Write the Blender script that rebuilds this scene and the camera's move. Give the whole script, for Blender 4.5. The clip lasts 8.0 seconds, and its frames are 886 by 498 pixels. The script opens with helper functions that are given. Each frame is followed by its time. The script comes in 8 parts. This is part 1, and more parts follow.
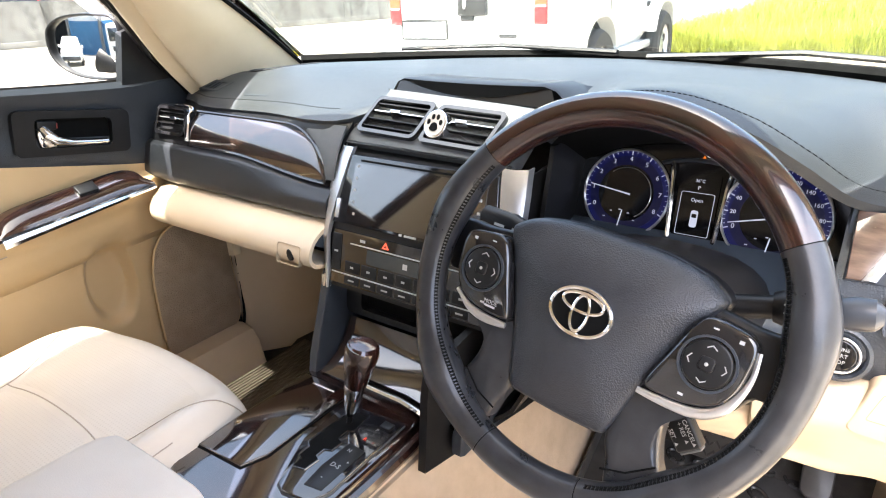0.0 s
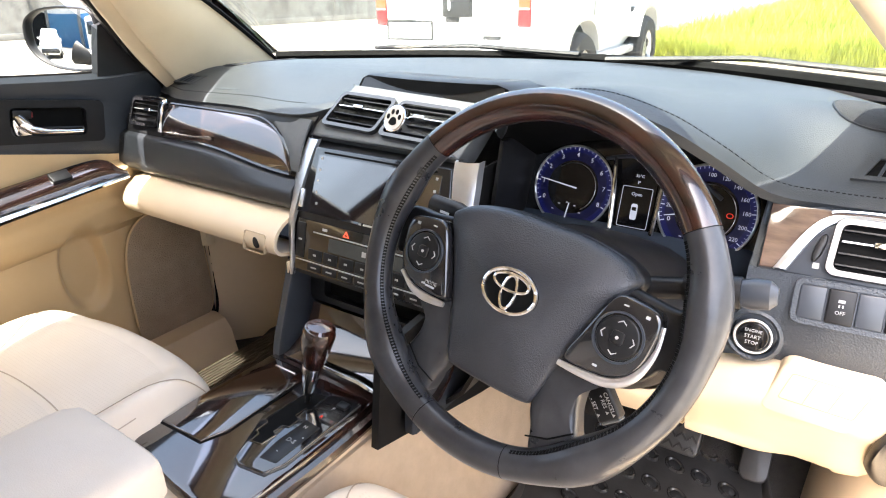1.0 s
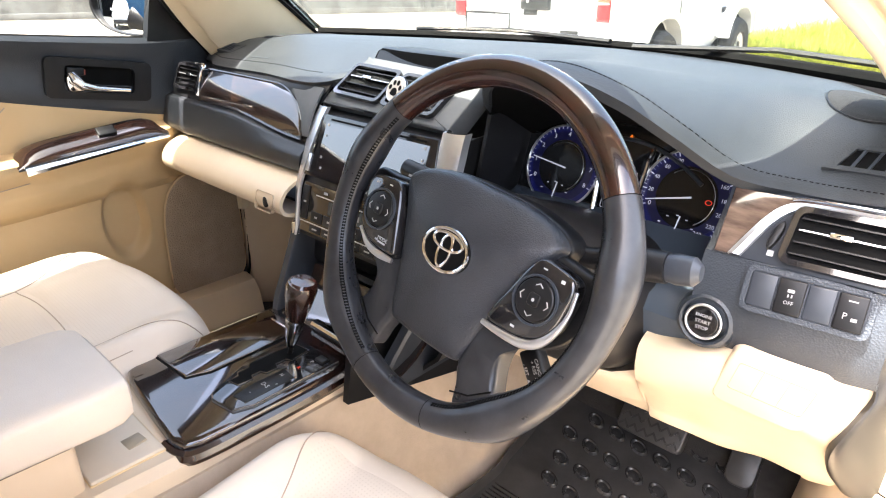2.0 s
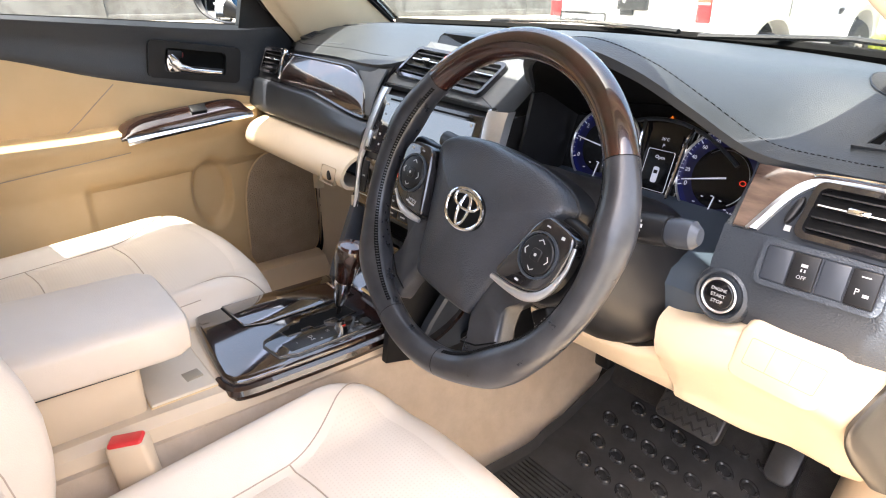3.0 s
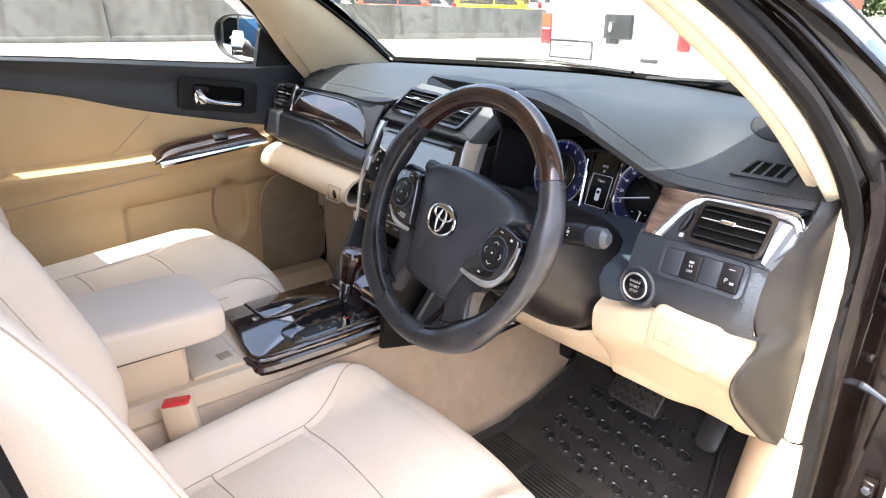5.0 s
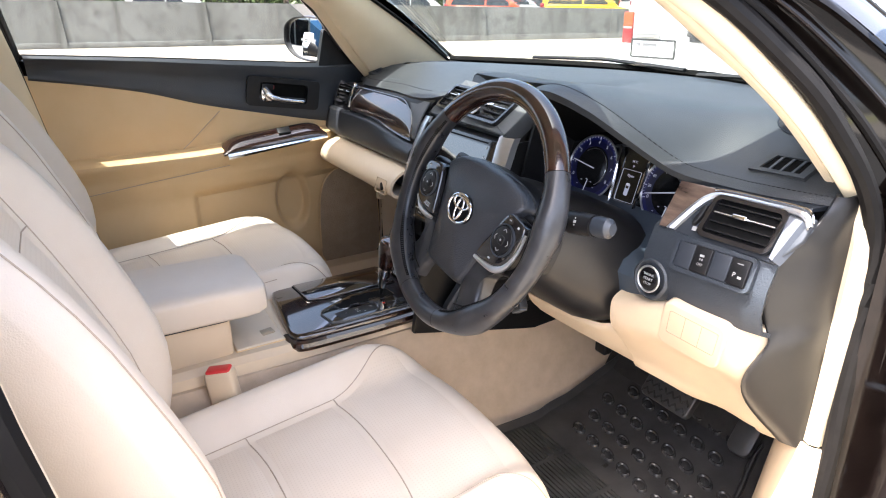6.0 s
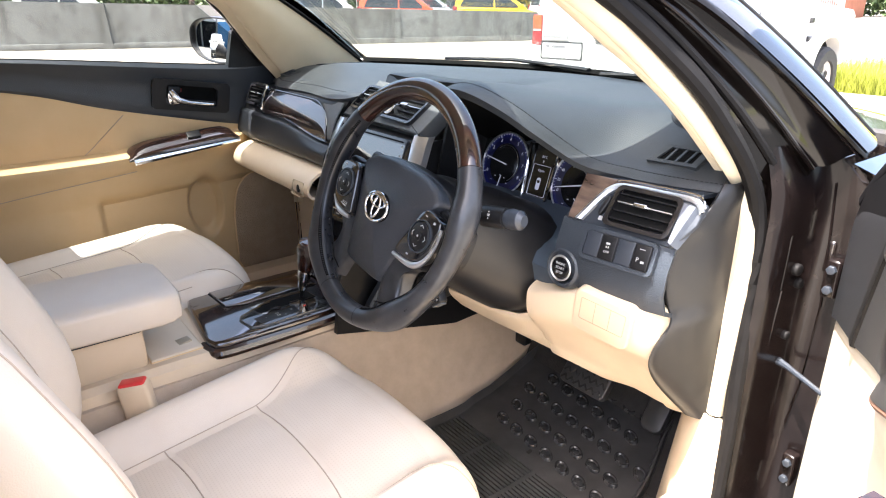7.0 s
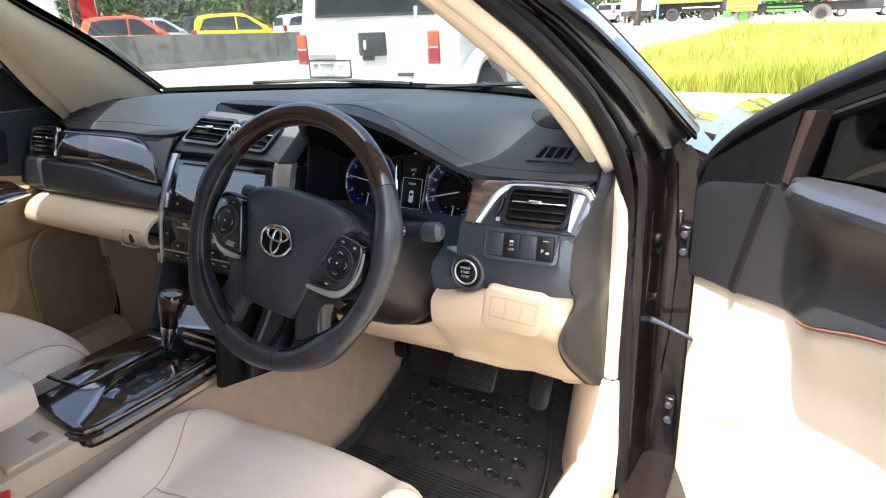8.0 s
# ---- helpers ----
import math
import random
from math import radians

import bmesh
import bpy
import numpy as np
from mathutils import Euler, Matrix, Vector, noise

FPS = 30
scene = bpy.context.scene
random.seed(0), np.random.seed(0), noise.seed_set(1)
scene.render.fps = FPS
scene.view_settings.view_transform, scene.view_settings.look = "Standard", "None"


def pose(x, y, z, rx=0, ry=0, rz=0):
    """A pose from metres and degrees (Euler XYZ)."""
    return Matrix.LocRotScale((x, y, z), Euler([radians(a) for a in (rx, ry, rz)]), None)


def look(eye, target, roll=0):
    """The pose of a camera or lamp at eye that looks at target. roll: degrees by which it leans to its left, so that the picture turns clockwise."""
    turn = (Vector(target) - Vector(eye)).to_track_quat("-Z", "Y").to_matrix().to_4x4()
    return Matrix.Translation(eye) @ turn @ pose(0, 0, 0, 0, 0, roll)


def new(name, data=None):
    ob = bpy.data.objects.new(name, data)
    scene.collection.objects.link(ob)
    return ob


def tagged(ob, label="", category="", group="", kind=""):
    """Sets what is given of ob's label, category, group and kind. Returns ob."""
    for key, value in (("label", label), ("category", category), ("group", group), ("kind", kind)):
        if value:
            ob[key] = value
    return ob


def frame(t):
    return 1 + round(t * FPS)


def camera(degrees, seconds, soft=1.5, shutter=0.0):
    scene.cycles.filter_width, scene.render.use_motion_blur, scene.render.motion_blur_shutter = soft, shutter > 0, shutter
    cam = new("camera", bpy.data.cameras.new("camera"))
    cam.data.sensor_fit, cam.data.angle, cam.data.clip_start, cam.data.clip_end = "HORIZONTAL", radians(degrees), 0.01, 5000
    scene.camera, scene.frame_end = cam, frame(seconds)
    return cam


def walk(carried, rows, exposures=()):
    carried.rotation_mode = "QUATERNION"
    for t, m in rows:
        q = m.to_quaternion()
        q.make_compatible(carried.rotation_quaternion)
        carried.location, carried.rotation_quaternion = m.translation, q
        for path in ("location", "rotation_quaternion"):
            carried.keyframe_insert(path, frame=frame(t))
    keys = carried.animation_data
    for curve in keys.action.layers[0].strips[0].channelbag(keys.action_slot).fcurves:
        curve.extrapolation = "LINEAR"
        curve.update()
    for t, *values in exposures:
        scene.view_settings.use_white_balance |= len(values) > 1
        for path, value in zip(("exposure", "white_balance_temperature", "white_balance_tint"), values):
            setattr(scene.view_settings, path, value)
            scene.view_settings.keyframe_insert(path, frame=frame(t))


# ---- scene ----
cam = camera(69.6, 8.0, soft=1.1)
PATH = [
    (0, (0.533, -0.467, 1.158), (-0.578, 0.998, 0.372), -3.0),
    (0.5, (0.564, -0.477, 1.16), (-0.549, 0.983, 0.368), -3.2),
    (1, (0.599, -0.48, 1.158), (-0.481, 1.009, 0.373), -1.7),
    (2.5, (0.784, -0.404, 1.116), (-0.592, 0.809, 0.319), 0.5),
    (3, (0.818, -0.411, 1.106), (-0.632, 0.72, 0.318), -0.1),
    (3.5, (0.828, -0.436, 1.097), (-0.635, 0.667, 0.296), -0.2),
    (4, (0.881, -0.464, 1.122), (-0.565, 0.701, 0.38), 0.3),
    (5.5, (1.042, -0.535, 1.174), (-0.451, 0.586, 0.458), -0.1),
    (6, (1.087, -0.474, 1.164), (-0.521, 0.468, 0.436), -0.8),
    (6.5, (1.123, -0.441, 1.164), (-0.537, 0.409, 0.441), -1.7),
    (7, (1.104, -0.477, 1.161), (-0.37, 0.665, 0.438), -0.4),
    (7.5, (1.041, -0.586, 1.178), (-0.15, 0.846, 0.449), -2.7),
    (8, (0.965, -0.602, 1.166), (-0.009, 1.003, 0.476), -2.5),
]
walk(cam, [(t, look(eye, target, roll)) for t, eye, target, roll in PATH],
     [(0, 3.6, 6500, 11), (1, 3.55, 6550, 11), (3, 3.35, 6600, 13), (4, 3.25, 6500, 12), (5.5, 2.92, 6250, 13), (6.5, 2.82, 6250, 12), (7.0, 2.84, 6250, 12), (7.5, 2.5, 6200, 11), (8, 2.26, 6080, 11)])

# ---- light ----
world = bpy.data.worlds.new("world")
scene.world = world
world.use_nodes = True
sky = world.node_tree.nodes.new("ShaderNodeTexSky")
sky.sky_type, sky.sun_disc = "NISHITA", False
SUN_EL, SUN_FROM = 69.0, Vector((-0.12, -1.0, 0)).normalized()
sky.sun_elevation = radians(SUN_EL)
sky.sun_rotation = math.atan2(SUN_FROM.x, SUN_FROM.y)
sky.air_density, sky.dust_density = 1.0, 6.0
world.node_tree.links.new(sky.outputs[0], world.node_tree.nodes["Background"].inputs[0])
world.node_tree.nodes["Background"].inputs[1].default_value = 0.15
sun = new("sun", bpy.data.lights.new("sun", "SUN"))
sun.data.energy, sun.data.angle, sun.data.color = 4.4, radians(0.53), (1.0, 0.95, 0.87)
to_sun = SUN_FROM * math.cos(radians(SUN_EL)) + Vector((0, 0, math.sin(radians(SUN_EL))))
sun.matrix_world = look(to_sun * 30, (0, 0, 0))

# extra area lamp added in the open driver's doorway to brighten the cabin
door_light = new("door_daylight", bpy.data.lights.new("door_daylight", "AREA"))
door_light.data.shape, door_light.data.size, door_light.data.size_y = "RECTANGLE", 0.62, 0.68
door_light.data.energy, door_light.data.color = 0.34, (1.0, 0.97, 0.93)
door_light.matrix_world = look((0.80, 0.07, 0.86), (0.0, 0.05, 0.60))

# ---- materials ----
def mat(name, color, rough=0.5, metal=0.0, color2=None, scale=40.0, bump=0.0, bump_scale=600.0, coat=0.0, spec=0.5,
        emit=None, stretch=(1, 1, 1), rough_var=0.0, bump_dist=0.001, cells=False, random_var=0.0):
    m = bpy.data.materials.new(name)
    m.use_nodes = True
    nt = m.node_tree
    p = nt.nodes["Principled BSDF"]
    p.inputs["Base Color"].default_value = (*color, 1)
    p.inputs["Roughness"].default_value, p.inputs["Metallic"].default_value = rough, metal
    p.inputs["Coat Weight"].default_value, p.inputs["Coat Roughness"].default_value = coat, 0.04
    p.inputs["Specular IOR Level"].default_value = spec
    tc = nt.nodes.new("ShaderNodeTexCoord")
    mp = nt.nodes.new("ShaderNodeMapping")
    mp.inputs["Scale"].default_value = stretch
    nt.links.new(tc.outputs["Object"], mp.inputs[0])
    if color2 or rough_var:
        n = nt.nodes.new("ShaderNodeTexNoise")
        n.inputs["Scale"].default_value, n.inputs["Detail"].default_value, n.inputs["Roughness"].default_value = scale, 6, 0.6
        nt.links.new(mp.outputs[0], n.inputs[0])
        if color2:
            r = nt.nodes.new("ShaderNodeValToRGB")
            r.color_ramp.elements[0].position, r.color_ramp.elements[1].position = 0.35, 0.68
            r.color_ramp.elements[0].color, r.color_ramp.elements[1].color = (*color, 1), (*color2, 1)
            nt.links.new(n.outputs[0], r.inputs[0])
            out = r.outputs[0]
            if random_var:
                oi = nt.nodes.new("ShaderNodeObjectInfo")
                hv = nt.nodes.new("ShaderNodeHueSaturation")
                mr = nt.nodes.new("ShaderNodeMapRange")
                mr.inputs[3].default_value, mr.inputs[4].default_value = 1 - random_var, 1 + random_var
                nt.links.new(oi.outputs["Random"], mr.inputs[0])
                nt.links.new(mr.outputs[0], hv.inputs["Value"])
                nt.links.new(out, hv.inputs["Color"])
                out = hv.outputs[0]
            nt.links.new(out, p.inputs["Base Color"])
        if rough_var:
            mr = nt.nodes.new("ShaderNodeMapRange")
            mr.inputs[3].default_value, mr.inputs[4].default_value = rough - rough_var, rough + rough_var
            nt.links.new(n.outputs[0], mr.inputs[0])
            nt.links.new(mr.outputs[0], p.inputs["Roughness"])
    if bump:
        n2 = nt.nodes.new("ShaderNodeTexVoronoi" if cells else "ShaderNodeTexNoise")
        n2.inputs["Scale"].default_value = bump_scale
        nt.links.new(mp.outputs[0], n2.inputs[0])
        b = nt.nodes.new("ShaderNodeBump")
        b.inputs["Strength"].default_value, b.inputs["Distance"].default_value = bump, bump_dist
        nt.links.new(n2.outputs[0], b.inputs["Height"])
        nt.links.new(b.outputs[0], p.inputs["Normal"])
    if emit:
        p.inputs["Emission Color"].default_value, p.inputs["Emission Strength"].default_value = (*emit[0], 1), emit[1]
    return m


def glass_mat(name, tint=(1, 1, 1), gloss=1.0):
    m = bpy.data.materials.new(name)
    m.use_nodes = True
    nt = m.node_tree
    nt.nodes.remove(nt.nodes["Principled BSDF"])
    t, g, mx = (nt.nodes.new("ShaderNode" + k) for k in ("BsdfTransparent", "BsdfGlossy", "MixShader"))
    f, mu = nt.nodes.new("ShaderNodeFresnel"), nt.nodes.new("ShaderNodeMath")
    f.inputs[0].default_value = 1.45
    mu.operation, mu.inputs[1].default_value = "MULTIPLY", gloss
    nt.links.new(f.outputs[0], mu.inputs[0])
    t.inputs[0].default_value = (*tint, 1)
    g.inputs["Roughness"].default_value = 0.01
    nt.links.new(mu.outputs[0], mx.inputs[0])
    nt.links.new(t.outputs[0], mx.inputs[1])
    nt.links.new(g.outputs[0], mx.inputs[2])
    nt.links.new(mx.outputs[0], nt.nodes["Material Output"].inputs[0])
    return m


LEATHER = mat("cream_leather", (0.65, 0.56, 0.46), 0.42, color2=(0.69, 0.605, 0.505), scale=9, bump=0.45, bump_scale=700, bump_dist=0.0006, rough_var=0.06)
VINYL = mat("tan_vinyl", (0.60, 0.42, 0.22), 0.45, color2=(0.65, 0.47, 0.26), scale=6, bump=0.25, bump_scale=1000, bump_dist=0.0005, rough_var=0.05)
HARD = mat("cream_plastic", (0.61, 0.485, 0.34), 0.42, color2=(0.65, 0.525, 0.375), scale=8, bump=0.2, bump_scale=1300, bump_dist=0.0004)
PILLAR = mat("pillar_trim", (0.69, 0.58, 0.41), 0.6, color2=(0.73, 0.62, 0.445), scale=12, bump=0.15, bump_scale=1500, bump_dist=0.0004)
DASH = mat("dash_grain", (0.024, 0.030, 0.039), 0.38, color2=(0.034, 0.041, 0.051), scale=7, bump=0.5, bump_scale=480, bump_dist=0.0008, cells=True, rough_var=0.05)
TOPPAD = mat("upper_pad_grain", (0.022, 0.025, 0.028), 0.44, color2=(0.031, 0.035, 0.039), scale=7, bump=0.4, bump_scale=650, bump_dist=0.0008, cells=True, rough_var=0.05)
# base colour lightened and blued to imitate the sky's reflection on this trim
CLTRIM = mat("cluster_trim", (0.043, 0.057, 0.076), 0.32, color2=(0.052, 0.067, 0.087), scale=12, bump=0.06, bump_scale=1500, bump_dist=0.0003)
BLACKP = mat("black_plastic", (0.006, 0.006, 0.0068), 0.38, spec=0.3, color2=(0.010, 0.010, 0.011), scale=30, bump=0.2, bump_scale=1200, bump_dist=0.0004)
GREYP = mat("charcoal_plastic", (0.024, 0.029, 0.038), 0.34, color2=(0.030, 0.035, 0.044), scale=30, bump=0.15, bump_scale=1500, bump_dist=0.0003)
PADP = mat("pad_vinyl", (0.022, 0.0245, 0.030), 0.34, spec=0.5, color2=(0.033, 0.036, 0.043), scale=15, bump=0.6, bump_scale=700, bump_dist=0.0006, cells=True)
RIML = mat("rim_leather", (0.0155, 0.0165, 0.0195), 0.29, color2=(0.032, 0.033, 0.037), scale=35, bump=0.15, bump_scale=700, bump_dist=0.0004, rough_var=0.06)
WOOD = mat("burl_wood", (0.004, 0.002, 0.0016), 0.25, color2=(0.034, 0.0095, 0.006), scale=38, stretch=(0.7, 2.6, 2.6), coat=1.0)
WOODP = mat("burl_veneer", (0.008, 0.005, 0.004), 0.2, color2=(0.036, 0.019, 0.014), scale=30, stretch=(0.6, 2.5, 2.5), coat=1.0)
WOODC = mat("console_veneer", (0.005, 0.0035, 0.0035), 0.10, color2=(0.026, 0.011, 0.008), scale=14, stretch=(2.2, 0.8, 1), coat=1.0, spec=0.5)
PIANO = mat("piano_black", (0.01, 0.01, 0.012), 0.09, color2=(0.014, 0.013, 0.014), scale=60, coat=0.6)
CHROME = mat("chrome", (0.83, 0.83, 0.84), 0.09, 1.0, rough_var=0.04, scale=50)
SILVER = mat("satin_silver", (0.62, 0.63, 0.65), 0.32, 0.9, color2=(0.66, 0.67, 0.69), scale=80)
HOUSING = mat("vent_grey", (0.075, 0.079, 0.084), 0.55, 0.15, color2=(0.09, 0.094, 0.10), scale=60)
SHROUD = mat("shroud_plastic", (0.0085, 0.0082, 0.0088), 0.40, color2=(0.0125, 0.012, 0.0127), scale=25, bump=0.25, bump_scale=1100, bump_dist=0.0004)
SEAMD = mat("dark_stitch", (0.02, 0.02, 0.023), 0.7, color2=(0.045, 0.045, 0.05), scale=300)
SEAML = mat("cream_stitch", (0.43, 0.35, 0.27), 0.7, color2=(0.37, 0.295, 0.225), scale=300)
GAP = mat("dark_gap", (0.003, 0.003, 0.003), 0.8, color2=(0.005, 0.005, 0.005), spec=0.1)
SEAL = mat("seal_rubber", (0.007, 0.0065, 0.0065), 0.55, color2=(0.011, 0.010, 0.010), scale=30, spec=0.12)
RUBBER = mat("rubber", (0.030, 0.029, 0.029), 0.38, color2=(0.055, 0.053, 0.052), scale=18, bump=0.2, bump_scale=500, rough_var=0.12)
CARPET = mat("beige_carpet", (0.56, 0.44, 0.32), 0.95, color2=(0.64, 0.51, 0.38), scale=30, bump=0.8, bump_scale=1500, bump_dist=0.002)
DCARPET = mat("dark_carpet", (0.03, 0.026, 0.024), 0.95, color2=(0.05, 0.045, 0.04), scale=40, bump=0.8, bump_scale=1200, bump_dist=0.002)
PAINT = mat("black_brown_paint", (0.010, 0.007, 0.006), 0.16, color2=(0.014, 0.010, 0.009), scale=40, coat=1.0, rough_var=0.06)
JAMB = mat("jamb_paint", (0.006, 0.004, 0.0038), 0.22, color2=(0.010, 0.0068, 0.0062), scale=30, spec=0.2, coat=0.12, rough_var=0.06)
LENS = mat("dark_lens", (0.006, 0.006, 0.007), 0.08, color2=(0.008, 0.008, 0.009), scale=20)
ROLLG = mat("roll_grain", (0.013, 0.0145, 0.0175), 0.36, color2=(0.019, 0.021, 0.025), scale=7, bump=0.3, bump_scale=650, bump_dist=0.0007, cells=True, rough_var=0.05)
SCREEN = mat("screen_glass", (0.012, 0.008, 0.008), 0.05, color2=(0.02, 0.01, 0.009), scale=5, coat=1.0)
SCREEN.node_tree.nodes["Principled BSDF"].inputs["Coat IOR"].default_value = 2.1
BLUE = mat("gauge_blue", (0.004, 0.005, 0.035), 0.35, emit=((0.03, 0.05, 0.75), 0.0052), color2=(0.004, 0.005, 0.028), scale=80)
DIMBLUE = mat("gauge_dim_blue", (0.004, 0.004, 0.014), 0.35, emit=((0.03, 0.05, 0.75), 0.0022), color2=(0.004, 0.004, 0.012), scale=80)
GLOW = mat("gauge_white", (0.4, 0.4, 0.45), 0.5, emit=((0.75, 0.8, 1.0), 0.04))
ICON = mat("icon_white", (0.34, 0.34, 0.34), 0.5, color2=(0.40, 0.40, 0.40))
AMBER = mat("amber_lamp", (0.5, 0.1, 0.0), 0.4, emit=((1.0, 0.22, 0.02), 0.09))
REDL = mat("red_lamp", (0.5, 0.02, 0.0), 0.4, emit=((1.0, 0.05, 0.02), 0.06))
REDP = mat("red_plastic", (0.62, 0.03, 0.03), 0.3, color2=(0.7, 0.05, 0.05), scale=50)
GLASS = glass_mat("clear_glass", (0.99, 0.995, 0.99), 0.35)
SCREENG = glass_mat("windscreen_glass", (0.79, 0.82, 0.80), 0.35)
SIDE = glass_mat("side_glass", (0.69, 0.71, 0.70), 0.35)
TINT = glass_mat("tinted_glass", (0.14, 0.145, 0.15), 0.6)
for lac, ior in ((WOODC, 1.62), (WOODP, 1.7), (PIANO, 1.6)):
    lac.node_tree.nodes["Principled BSDF"].inputs["Coat IOR"].default_value = ior
MIRROR = mat("mirror_silver", (0.88, 0.9, 0.92), 0.01, 1.0)
def perforated(name, upright):
    """Leather with a fine grid of punched holes; upright: on a backrest, not on a cushion."""
    m = mat(name, (0.65, 0.56, 0.46), 0.45, color2=(0.69, 0.605, 0.505), scale=9, rough_var=0.05)
    nt = m.node_tree
    vo, ra, mx, mp = (nt.nodes.new("ShaderNode" + k) for k in ("TexVoronoi", "ValToRGB", "Mix", "Mapping"))
    mp.inputs["Rotation"].default_value = (radians(-72) if upright else 0, 0, 0)
    nt.links.new(nt.nodes["Texture Coordinate"].outputs["Object"], mp.inputs[0])
    vo.voronoi_dimensions = "2D"
    vo.inputs["Scale"].default_value, vo.inputs["Randomness"].default_value = 190, 0.12
    nt.links.new(mp.outputs[0], vo.inputs["Vector"])
    ra.color_ramp.elements[0].position, ra.color_ramp.elements[1].position = 0.14, 0.26
    nt.links.new(vo.outputs["Distance"], ra.inputs[0])
    mx.data_type = "RGBA"
    p = nt.nodes["Principled BSDF"]
    nt.links.new(ra.outputs[0], mx.inputs["Factor"])
    mx.inputs["A"].default_value = (0.61, 0.522, 0.425, 1)
    nt.links.new(p.inputs["Base Color"].links[0].from_socket, mx.inputs["B"])
    nt.links.new(mx.outputs["Result"], p.inputs["Base Color"])
    return m


PERF, PERFB = perforated("perforated_leather", False), perforated("perforated_back_leather", True)
GROOVE = mat("panel_groove", (0.40, 0.31, 0.21), 0.6, color2=(0.44, 0.34, 0.235), scale=60)
GLOSSR = mat("worn_rubber", (0.026, 0.026, 0.027), 0.26, color2=(0.045, 0.044, 0.044), scale=30, rough_var=0.08)
LINER = mat("headliner", (0.55, 0.47, 0.36), 0.9, color2=(0.6, 0.52, 0.41), scale=60, bump=0.4, bump_scale=900)


# ---- building helpers ----
FRAMES = {}


def thing(name, label, category, at=(0, 0, 0), m=None, group="", kind=""):
    ob = new(name)
    m = m if m is not None else Matrix.Translation(at)
    ob.matrix_world = m
    ob.empty_display_size = 0.05
    FRAMES[ob.name] = m.inverted()
    return tagged(ob, label, category, group, kind)


def part(name, bm, material, parent, label="", local=False, smooth=35, kind=""):
    """Links a bmesh as one mesh object under a thing or under one of its parts."""
    me = bpy.data.meshes.new(name)
    inv = FRAMES[parent.name]
    if not local:
        bm.transform(inv)
    bmesh.ops.recalc_face_normals(bm, faces=bm.faces[:])
    bm.to_mesh(me)
    bm.free()
    for p in me.polygons:
        p.use_smooth = smooth > 0
    if smooth > 0:
        me.set_sharp_from_angle(angle=radians(smooth))
    me.materials.append(material)
    ob = new(name, me)
    ob.parent = parent
    FRAMES[ob.name] = inv
    return tagged(ob, label, kind=kind) if label or kind else ob


def solo(name, bm, material, label, category, kind="", group="", smooth=35):
    """A thing that is one mesh."""
    me = bpy.data.meshes.new(name)
    bmesh.ops.recalc_face_normals(bm, faces=bm.faces[:])
    bm.to_mesh(me)
    bm.free()
    for p in me.polygons:
        p.use_smooth = smooth > 0
    if smooth > 0:
        me.set_sharp_from_angle(angle=radians(smooth))
    me.materials.append(material)
    ob = new(name, me)
    FRAMES[ob.name] = Matrix.Identity(4)
    return tagged(ob, label, category, group, kind)


def basis(o, x, y):
    """A frame at o whose local x and y run along x and (as nearly as square) y."""
    x = Vector(x).normalized()
    z = x.cross(Vector(y)).normalized()
    y = z.cross(x)
    return Matrix(((x.x, y.x, z.x, o[0]), (x.y, y.y, z.y, o[1]), (x.z, y.z, z.z, o[2]), (0, 0, 0, 1)))


def grid(P, cu=False, cv=False, caps=False, bm=None):
    """Quads over rows of points; cu, cv: closed along rows of P, along each row. caps: closes the first and last row."""
    bm = bm or bmesh.new()
    V = [[bm.verts.new(p) for p in row] for row in P]
    n, m = len(V), len(V[0])
    for i in range(n if cu else n - 1):
        for j in range(m if cv else m - 1):
            a, b, c, d = V[i][j], V[i][(j + 1) % m], V[(i + 1) % n][(j + 1) % m], V[(i + 1) % n][j]
            if len({a, b, c, d}) == 4:
                bm.faces.new((a, b, c, d))
    if caps:
        bm.faces.new(V[0])
        bm.faces.new(V[-1])
    return bm


def shell(P, t, view=(0.45, -0.5, 1.15)):
    """A sheet over rows of points, made t thick on the side turned away from view."""
    P = [[Vector(p) for p in row] for row in P]
    n, m = len(P), len(P[0])
    N, s = [], 0.0
    for i in range(n):
        row = []
        for j in range(m):
            du = P[min(n - 1, i + 1)][j] - P[max(0, i - 1)][j]
            dv = P[i][min(m - 1, j + 1)] - P[i][max(0, j - 1)]
            k = du.cross(dv)
            k = k.normalized() if k.length > 1e-12 else Vector((0, 0, 0))
            row.append(k)
            s += k.dot((P[i][j] - Vector(view)).normalized())
        N.append(row)
    t = abs(t) * (1 if s > 0 else -1)
    Q = [[P[i][j] + N[i][j] * t for j in range(m)] for i in range(n)]
    bm = bmesh.new()
    A = [[bm.verts.new(p) for p in row] for row in P]
    B = [[bm.verts.new(p) for p in row] for row in Q]
    def quad(*q):
        bm.faces.new(q)
    for i in range(n - 1):
        for j in range(m - 1):
            quad(A[i][j], A[i][j + 1], A[i + 1][j + 1], A[i + 1][j])
            quad(B[i][j], B[i + 1][j], B[i + 1][j + 1], B[i][j + 1])
    for i in range(n - 1):
        quad(A[i][0], A[i + 1][0], B[i + 1][0], B[i][0])
        quad(A[i][-1], B[i][-1], B[i + 1][-1], A[i + 1][-1])
    for j in range(m - 1):
        quad(A[0][j], B[0][j], B[0][j + 1], A[0][j + 1])
        quad(A[-1][j], A[-1][j + 1], B[-1][j + 1], B[-1][j])
    return bm


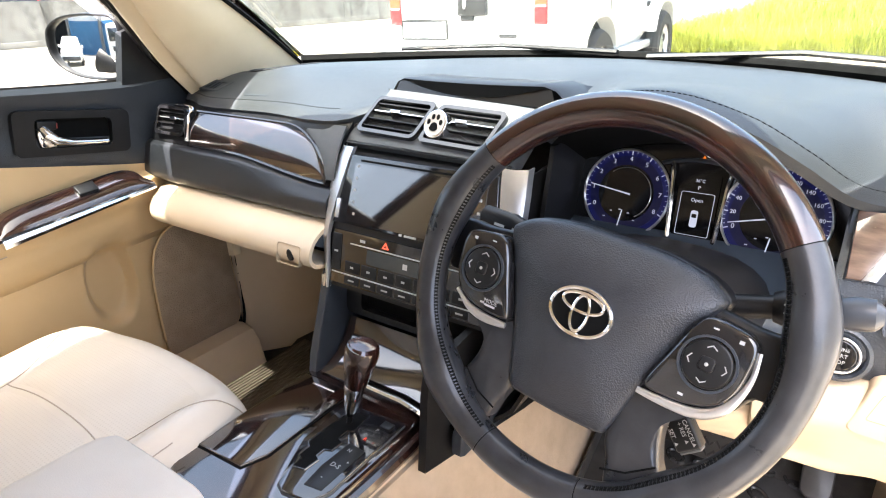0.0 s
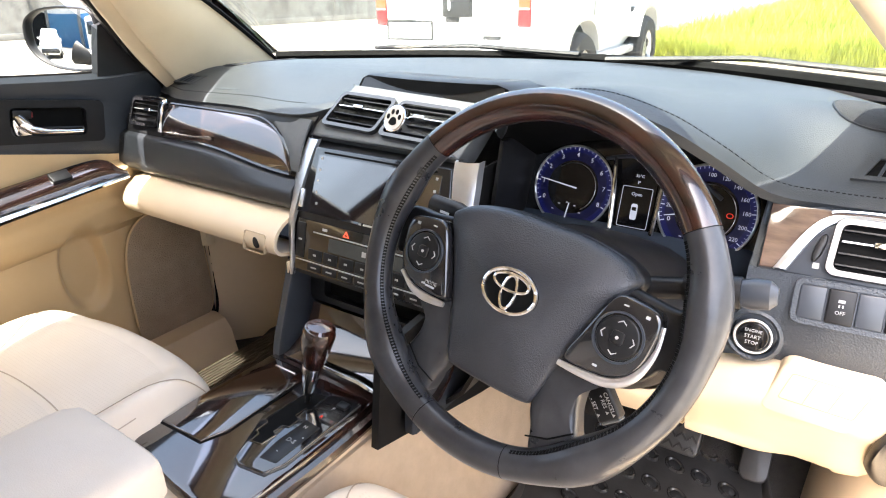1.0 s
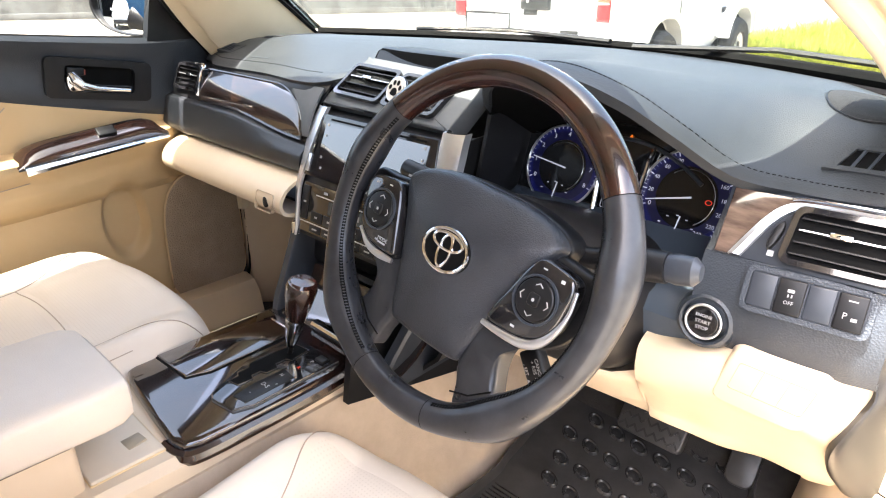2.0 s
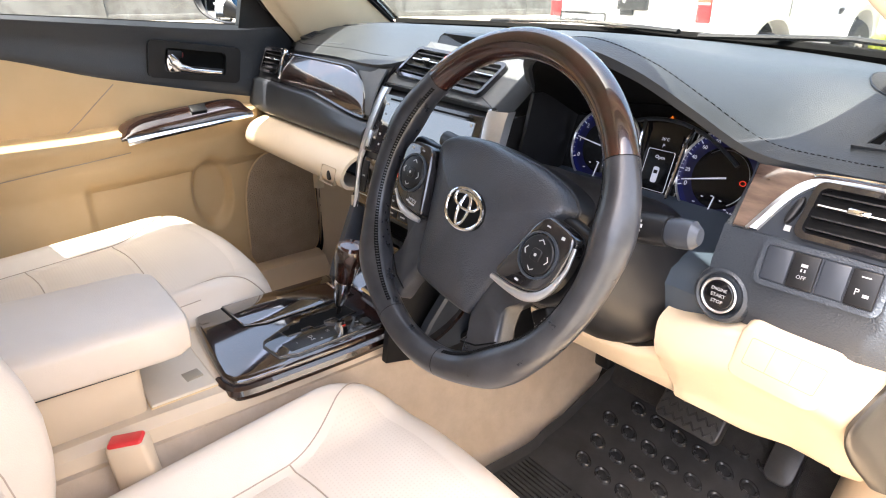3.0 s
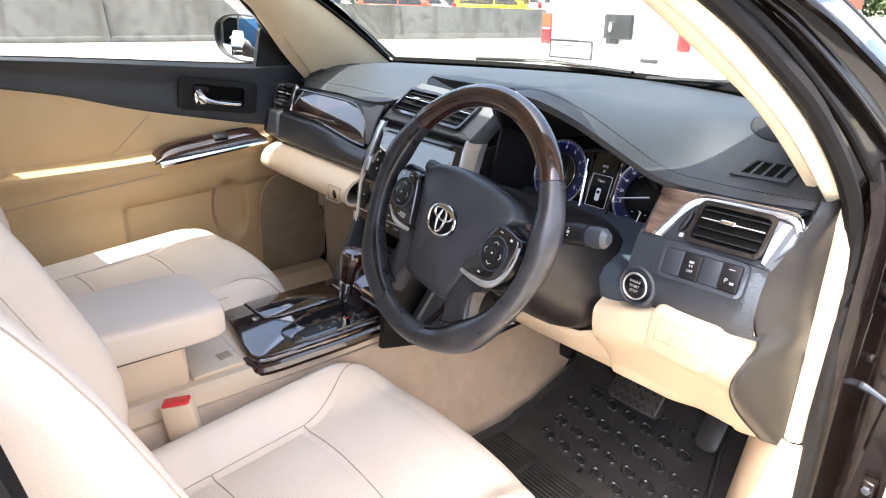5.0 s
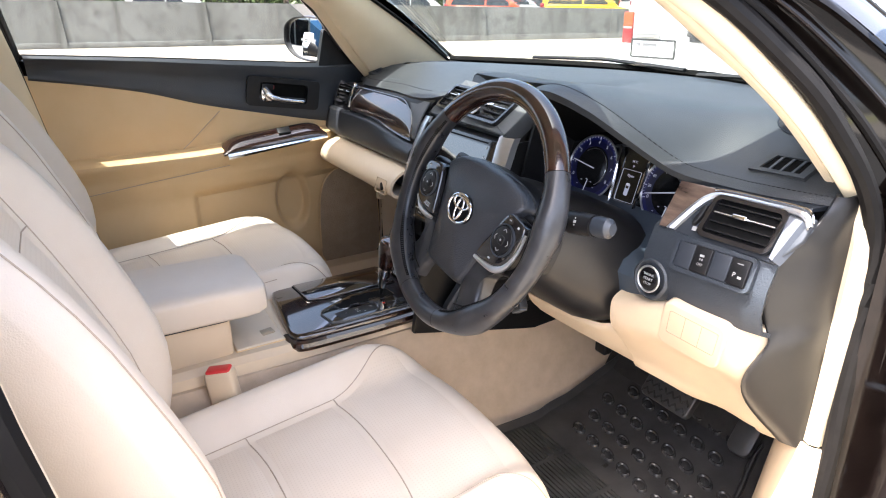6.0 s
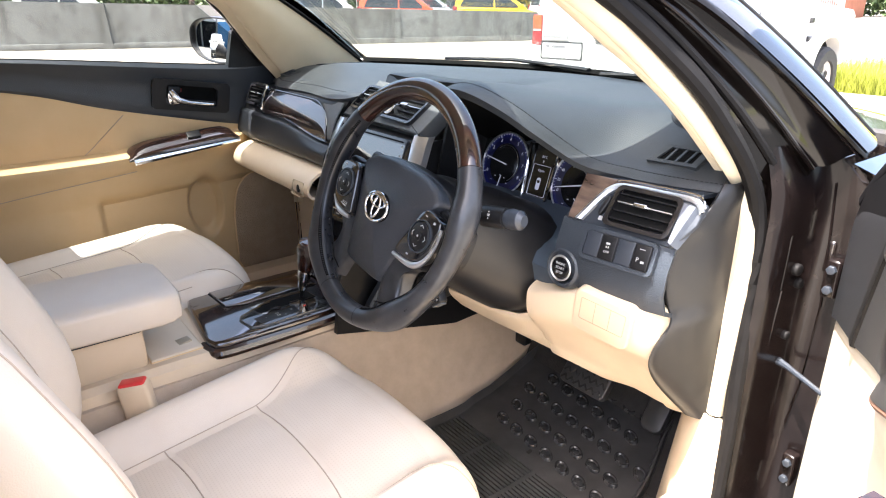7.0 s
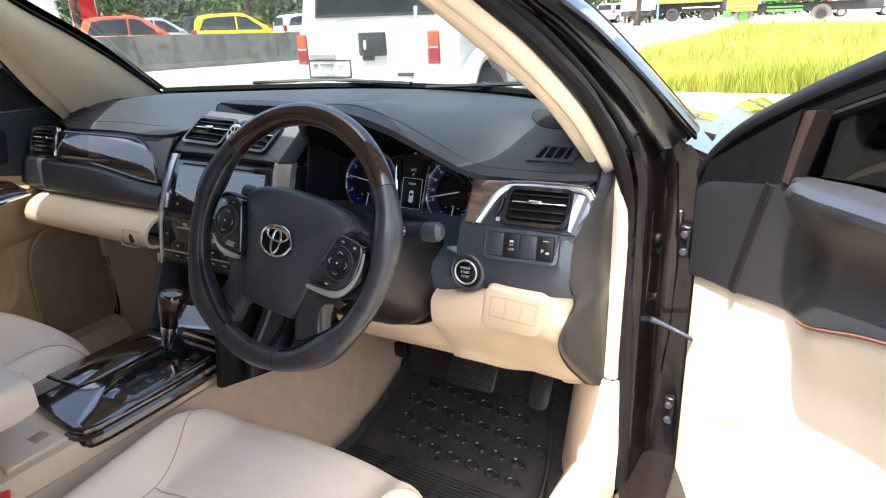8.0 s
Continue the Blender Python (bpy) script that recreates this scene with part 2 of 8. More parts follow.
def spline(pts, n, closed=False):
    """n points on a smooth curve through pts."""
    P = [Vector(p) for p in pts]
    k = len(P)
    out = []
    segs = k if closed else k - 1
    for i in range(n):
        u = i * segs / (n if closed else n - 1)
        j = min(int(u), segs - 1)
        f = u - j
        g = (lambda q: P[q % k]) if closed else (lambda q: P[max(0, min(k - 1, q))])
        a, b, c, d = g(j - 1), g(j), g(j + 1), g(j + 2)
        out.append(0.5 * ((2 * b) + (c - a) * f + (2 * a - 5 * b + 4 * c - d) * f * f + (3 * b - a - 3 * c + d) * f ** 3))
    return out


def curve1(xs, ys):
    """A smooth function of one number through the given pairs."""
    def fn(x):
        if x <= xs[0]:
            return ys[0]
        if x >= xs[-1]:
            return ys[-1]
        j = max(i for i in range(len(xs) - 1) if xs[i] <= x)
        f = (x - xs[j]) / (xs[j + 1] - xs[j])
        def slope(i):
            if i <= 0 or i >= len(xs) - 1:
                return 0 if i <= 0 else (ys[-1] - ys[-2]) / (xs[-1] - xs[-2])
            return (ys[i + 1] - ys[i - 1]) / (xs[i + 1] - xs[i - 1])
        h = xs[j + 1] - xs[j]
        return ((1 + 2 * f) * (1 - f) ** 2 * ys[j] + f * (1 - f) ** 2 * h * slope(j) + f * f * (3 - 2 * f) * ys[j + 1] + f * f * (f - 1) * h * slope(j + 1))
    return fn


def tube(pts, r, n=10, closed=False, flat=1.0, bm=None, up=None):
    """A round bar along pts; r: a radius or one for each point; flat: height against width."""
    P = [Vector(p) for p in pts]
    k = len(P)
    R = r if isinstance(r, (list, tuple)) else [r] * k
    rows = []
    ref = Vector(up or (0, 0, 1))
    for i, p in enumerate(P):
        d = (P[(i + 1) % k] - P[i - 1]) if closed else (P[min(k - 1, i + 1)] - P[max(0, i - 1)])
        d.normalize()
        a = ref.cross(d)
        if a.length < 1e-3:
            a = Vector((1, 0, 0)).cross(d)
        a.normalize()
        b = d.cross(a)
        rows.append([p + R[i] * (math.cos(q) * a + flat * math.sin(q) * b) for q in (2 * math.pi * j / n for j in range(n))])
    return grid(rows, closed, True, not closed, bm)


def rounded(w, h, r, k=4):
    """A rounded rectangle about the origin, as points in a plane."""
    out = []
    r = min(r, w / 2 - 1e-5, h / 2 - 1e-5)
    for cx, cy, a0 in ((w / 2 - r, h / 2 - r, 0), (-w / 2 + r, h / 2 - r, 90), (-w / 2 + r, -h / 2 + r, 180), (w / 2 - r, -h / 2 + r, 270)):
        for i in range(k + 1):
            a = radians(a0 + 90 * i / k)
            out.append((cx + r * math.cos(a), cy + r * math.sin(a)))
    return out


def ellipse(a, b, n=24):
    return [(a * math.cos(2 * math.pi * i / n), b * math.sin(2 * math.pi * i / n)) for i in range(n)]


def prism(poly, z0, z1, m=None, bevel=0.0, bm=None, dome=0.0):
    """A plate with that outline from z0 to z1 in the frame m; bevel: rounds its upper rim; dome: swells its upper face."""
    bm = bm or bmesh.new()
    c = Vector((sum(p[0] for p in poly) / len(poly), sum(p[1] for p in poly) / len(poly)))
    def inset(d):
        out = []
        for p in poly:
            v = Vector(p) - c
            out.append(c + v * max(0.02, 1 - d / max(v.length, 1e-6)))
        return out
    rows = [[(p[0], p[1], z0) for p in poly]]
    if bevel:
        for a in (0, 30, 60, 90):
            q = inset(bevel * (1 - math.cos(radians(a))))
            rows.append([(p.x, p.y, z1 - bevel + bevel * math.sin(radians(a))) for p in q])
    else:
        rows.append([(p[0], p[1], z1) for p in poly])
    if dome:
        last = rows[-1]
        for f in (0.8, 0.6, 0.4, 0.2, 0.05):
            rows.append([(c.x + (p[0] - c.x) * f, c.y + (p[1] - c.y) * f, z1 + dome * (1 - f * f)) for p in last])
    if m is not None:
        rows = [[m @ Vector(p) for p in row] for row in rows]
    return grid(rows, False, True, True, bm)


def box(x0, x1, y0, y1, z0, z1, bevel=0.0, m=None, bm=None):
    """A box with rounded edges."""
    b2 = bmesh.new()
    bmesh.ops.create_cube(b2, size=1, matrix=Matrix.LocRotScale(((x0 + x1) / 2, (y0 + y1) / 2, (z0 + z1) / 2), None, (abs(x1 - x0), abs(y1 - y0), abs(z1 - z0))))
    if bevel:
        bmesh.ops.bevel(b2, geom=b2.edges[:], offset=bevel, segments=3, profile=0.5, affect="EDGES")
    if m is not None:
        b2.transform(m)
    if bm is None:
        return b2
    me = bpy.data.meshes.new("tmp")
    b2.to_mesh(me)
    b2.free()
    bm.from_mesh(me)
    bpy.data.meshes.remove(me)
    return bm


def frame_ring(outer, inner, z0, z1, m):
    """A flat ring between two outlines with the same number of points."""
    rows = [[(p[0], p[1], z0) for p in inner], [(p[0], p[1], z1) for p in inner], [(p[0], p[1], z1) for p in outer], [(p[0], p[1], z0) for p in outer]]
    return grid([[m @ Vector(p) for p in row] for row in rows], True, True)


def lettering(text, m, size, material, parent, name="lettering"):
    cu = bpy.data.curves.new("letters", "FONT")
    cu.body, cu.size, cu.align_x, cu.align_y, cu.resolution_u = text, size, "CENTER", "CENTER", 2
    cu.extrude = 0.00015
    ob = bpy.data.objects.new("letters", cu)
    me = bpy.data.meshes.new_from_object(ob)
    bpy.data.objects.remove(ob)
    bm = bmesh.new()
    bm.from_mesh(me)
    bpy.data.meshes.remove(me)
    bm.transform(m)
    return part(name, bm, material, parent, smooth=0)


def bars(rects, m, material, parent, name="marking", z=0.0006):
    for cx, cy, w, h in rects:
        part(name, prism([(cx - w / 2, cy - h / 2), (cx + w / 2, cy - h / 2), (cx + w / 2, cy + h / 2), (cx - w / 2, cy + h / 2)], -0.0005, z, m), material, parent, smooth=0)


def lerp(a, b, f):
    return a + (b - a) * f


def smooth01(f):
    f = max(0.0, min(1.0, f))
    return f * f * (3 - 2 * f)


# ---- car shell: pillars, glass, jambs, floor, roof ----
def spline2(pts, n=14):
    """A smooth line through points of a plane."""
    return [(p.x, p.y) for p in spline([(x, y, 0) for x, y in pts], n)]


DEDGE = [(0.705, 0.345, 0.93), (0.683, 0.25, 1.03), (0.635, 0.17, 1.12), (0.595, 0.105, 1.175), (0.535, -0.1, 1.29), (0.51, -0.35, 1.37)]
IEDGE = [(0.655, 0.349, 0.945), (0.615, 0.26, 1.045), (0.555, 0.18, 1.125), (0.515, 0.12, 1.178), (0.46, -0.08, 1.29), (0.45, -0.33, 1.36)]
GEDGE = [(0.63, 0.565, 0.99), (0.585, 0.42, 1.085), (0.545, 0.29, 1.16), (0.505, 0.165, 1.225), (0.47, 0.06, 1.30), (0.44, -0.02, 1.375)]
OEDGE = [(0.795, 0.465, 0.965), (0.739, 0.357, 1.06), (0.695, 0.238, 1.14), (0.662, 0.158, 1.185), (0.60, -0.1, 1.31), (0.578, -0.35, 1.40)]

# for the unseen rear windows; dark tint added to hold back light from behind
CUTGLASS = glass_mat("light_cut_glass", (0.3, 0.31, 0.31), 0.5)
car = thing("saloon", "glossy black-brown saloon car with an open front door", "car", at=(0, 0, 0.3))
for s in (-1, 1):
    side = lambda pts, n=36: [Vector((s * p.x, p.y, p.z)) for p in spline(pts, n)]
    D, I, G, O = side(DEDGE), side(IEDGE), side(GEDGE), side(OEDGE)
    rows = []
    for d, i, g in zip(D, I, G):
        row = spline([d + Vector((0, 0.012, 0.0)), d, lerp(d, i, 0.28) + Vector((0, -0.009, -0.009)), lerp(d, i, 0.56) + Vector((0, 0.002, 0.003)), lerp(d, i, 0.72) + Vector((0, -0.004, -0.003)), i, lerp(i, g, 0.5) + Vector((-s * 0.012, 0, -0.008)), g], 30)
        rows.append(row)
    part("pillar_trim", shell(rows, -0.006 * s), PILLAR, car, "cream moulded windscreen pillar trim")
    # black outer pillar
    rows = []
    for d, g, o in zip(D, G, O):
        a = d + Vector((s * 0.016, 0.014, 0.004))
        row = [a, lerp(a, o, 0.14) + Vector((s * 0.002, 0.016, 0.002)), lerp(a, o, 0.30) + Vector((s * 0.004, 0.028, -0.002)), lerp(a, o, 0.40) + Vector((s * 0.003, 0.006, 0.004)), lerp(a, o, 0.48) + Vector((s * 0.002, 0.003, 0.007)), lerp(a, o, 0.58) + Vector((s * 0.002, 0.012, 0.004)), lerp(a, o, 0.78) + Vector((0, 0.006, 0.010)), lerp(a, o, 0.93) + Vector((0, 0, 0.010)), o, o + Vector((-s * 0.01, 0.02, 0.014)), lerp(o, g, 0.5) + Vector((0, 0.03, 0.02)), g + Vector((s * 0.012, 0.02, 0.012))]
        rows.append(spline(row, 44))
    part("pillar_skin", shell(rows, 0.003 * s), mat("pillar_black", (0.003, 0.0022, 0.002), 0.12, color2=(0.005, 0.0035, 0.003), scale=30, spec=0.22, rough_var=0.03), car, "glossy black outer windscreen pillar")
    part("pillar_ridge", tube([lerp(d + Vector((s * 0.016, 0.014, 0.004)), o, 0.44) + Vector((s * 0.003, 0.002, 0.006)) for d, o in zip(D, O)], 0.0026, 8), JAMB, car)
    part("pillar_ridge", tube([lerp(d + Vector((s * 0.016, 0.014, 0.004)), o, 0.12) + Vector((s * 0.002, 0.010, 0.002)) for d, o in zip(D, O)], 0.0055, 8), SEAL, car, "black rubber window channel")
    part("pillar_ridge", tube([lerp(d + Vector((s * 0.016, 0.014, 0.004)), o, 0.90) + Vector((0, -0.001, 0.010)) for d, o in zip(D, O)], 0.0022, 8), JAMB, car)
    part("door_seal", tube(side([(0.742, 0.34, 0.36), (0.735, 0.352, 0.6), (0.722, 0.357, 0.88)] + [(p[0] + 0.014, p[1] + 0.008, p[2] + 0.004) for p in DEDGE[1:]], 60), 0.0115, 10), SEAL, car, "black rubber door seal")
    part("pillar_face", grid([spline([o + Vector((s * a, b, c)) for a, b, c in ((0.0, 0.004, 0.008), (0.0, 0.016, 0.009), (-0.0015, 0.032, 0.012), (-0.006, 0.046, 0.016), (-0.016, 0.060, 0.022))], 10) for o in O]), PAINT, car, "glossy painted outer pillar face")
    part("pillar_moulding", tube([o + Vector((-s * 0.017, 0.061, 0.022)) for o in O], 0.003, 8), BLACKP, car, "black windscreen moulding")
    # door-post strip beside the dash and below it
    rows = []
    for z in np.linspace(0.575, 0.94, 12):
        w = smooth01((z - 0.86) / 0.08) * -0.012
        rows.append([Vector((s * x, y, z)) for x, y in ((0.697 + w, 0.36), (0.700 + w, 0.342), (0.712 + w, 0.336), (0.724 + w * 1.4, 0.342), (0.727 + w * 1.4, 0.36))])
    part("post_trim", grid(rows, caps=False), PILLAR, car, "cream door-post trim strip")
    # kick panel and sill trim
    rows = []
    for z in np.linspace(0.33, 0.572, 8):
        f = (0.572 - z) / 0.24
        rows.append([Vector((s * x, y, z)) for x, y in spline2(((0.615 - 0.02 * f, 0.58), (0.622 - 0.025 * f, 0.47), (0.640 - 0.025 * f, 0.40 - 0.01 * f), (0.672 - 0.02 * f, 0.356 - 0.025 * f), (0.712 - 0.008 * f, 0.334 - 0.035 * f), (0.736, 0.35 - 0.03 * f)))])
    if s > 0:
        part("kick_panel", shell(rows, 0.004), HARD, car, "cream plastic kick panel")
    rows = []
    for y in np.linspace(0.33, -0.75, 24):
        rows.append([Vector((s * x, y, z)) for x, z in ((0.63, 0.30), (0.645, 0.37), (0.665, 0.395), (0.70, 0.402), (0.730, 0.395), (0.736, 0.36))])
    part("sill_trim", shell(rows, 0.004), HARD, car, "cream sill scuff trim")
    part("sill", box(min(s * 0.738, s * 0.86), max(s * 0.738, s * 0.86), -1.7, 0.47, 0.20, 0.372, 0.02), PAINT, car, "glossy black sill")
    # front post jamb: a smooth pressing with two folded flanges
    rows = []
    for z in np.linspace(0.30, 0.99, 22):
        k = smooth01((z - 0.9) / 0.1) * -0.02 + smooth01((0.46 - z) / 0.16) * 0.004
        sec = spline([(0.738, 0.352, 0), (0.748, 0.360, 0), (0.7515, 0.378, 0), (0.752, 0.405, 0), (0.755, 0.432, 0), (0.766, 0.449, 0), (0.785, 0.455, 0), (0.806, 0.459, 0), (0.826, 0.464, 0), (0.840, 0.474, 0), (0.850, 0.492, 0), (0.86, 0.52, 0)], 40)
        rows.append([Vector((s * (p.x + k), p.y, min(z, 0.985 - 1.1 * max(0, p.x - 0.775)))) for p in sec])
    part("front_post", shell(rows, 0.003 * s), JAMB, car, "glossy black front door jamb")
    part("post_flange", tube([(s * 0.735, 0.398, 0.93), (s * 0.7505, 0.397, 0.86), (s * 0.7515, 0.396, 0.78), (s * 0.749, 0.394, 0.68), (s * 0.744, 0.388, 0.575)], 0.0034, 8, flat=0.6), JAMB, car)
    part("post_flange", tube([(s * 0.772, 0.452, 0.93), (s * 0.780, 0.452, 0.84), (s * 0.786, 0.453, 0.75), (s * 0.782, 0.452, 0.62), (s * 0.775, 0.450, 0.545)], 0.0028, 8, flat=0.6), JAMB, car)
    part("post_inner", box(min(s * 0.708, s * 0.742), max(s * 0.708, s * 0.742), 0.366, 0.69, 0.32, 0.945), JAMB, car)
    if s > 0:
        part("jamb_sticker", prism(rounded(0.016, 0.030, 0.002), 0, 0.001, basis((0.7385, 0.400, 0.988), (0.5, 1, 0), (0.1, 0, 1))), mat("teal_sticker", (0.03, 0.25, 0.32), 0.4, color2=(0.05, 0.30, 0.38), scale=90), car, "small teal sticker")
        for z in (0.80, 0.475):
            part("hinge_bracket", box(0.786, 0.806, 0.436, 0.456, z - 0.028, z + 0.028, 0.004), JAMB, car, "black hinge bracket")
            for dz in (-0.015, 0.015):
                part("hinge_bolt", prism(ellipse(0.0065, 0.0065, 6), 0, 0.007, basis((0.796, 0.437, z + dz), (1, 0, 0), (0, 0, 1)), 0.001), GREYP, car, "steel hinge bolt")
    # centre pillar
    rows = []
    for y, z, x in ((-0.455, 0.38, 0.735), (-0.47, 0.6, 0.74), (-0.505, 0.8, 0.74), (-0.528, 0.95, 0.728), (-0.545, 1.06, 0.70), (-0.57, 1.2, 0.63), (-0.60, 1.36, 0.53)):
        rows.append([Vector((s * (x + a), y + b, z)) for a, b in ((-0.10, -0.16), (-0.06, -0.05), (-0.03, -0.008), (-0.012, 0.0), (-0.004, -0.004))])
    part("centre_pillar_trim", shell(rows, 0.004 * s), PILLAR, car, "cream centre pillar trim")
    part("centre_pillar_seal", tube([Vector((s * (x + 0.006), y - 0.008, z)) for y, z, x in ((-0.45, 0.37, 0.735), (-0.47, 0.6, 0.74), (-0.505, 0.8, 0.74), (-0.528, 0.95, 0.728), (-0.545, 1.06, 0.70), (-0.57, 1.2, 0.63), (-0.60, 1.36, 0.53))], 0.011, 8), SEAL, car, "black rubber pillar seal")
    rows = []
    for y, z, x in ((-0.455, 0.36, 0.745), (-0.47, 0.6, 0.752), (-0.505, 0.8, 0.752), (-0.528, 0.95, 0.74), (-0.545, 1.06, 0.712), (-0.57, 1.2, 0.645), (-0.60, 1.36, 0.545)):
        rows.append([Vector((s * (x + a), y + b, z)) for a, b in ((0.0, -0.014), (0.018, -0.024), (0.02, -0.10), (0.05, -0.11), (0.055, -0.17))])
    part("centre_pillar", shell(rows, 0.003 * s), PAINT, car, "glossy black centre pillar")
    # rear side, closed
    rows = [[Vector((s * x, y, z)) for x, z in ((0.80, 0.25), (0.85, 0.6), (0.82, 0.95), (0.74, 1.02))] for y in np.linspace(-0.66, -2.2, 6)]
    part("rear_side", shell(rows, 0.02), PAINT, car)
    gl_ = part("rear_side_glass", shell([[Vector((s * (0.745 - 0.56 * (z - 1.0)), y, z)) for z in np.linspace(1.0, 1.38, 5)] for y in np.linspace(-0.60, -2.0, 8)], 0.003), CUTGLASS, car, "unseen rear side glass, darkened to cut stray light")
    part("roof_rail", tube([(s * 0.52, -0.1, 1.335), (s * 0.52, -0.4, 1.395), (s * 0.52, -1.0, 1.41), (s * 0.50, -1.5, 1.37), (s * 0.56, -2.2, 1.03)], 0.035, 10), PAINT, car)

roof_x = curve1([-0.5, -0.25, 0, 0.25, 0.5], [1.39, 1.43, 1.445, 1.43, 1.39])
rows = [[Vector((x, lerp(0.10 - 0.10 * (x / 0.5) ** 2, -1.6, f), roof_x(x) - 0.02 * (2 * f - 1) ** 2)) for x in np.linspace(-0.575, 0.60, 13)] for f in np.linspace(0, 1, 10)]
part("roof", shell(rows, 0.012), PAINT, car, "glossy black roof")
part("headliner", shell([[p - Vector((0, 0, 0.03)) for p in row] for row in rows], 0.006), LINER, car, "cream fabric headliner")
part("rear_screen", shell([[Vector((x, lerp(-1.58, -2.2, f), lerp(1.40, 0.99, f))) for f in np.linspace(0, 1, 5)] for x in np.linspace(-0.56, 0.56, 7)], 0.004), CUTGLASS, car, "unseen rear screen, darkened to cut stray light")
part("rear_deck", box(-0.72, 0.72, -2.25, -1.45, 0.30, 0.98, 0.03), LINER, car)
# windscreen and bonnet
rows = []
for f in np.linspace(0, 1, 9):
    row = []
    for k in np.linspace(-1, 1, 17):
        b = Vector((0.635 * k, 0.86 - 0.285 * k * k, 0.985 + 0.008 * k * k))
        m_ = Vector((0.55 * k, 0.42 - 0.11 * k * k, 1.225 - 0.045 * k * k))
        t = Vector((0.44 * k, 0.11 - 0.12 * k * k, 1.405 - 0.03 * k * k))
        row.append((1 - f) ** 2 * b + 2 * f * (1 - f) * (2 * m_ - 0.5 * (b + t)) + f * f * t)
    rows.append(row)
wind = part("windscreen", shell(rows, 0.004), SCREENG, car, "lightly tinted windscreen glass")
part("windscreen_band", tube([p + Vector((0, -0.004, 0.004)) for p in rows[0]], 0.011, 6), GAP, car, "black windscreen edge band")
for s in (-1, 1):
    part("windscreen_edge", tube([Vector((s * (p.x - 0.004), p.y - 0.004, p.z + 0.002)) for p in spline(GEDGE, 25)], 0.0045, 6), GAP, car)
rows = []
for f in np.linspace(0, 1, 8):
    rows.append([Vector((0.80 * k * (1 - 0.08 * f), lerp(0.93 - 0.30 * k * k, 1.95 - 0.18 * k * k, f), 0.957 - 0.025 * k * k - 0.20 * f * f - 0.015 * f)) for k in np.linspace(-1, 1, 15)])
part("bonnet", shell(rows, -0.012), PAINT, car, "glossy black bonnet")
rows = []
for f in np.linspace(0, 1, 4):
    rows.append([Vector((0.70 * k, lerp(0.855 - 0.285 * k * k, 0.94 - 0.30 * k * k, f), 0.972 - 0.01 * f)) for k in np.linspace(-1, 1, 13)])
part("cowl", shell(rows, -0.01), BLACKP, car, "black plastic cowl panel")
for s in (-1, 1):
    rows = []
    for y in np.linspace(0.50, 2.1, 10):
        rows.append([Vector((s * x, y, z)) for x, z in ((0.77, 0.945 - 0.05 * (y - 0.5) ** 2), (0.84, 0.92 - 0.06 * (y - 0.5) ** 2), (0.89, 0.8), (0.90, 0.55), (0.87, 0.25))])
    part("front_wing", shell(rows, 0.004), PAINT, car, "glossy black front wing")
part("nose", box(-0.85, 0.85, 1.9, 2.15, 0.25, 0.76, 0.06), PAINT, car)
for x0, x1, y0, y1 in ((0.10, 0.62, 0.80, 0.815), (-0.52, 0.02, 0.82, 0.835)):
    w = part("wiper", tube([(x0, y0 - 0.02, 0.998), (lerp(x0, x1, 0.5), lerp(y0, y1, 0.5) + 0.0, 1.008), (x1, y1 - 0.12 * abs(x1), 0.999)], 0.009, 6, flat=0.6), BLACKP, car, "black wiper arm")
part("wiper_pivot", prism(ellipse(0.016, 0.016, 14), 0, 0.022, pose(0.60, 0.72, 0.995), 0.005), GREYP, car)
# floor pan, firewall
part("floor_pan", box(-0.74, 0.74, -2.2, 0.45, 0.27, 0.30), DCARPET, car)
part("firewall", box(-0.74, 0.74, 0.70, 0.74, 0.28, 0.96), DCARPET, car)
part("toe_board", shell([[Vector((x, 0.40, 0.302)), Vector((x, 0.52, 0.345)), Vector((x, 0.66, 0.50)), Vector((x, 0.70, 0.60))] for x in np.linspace(-0.64, 0.64, 8)], -0.01), DCARPET, car)
for s in (-1, 1):
    part("bonnet_hinge", box(min(s * 0.775, s * 0.79), max(s * 0.775, s * 0.79), 0.452, 0.50, 0.80, 0.85, 0.006), PAINT, car)

# tunnel with carpet on its sides
rows = []
for y in np.linspace(-0.55, 0.60, 14):
    f = smooth01((y - 0.05) / 0.35)
    rows.append([Vector((x, y, z)) for x, z in ((-0.235, 0.30), (-0.225, 0.42), (-0.20, 0.55), (0.075 + 0.0 * f, 0.55), (0.10 + 0.02 * f, 0.45), (0.125 + 0.02 * f, 0.345), (0.150 + 0.01 * f, 0.325), (0.16 + 0.01 * f, 0.30))])
part("tunnel_carpet", shell(rows, 0.006), CARPET, car, "beige carpet over the transmission tunnel")

# passenger footwell lining
plan = spline([(-0.73, 0.350, 0), (-0.705, 0.356, 0), (-0.66, 0.41, 0), (-0.59, 0.51, 0), (-0.51, 0.575, 0), (-0.40, 0.595, 0), (-0.29, 0.58, 0), (-0.235, 0.52, 0), (-0.212, 0.40, 0), (-0.20, 0.15, 0)], 44)
part("footwell_trim", shell([[Vector((p.x + 0.02 * f * smooth01((p.x + 0.4) / 0.2), p.y - 0.08 * f * f * smooth01((p.y - 0.37) / 0.1), lerp(0.30, 0.73, f))) for f in np.linspace(0, 1, 10)] for p in plan], 0.004, (-0.35, -0.2, 0.9)), HARD, car, "cream footwell lining")
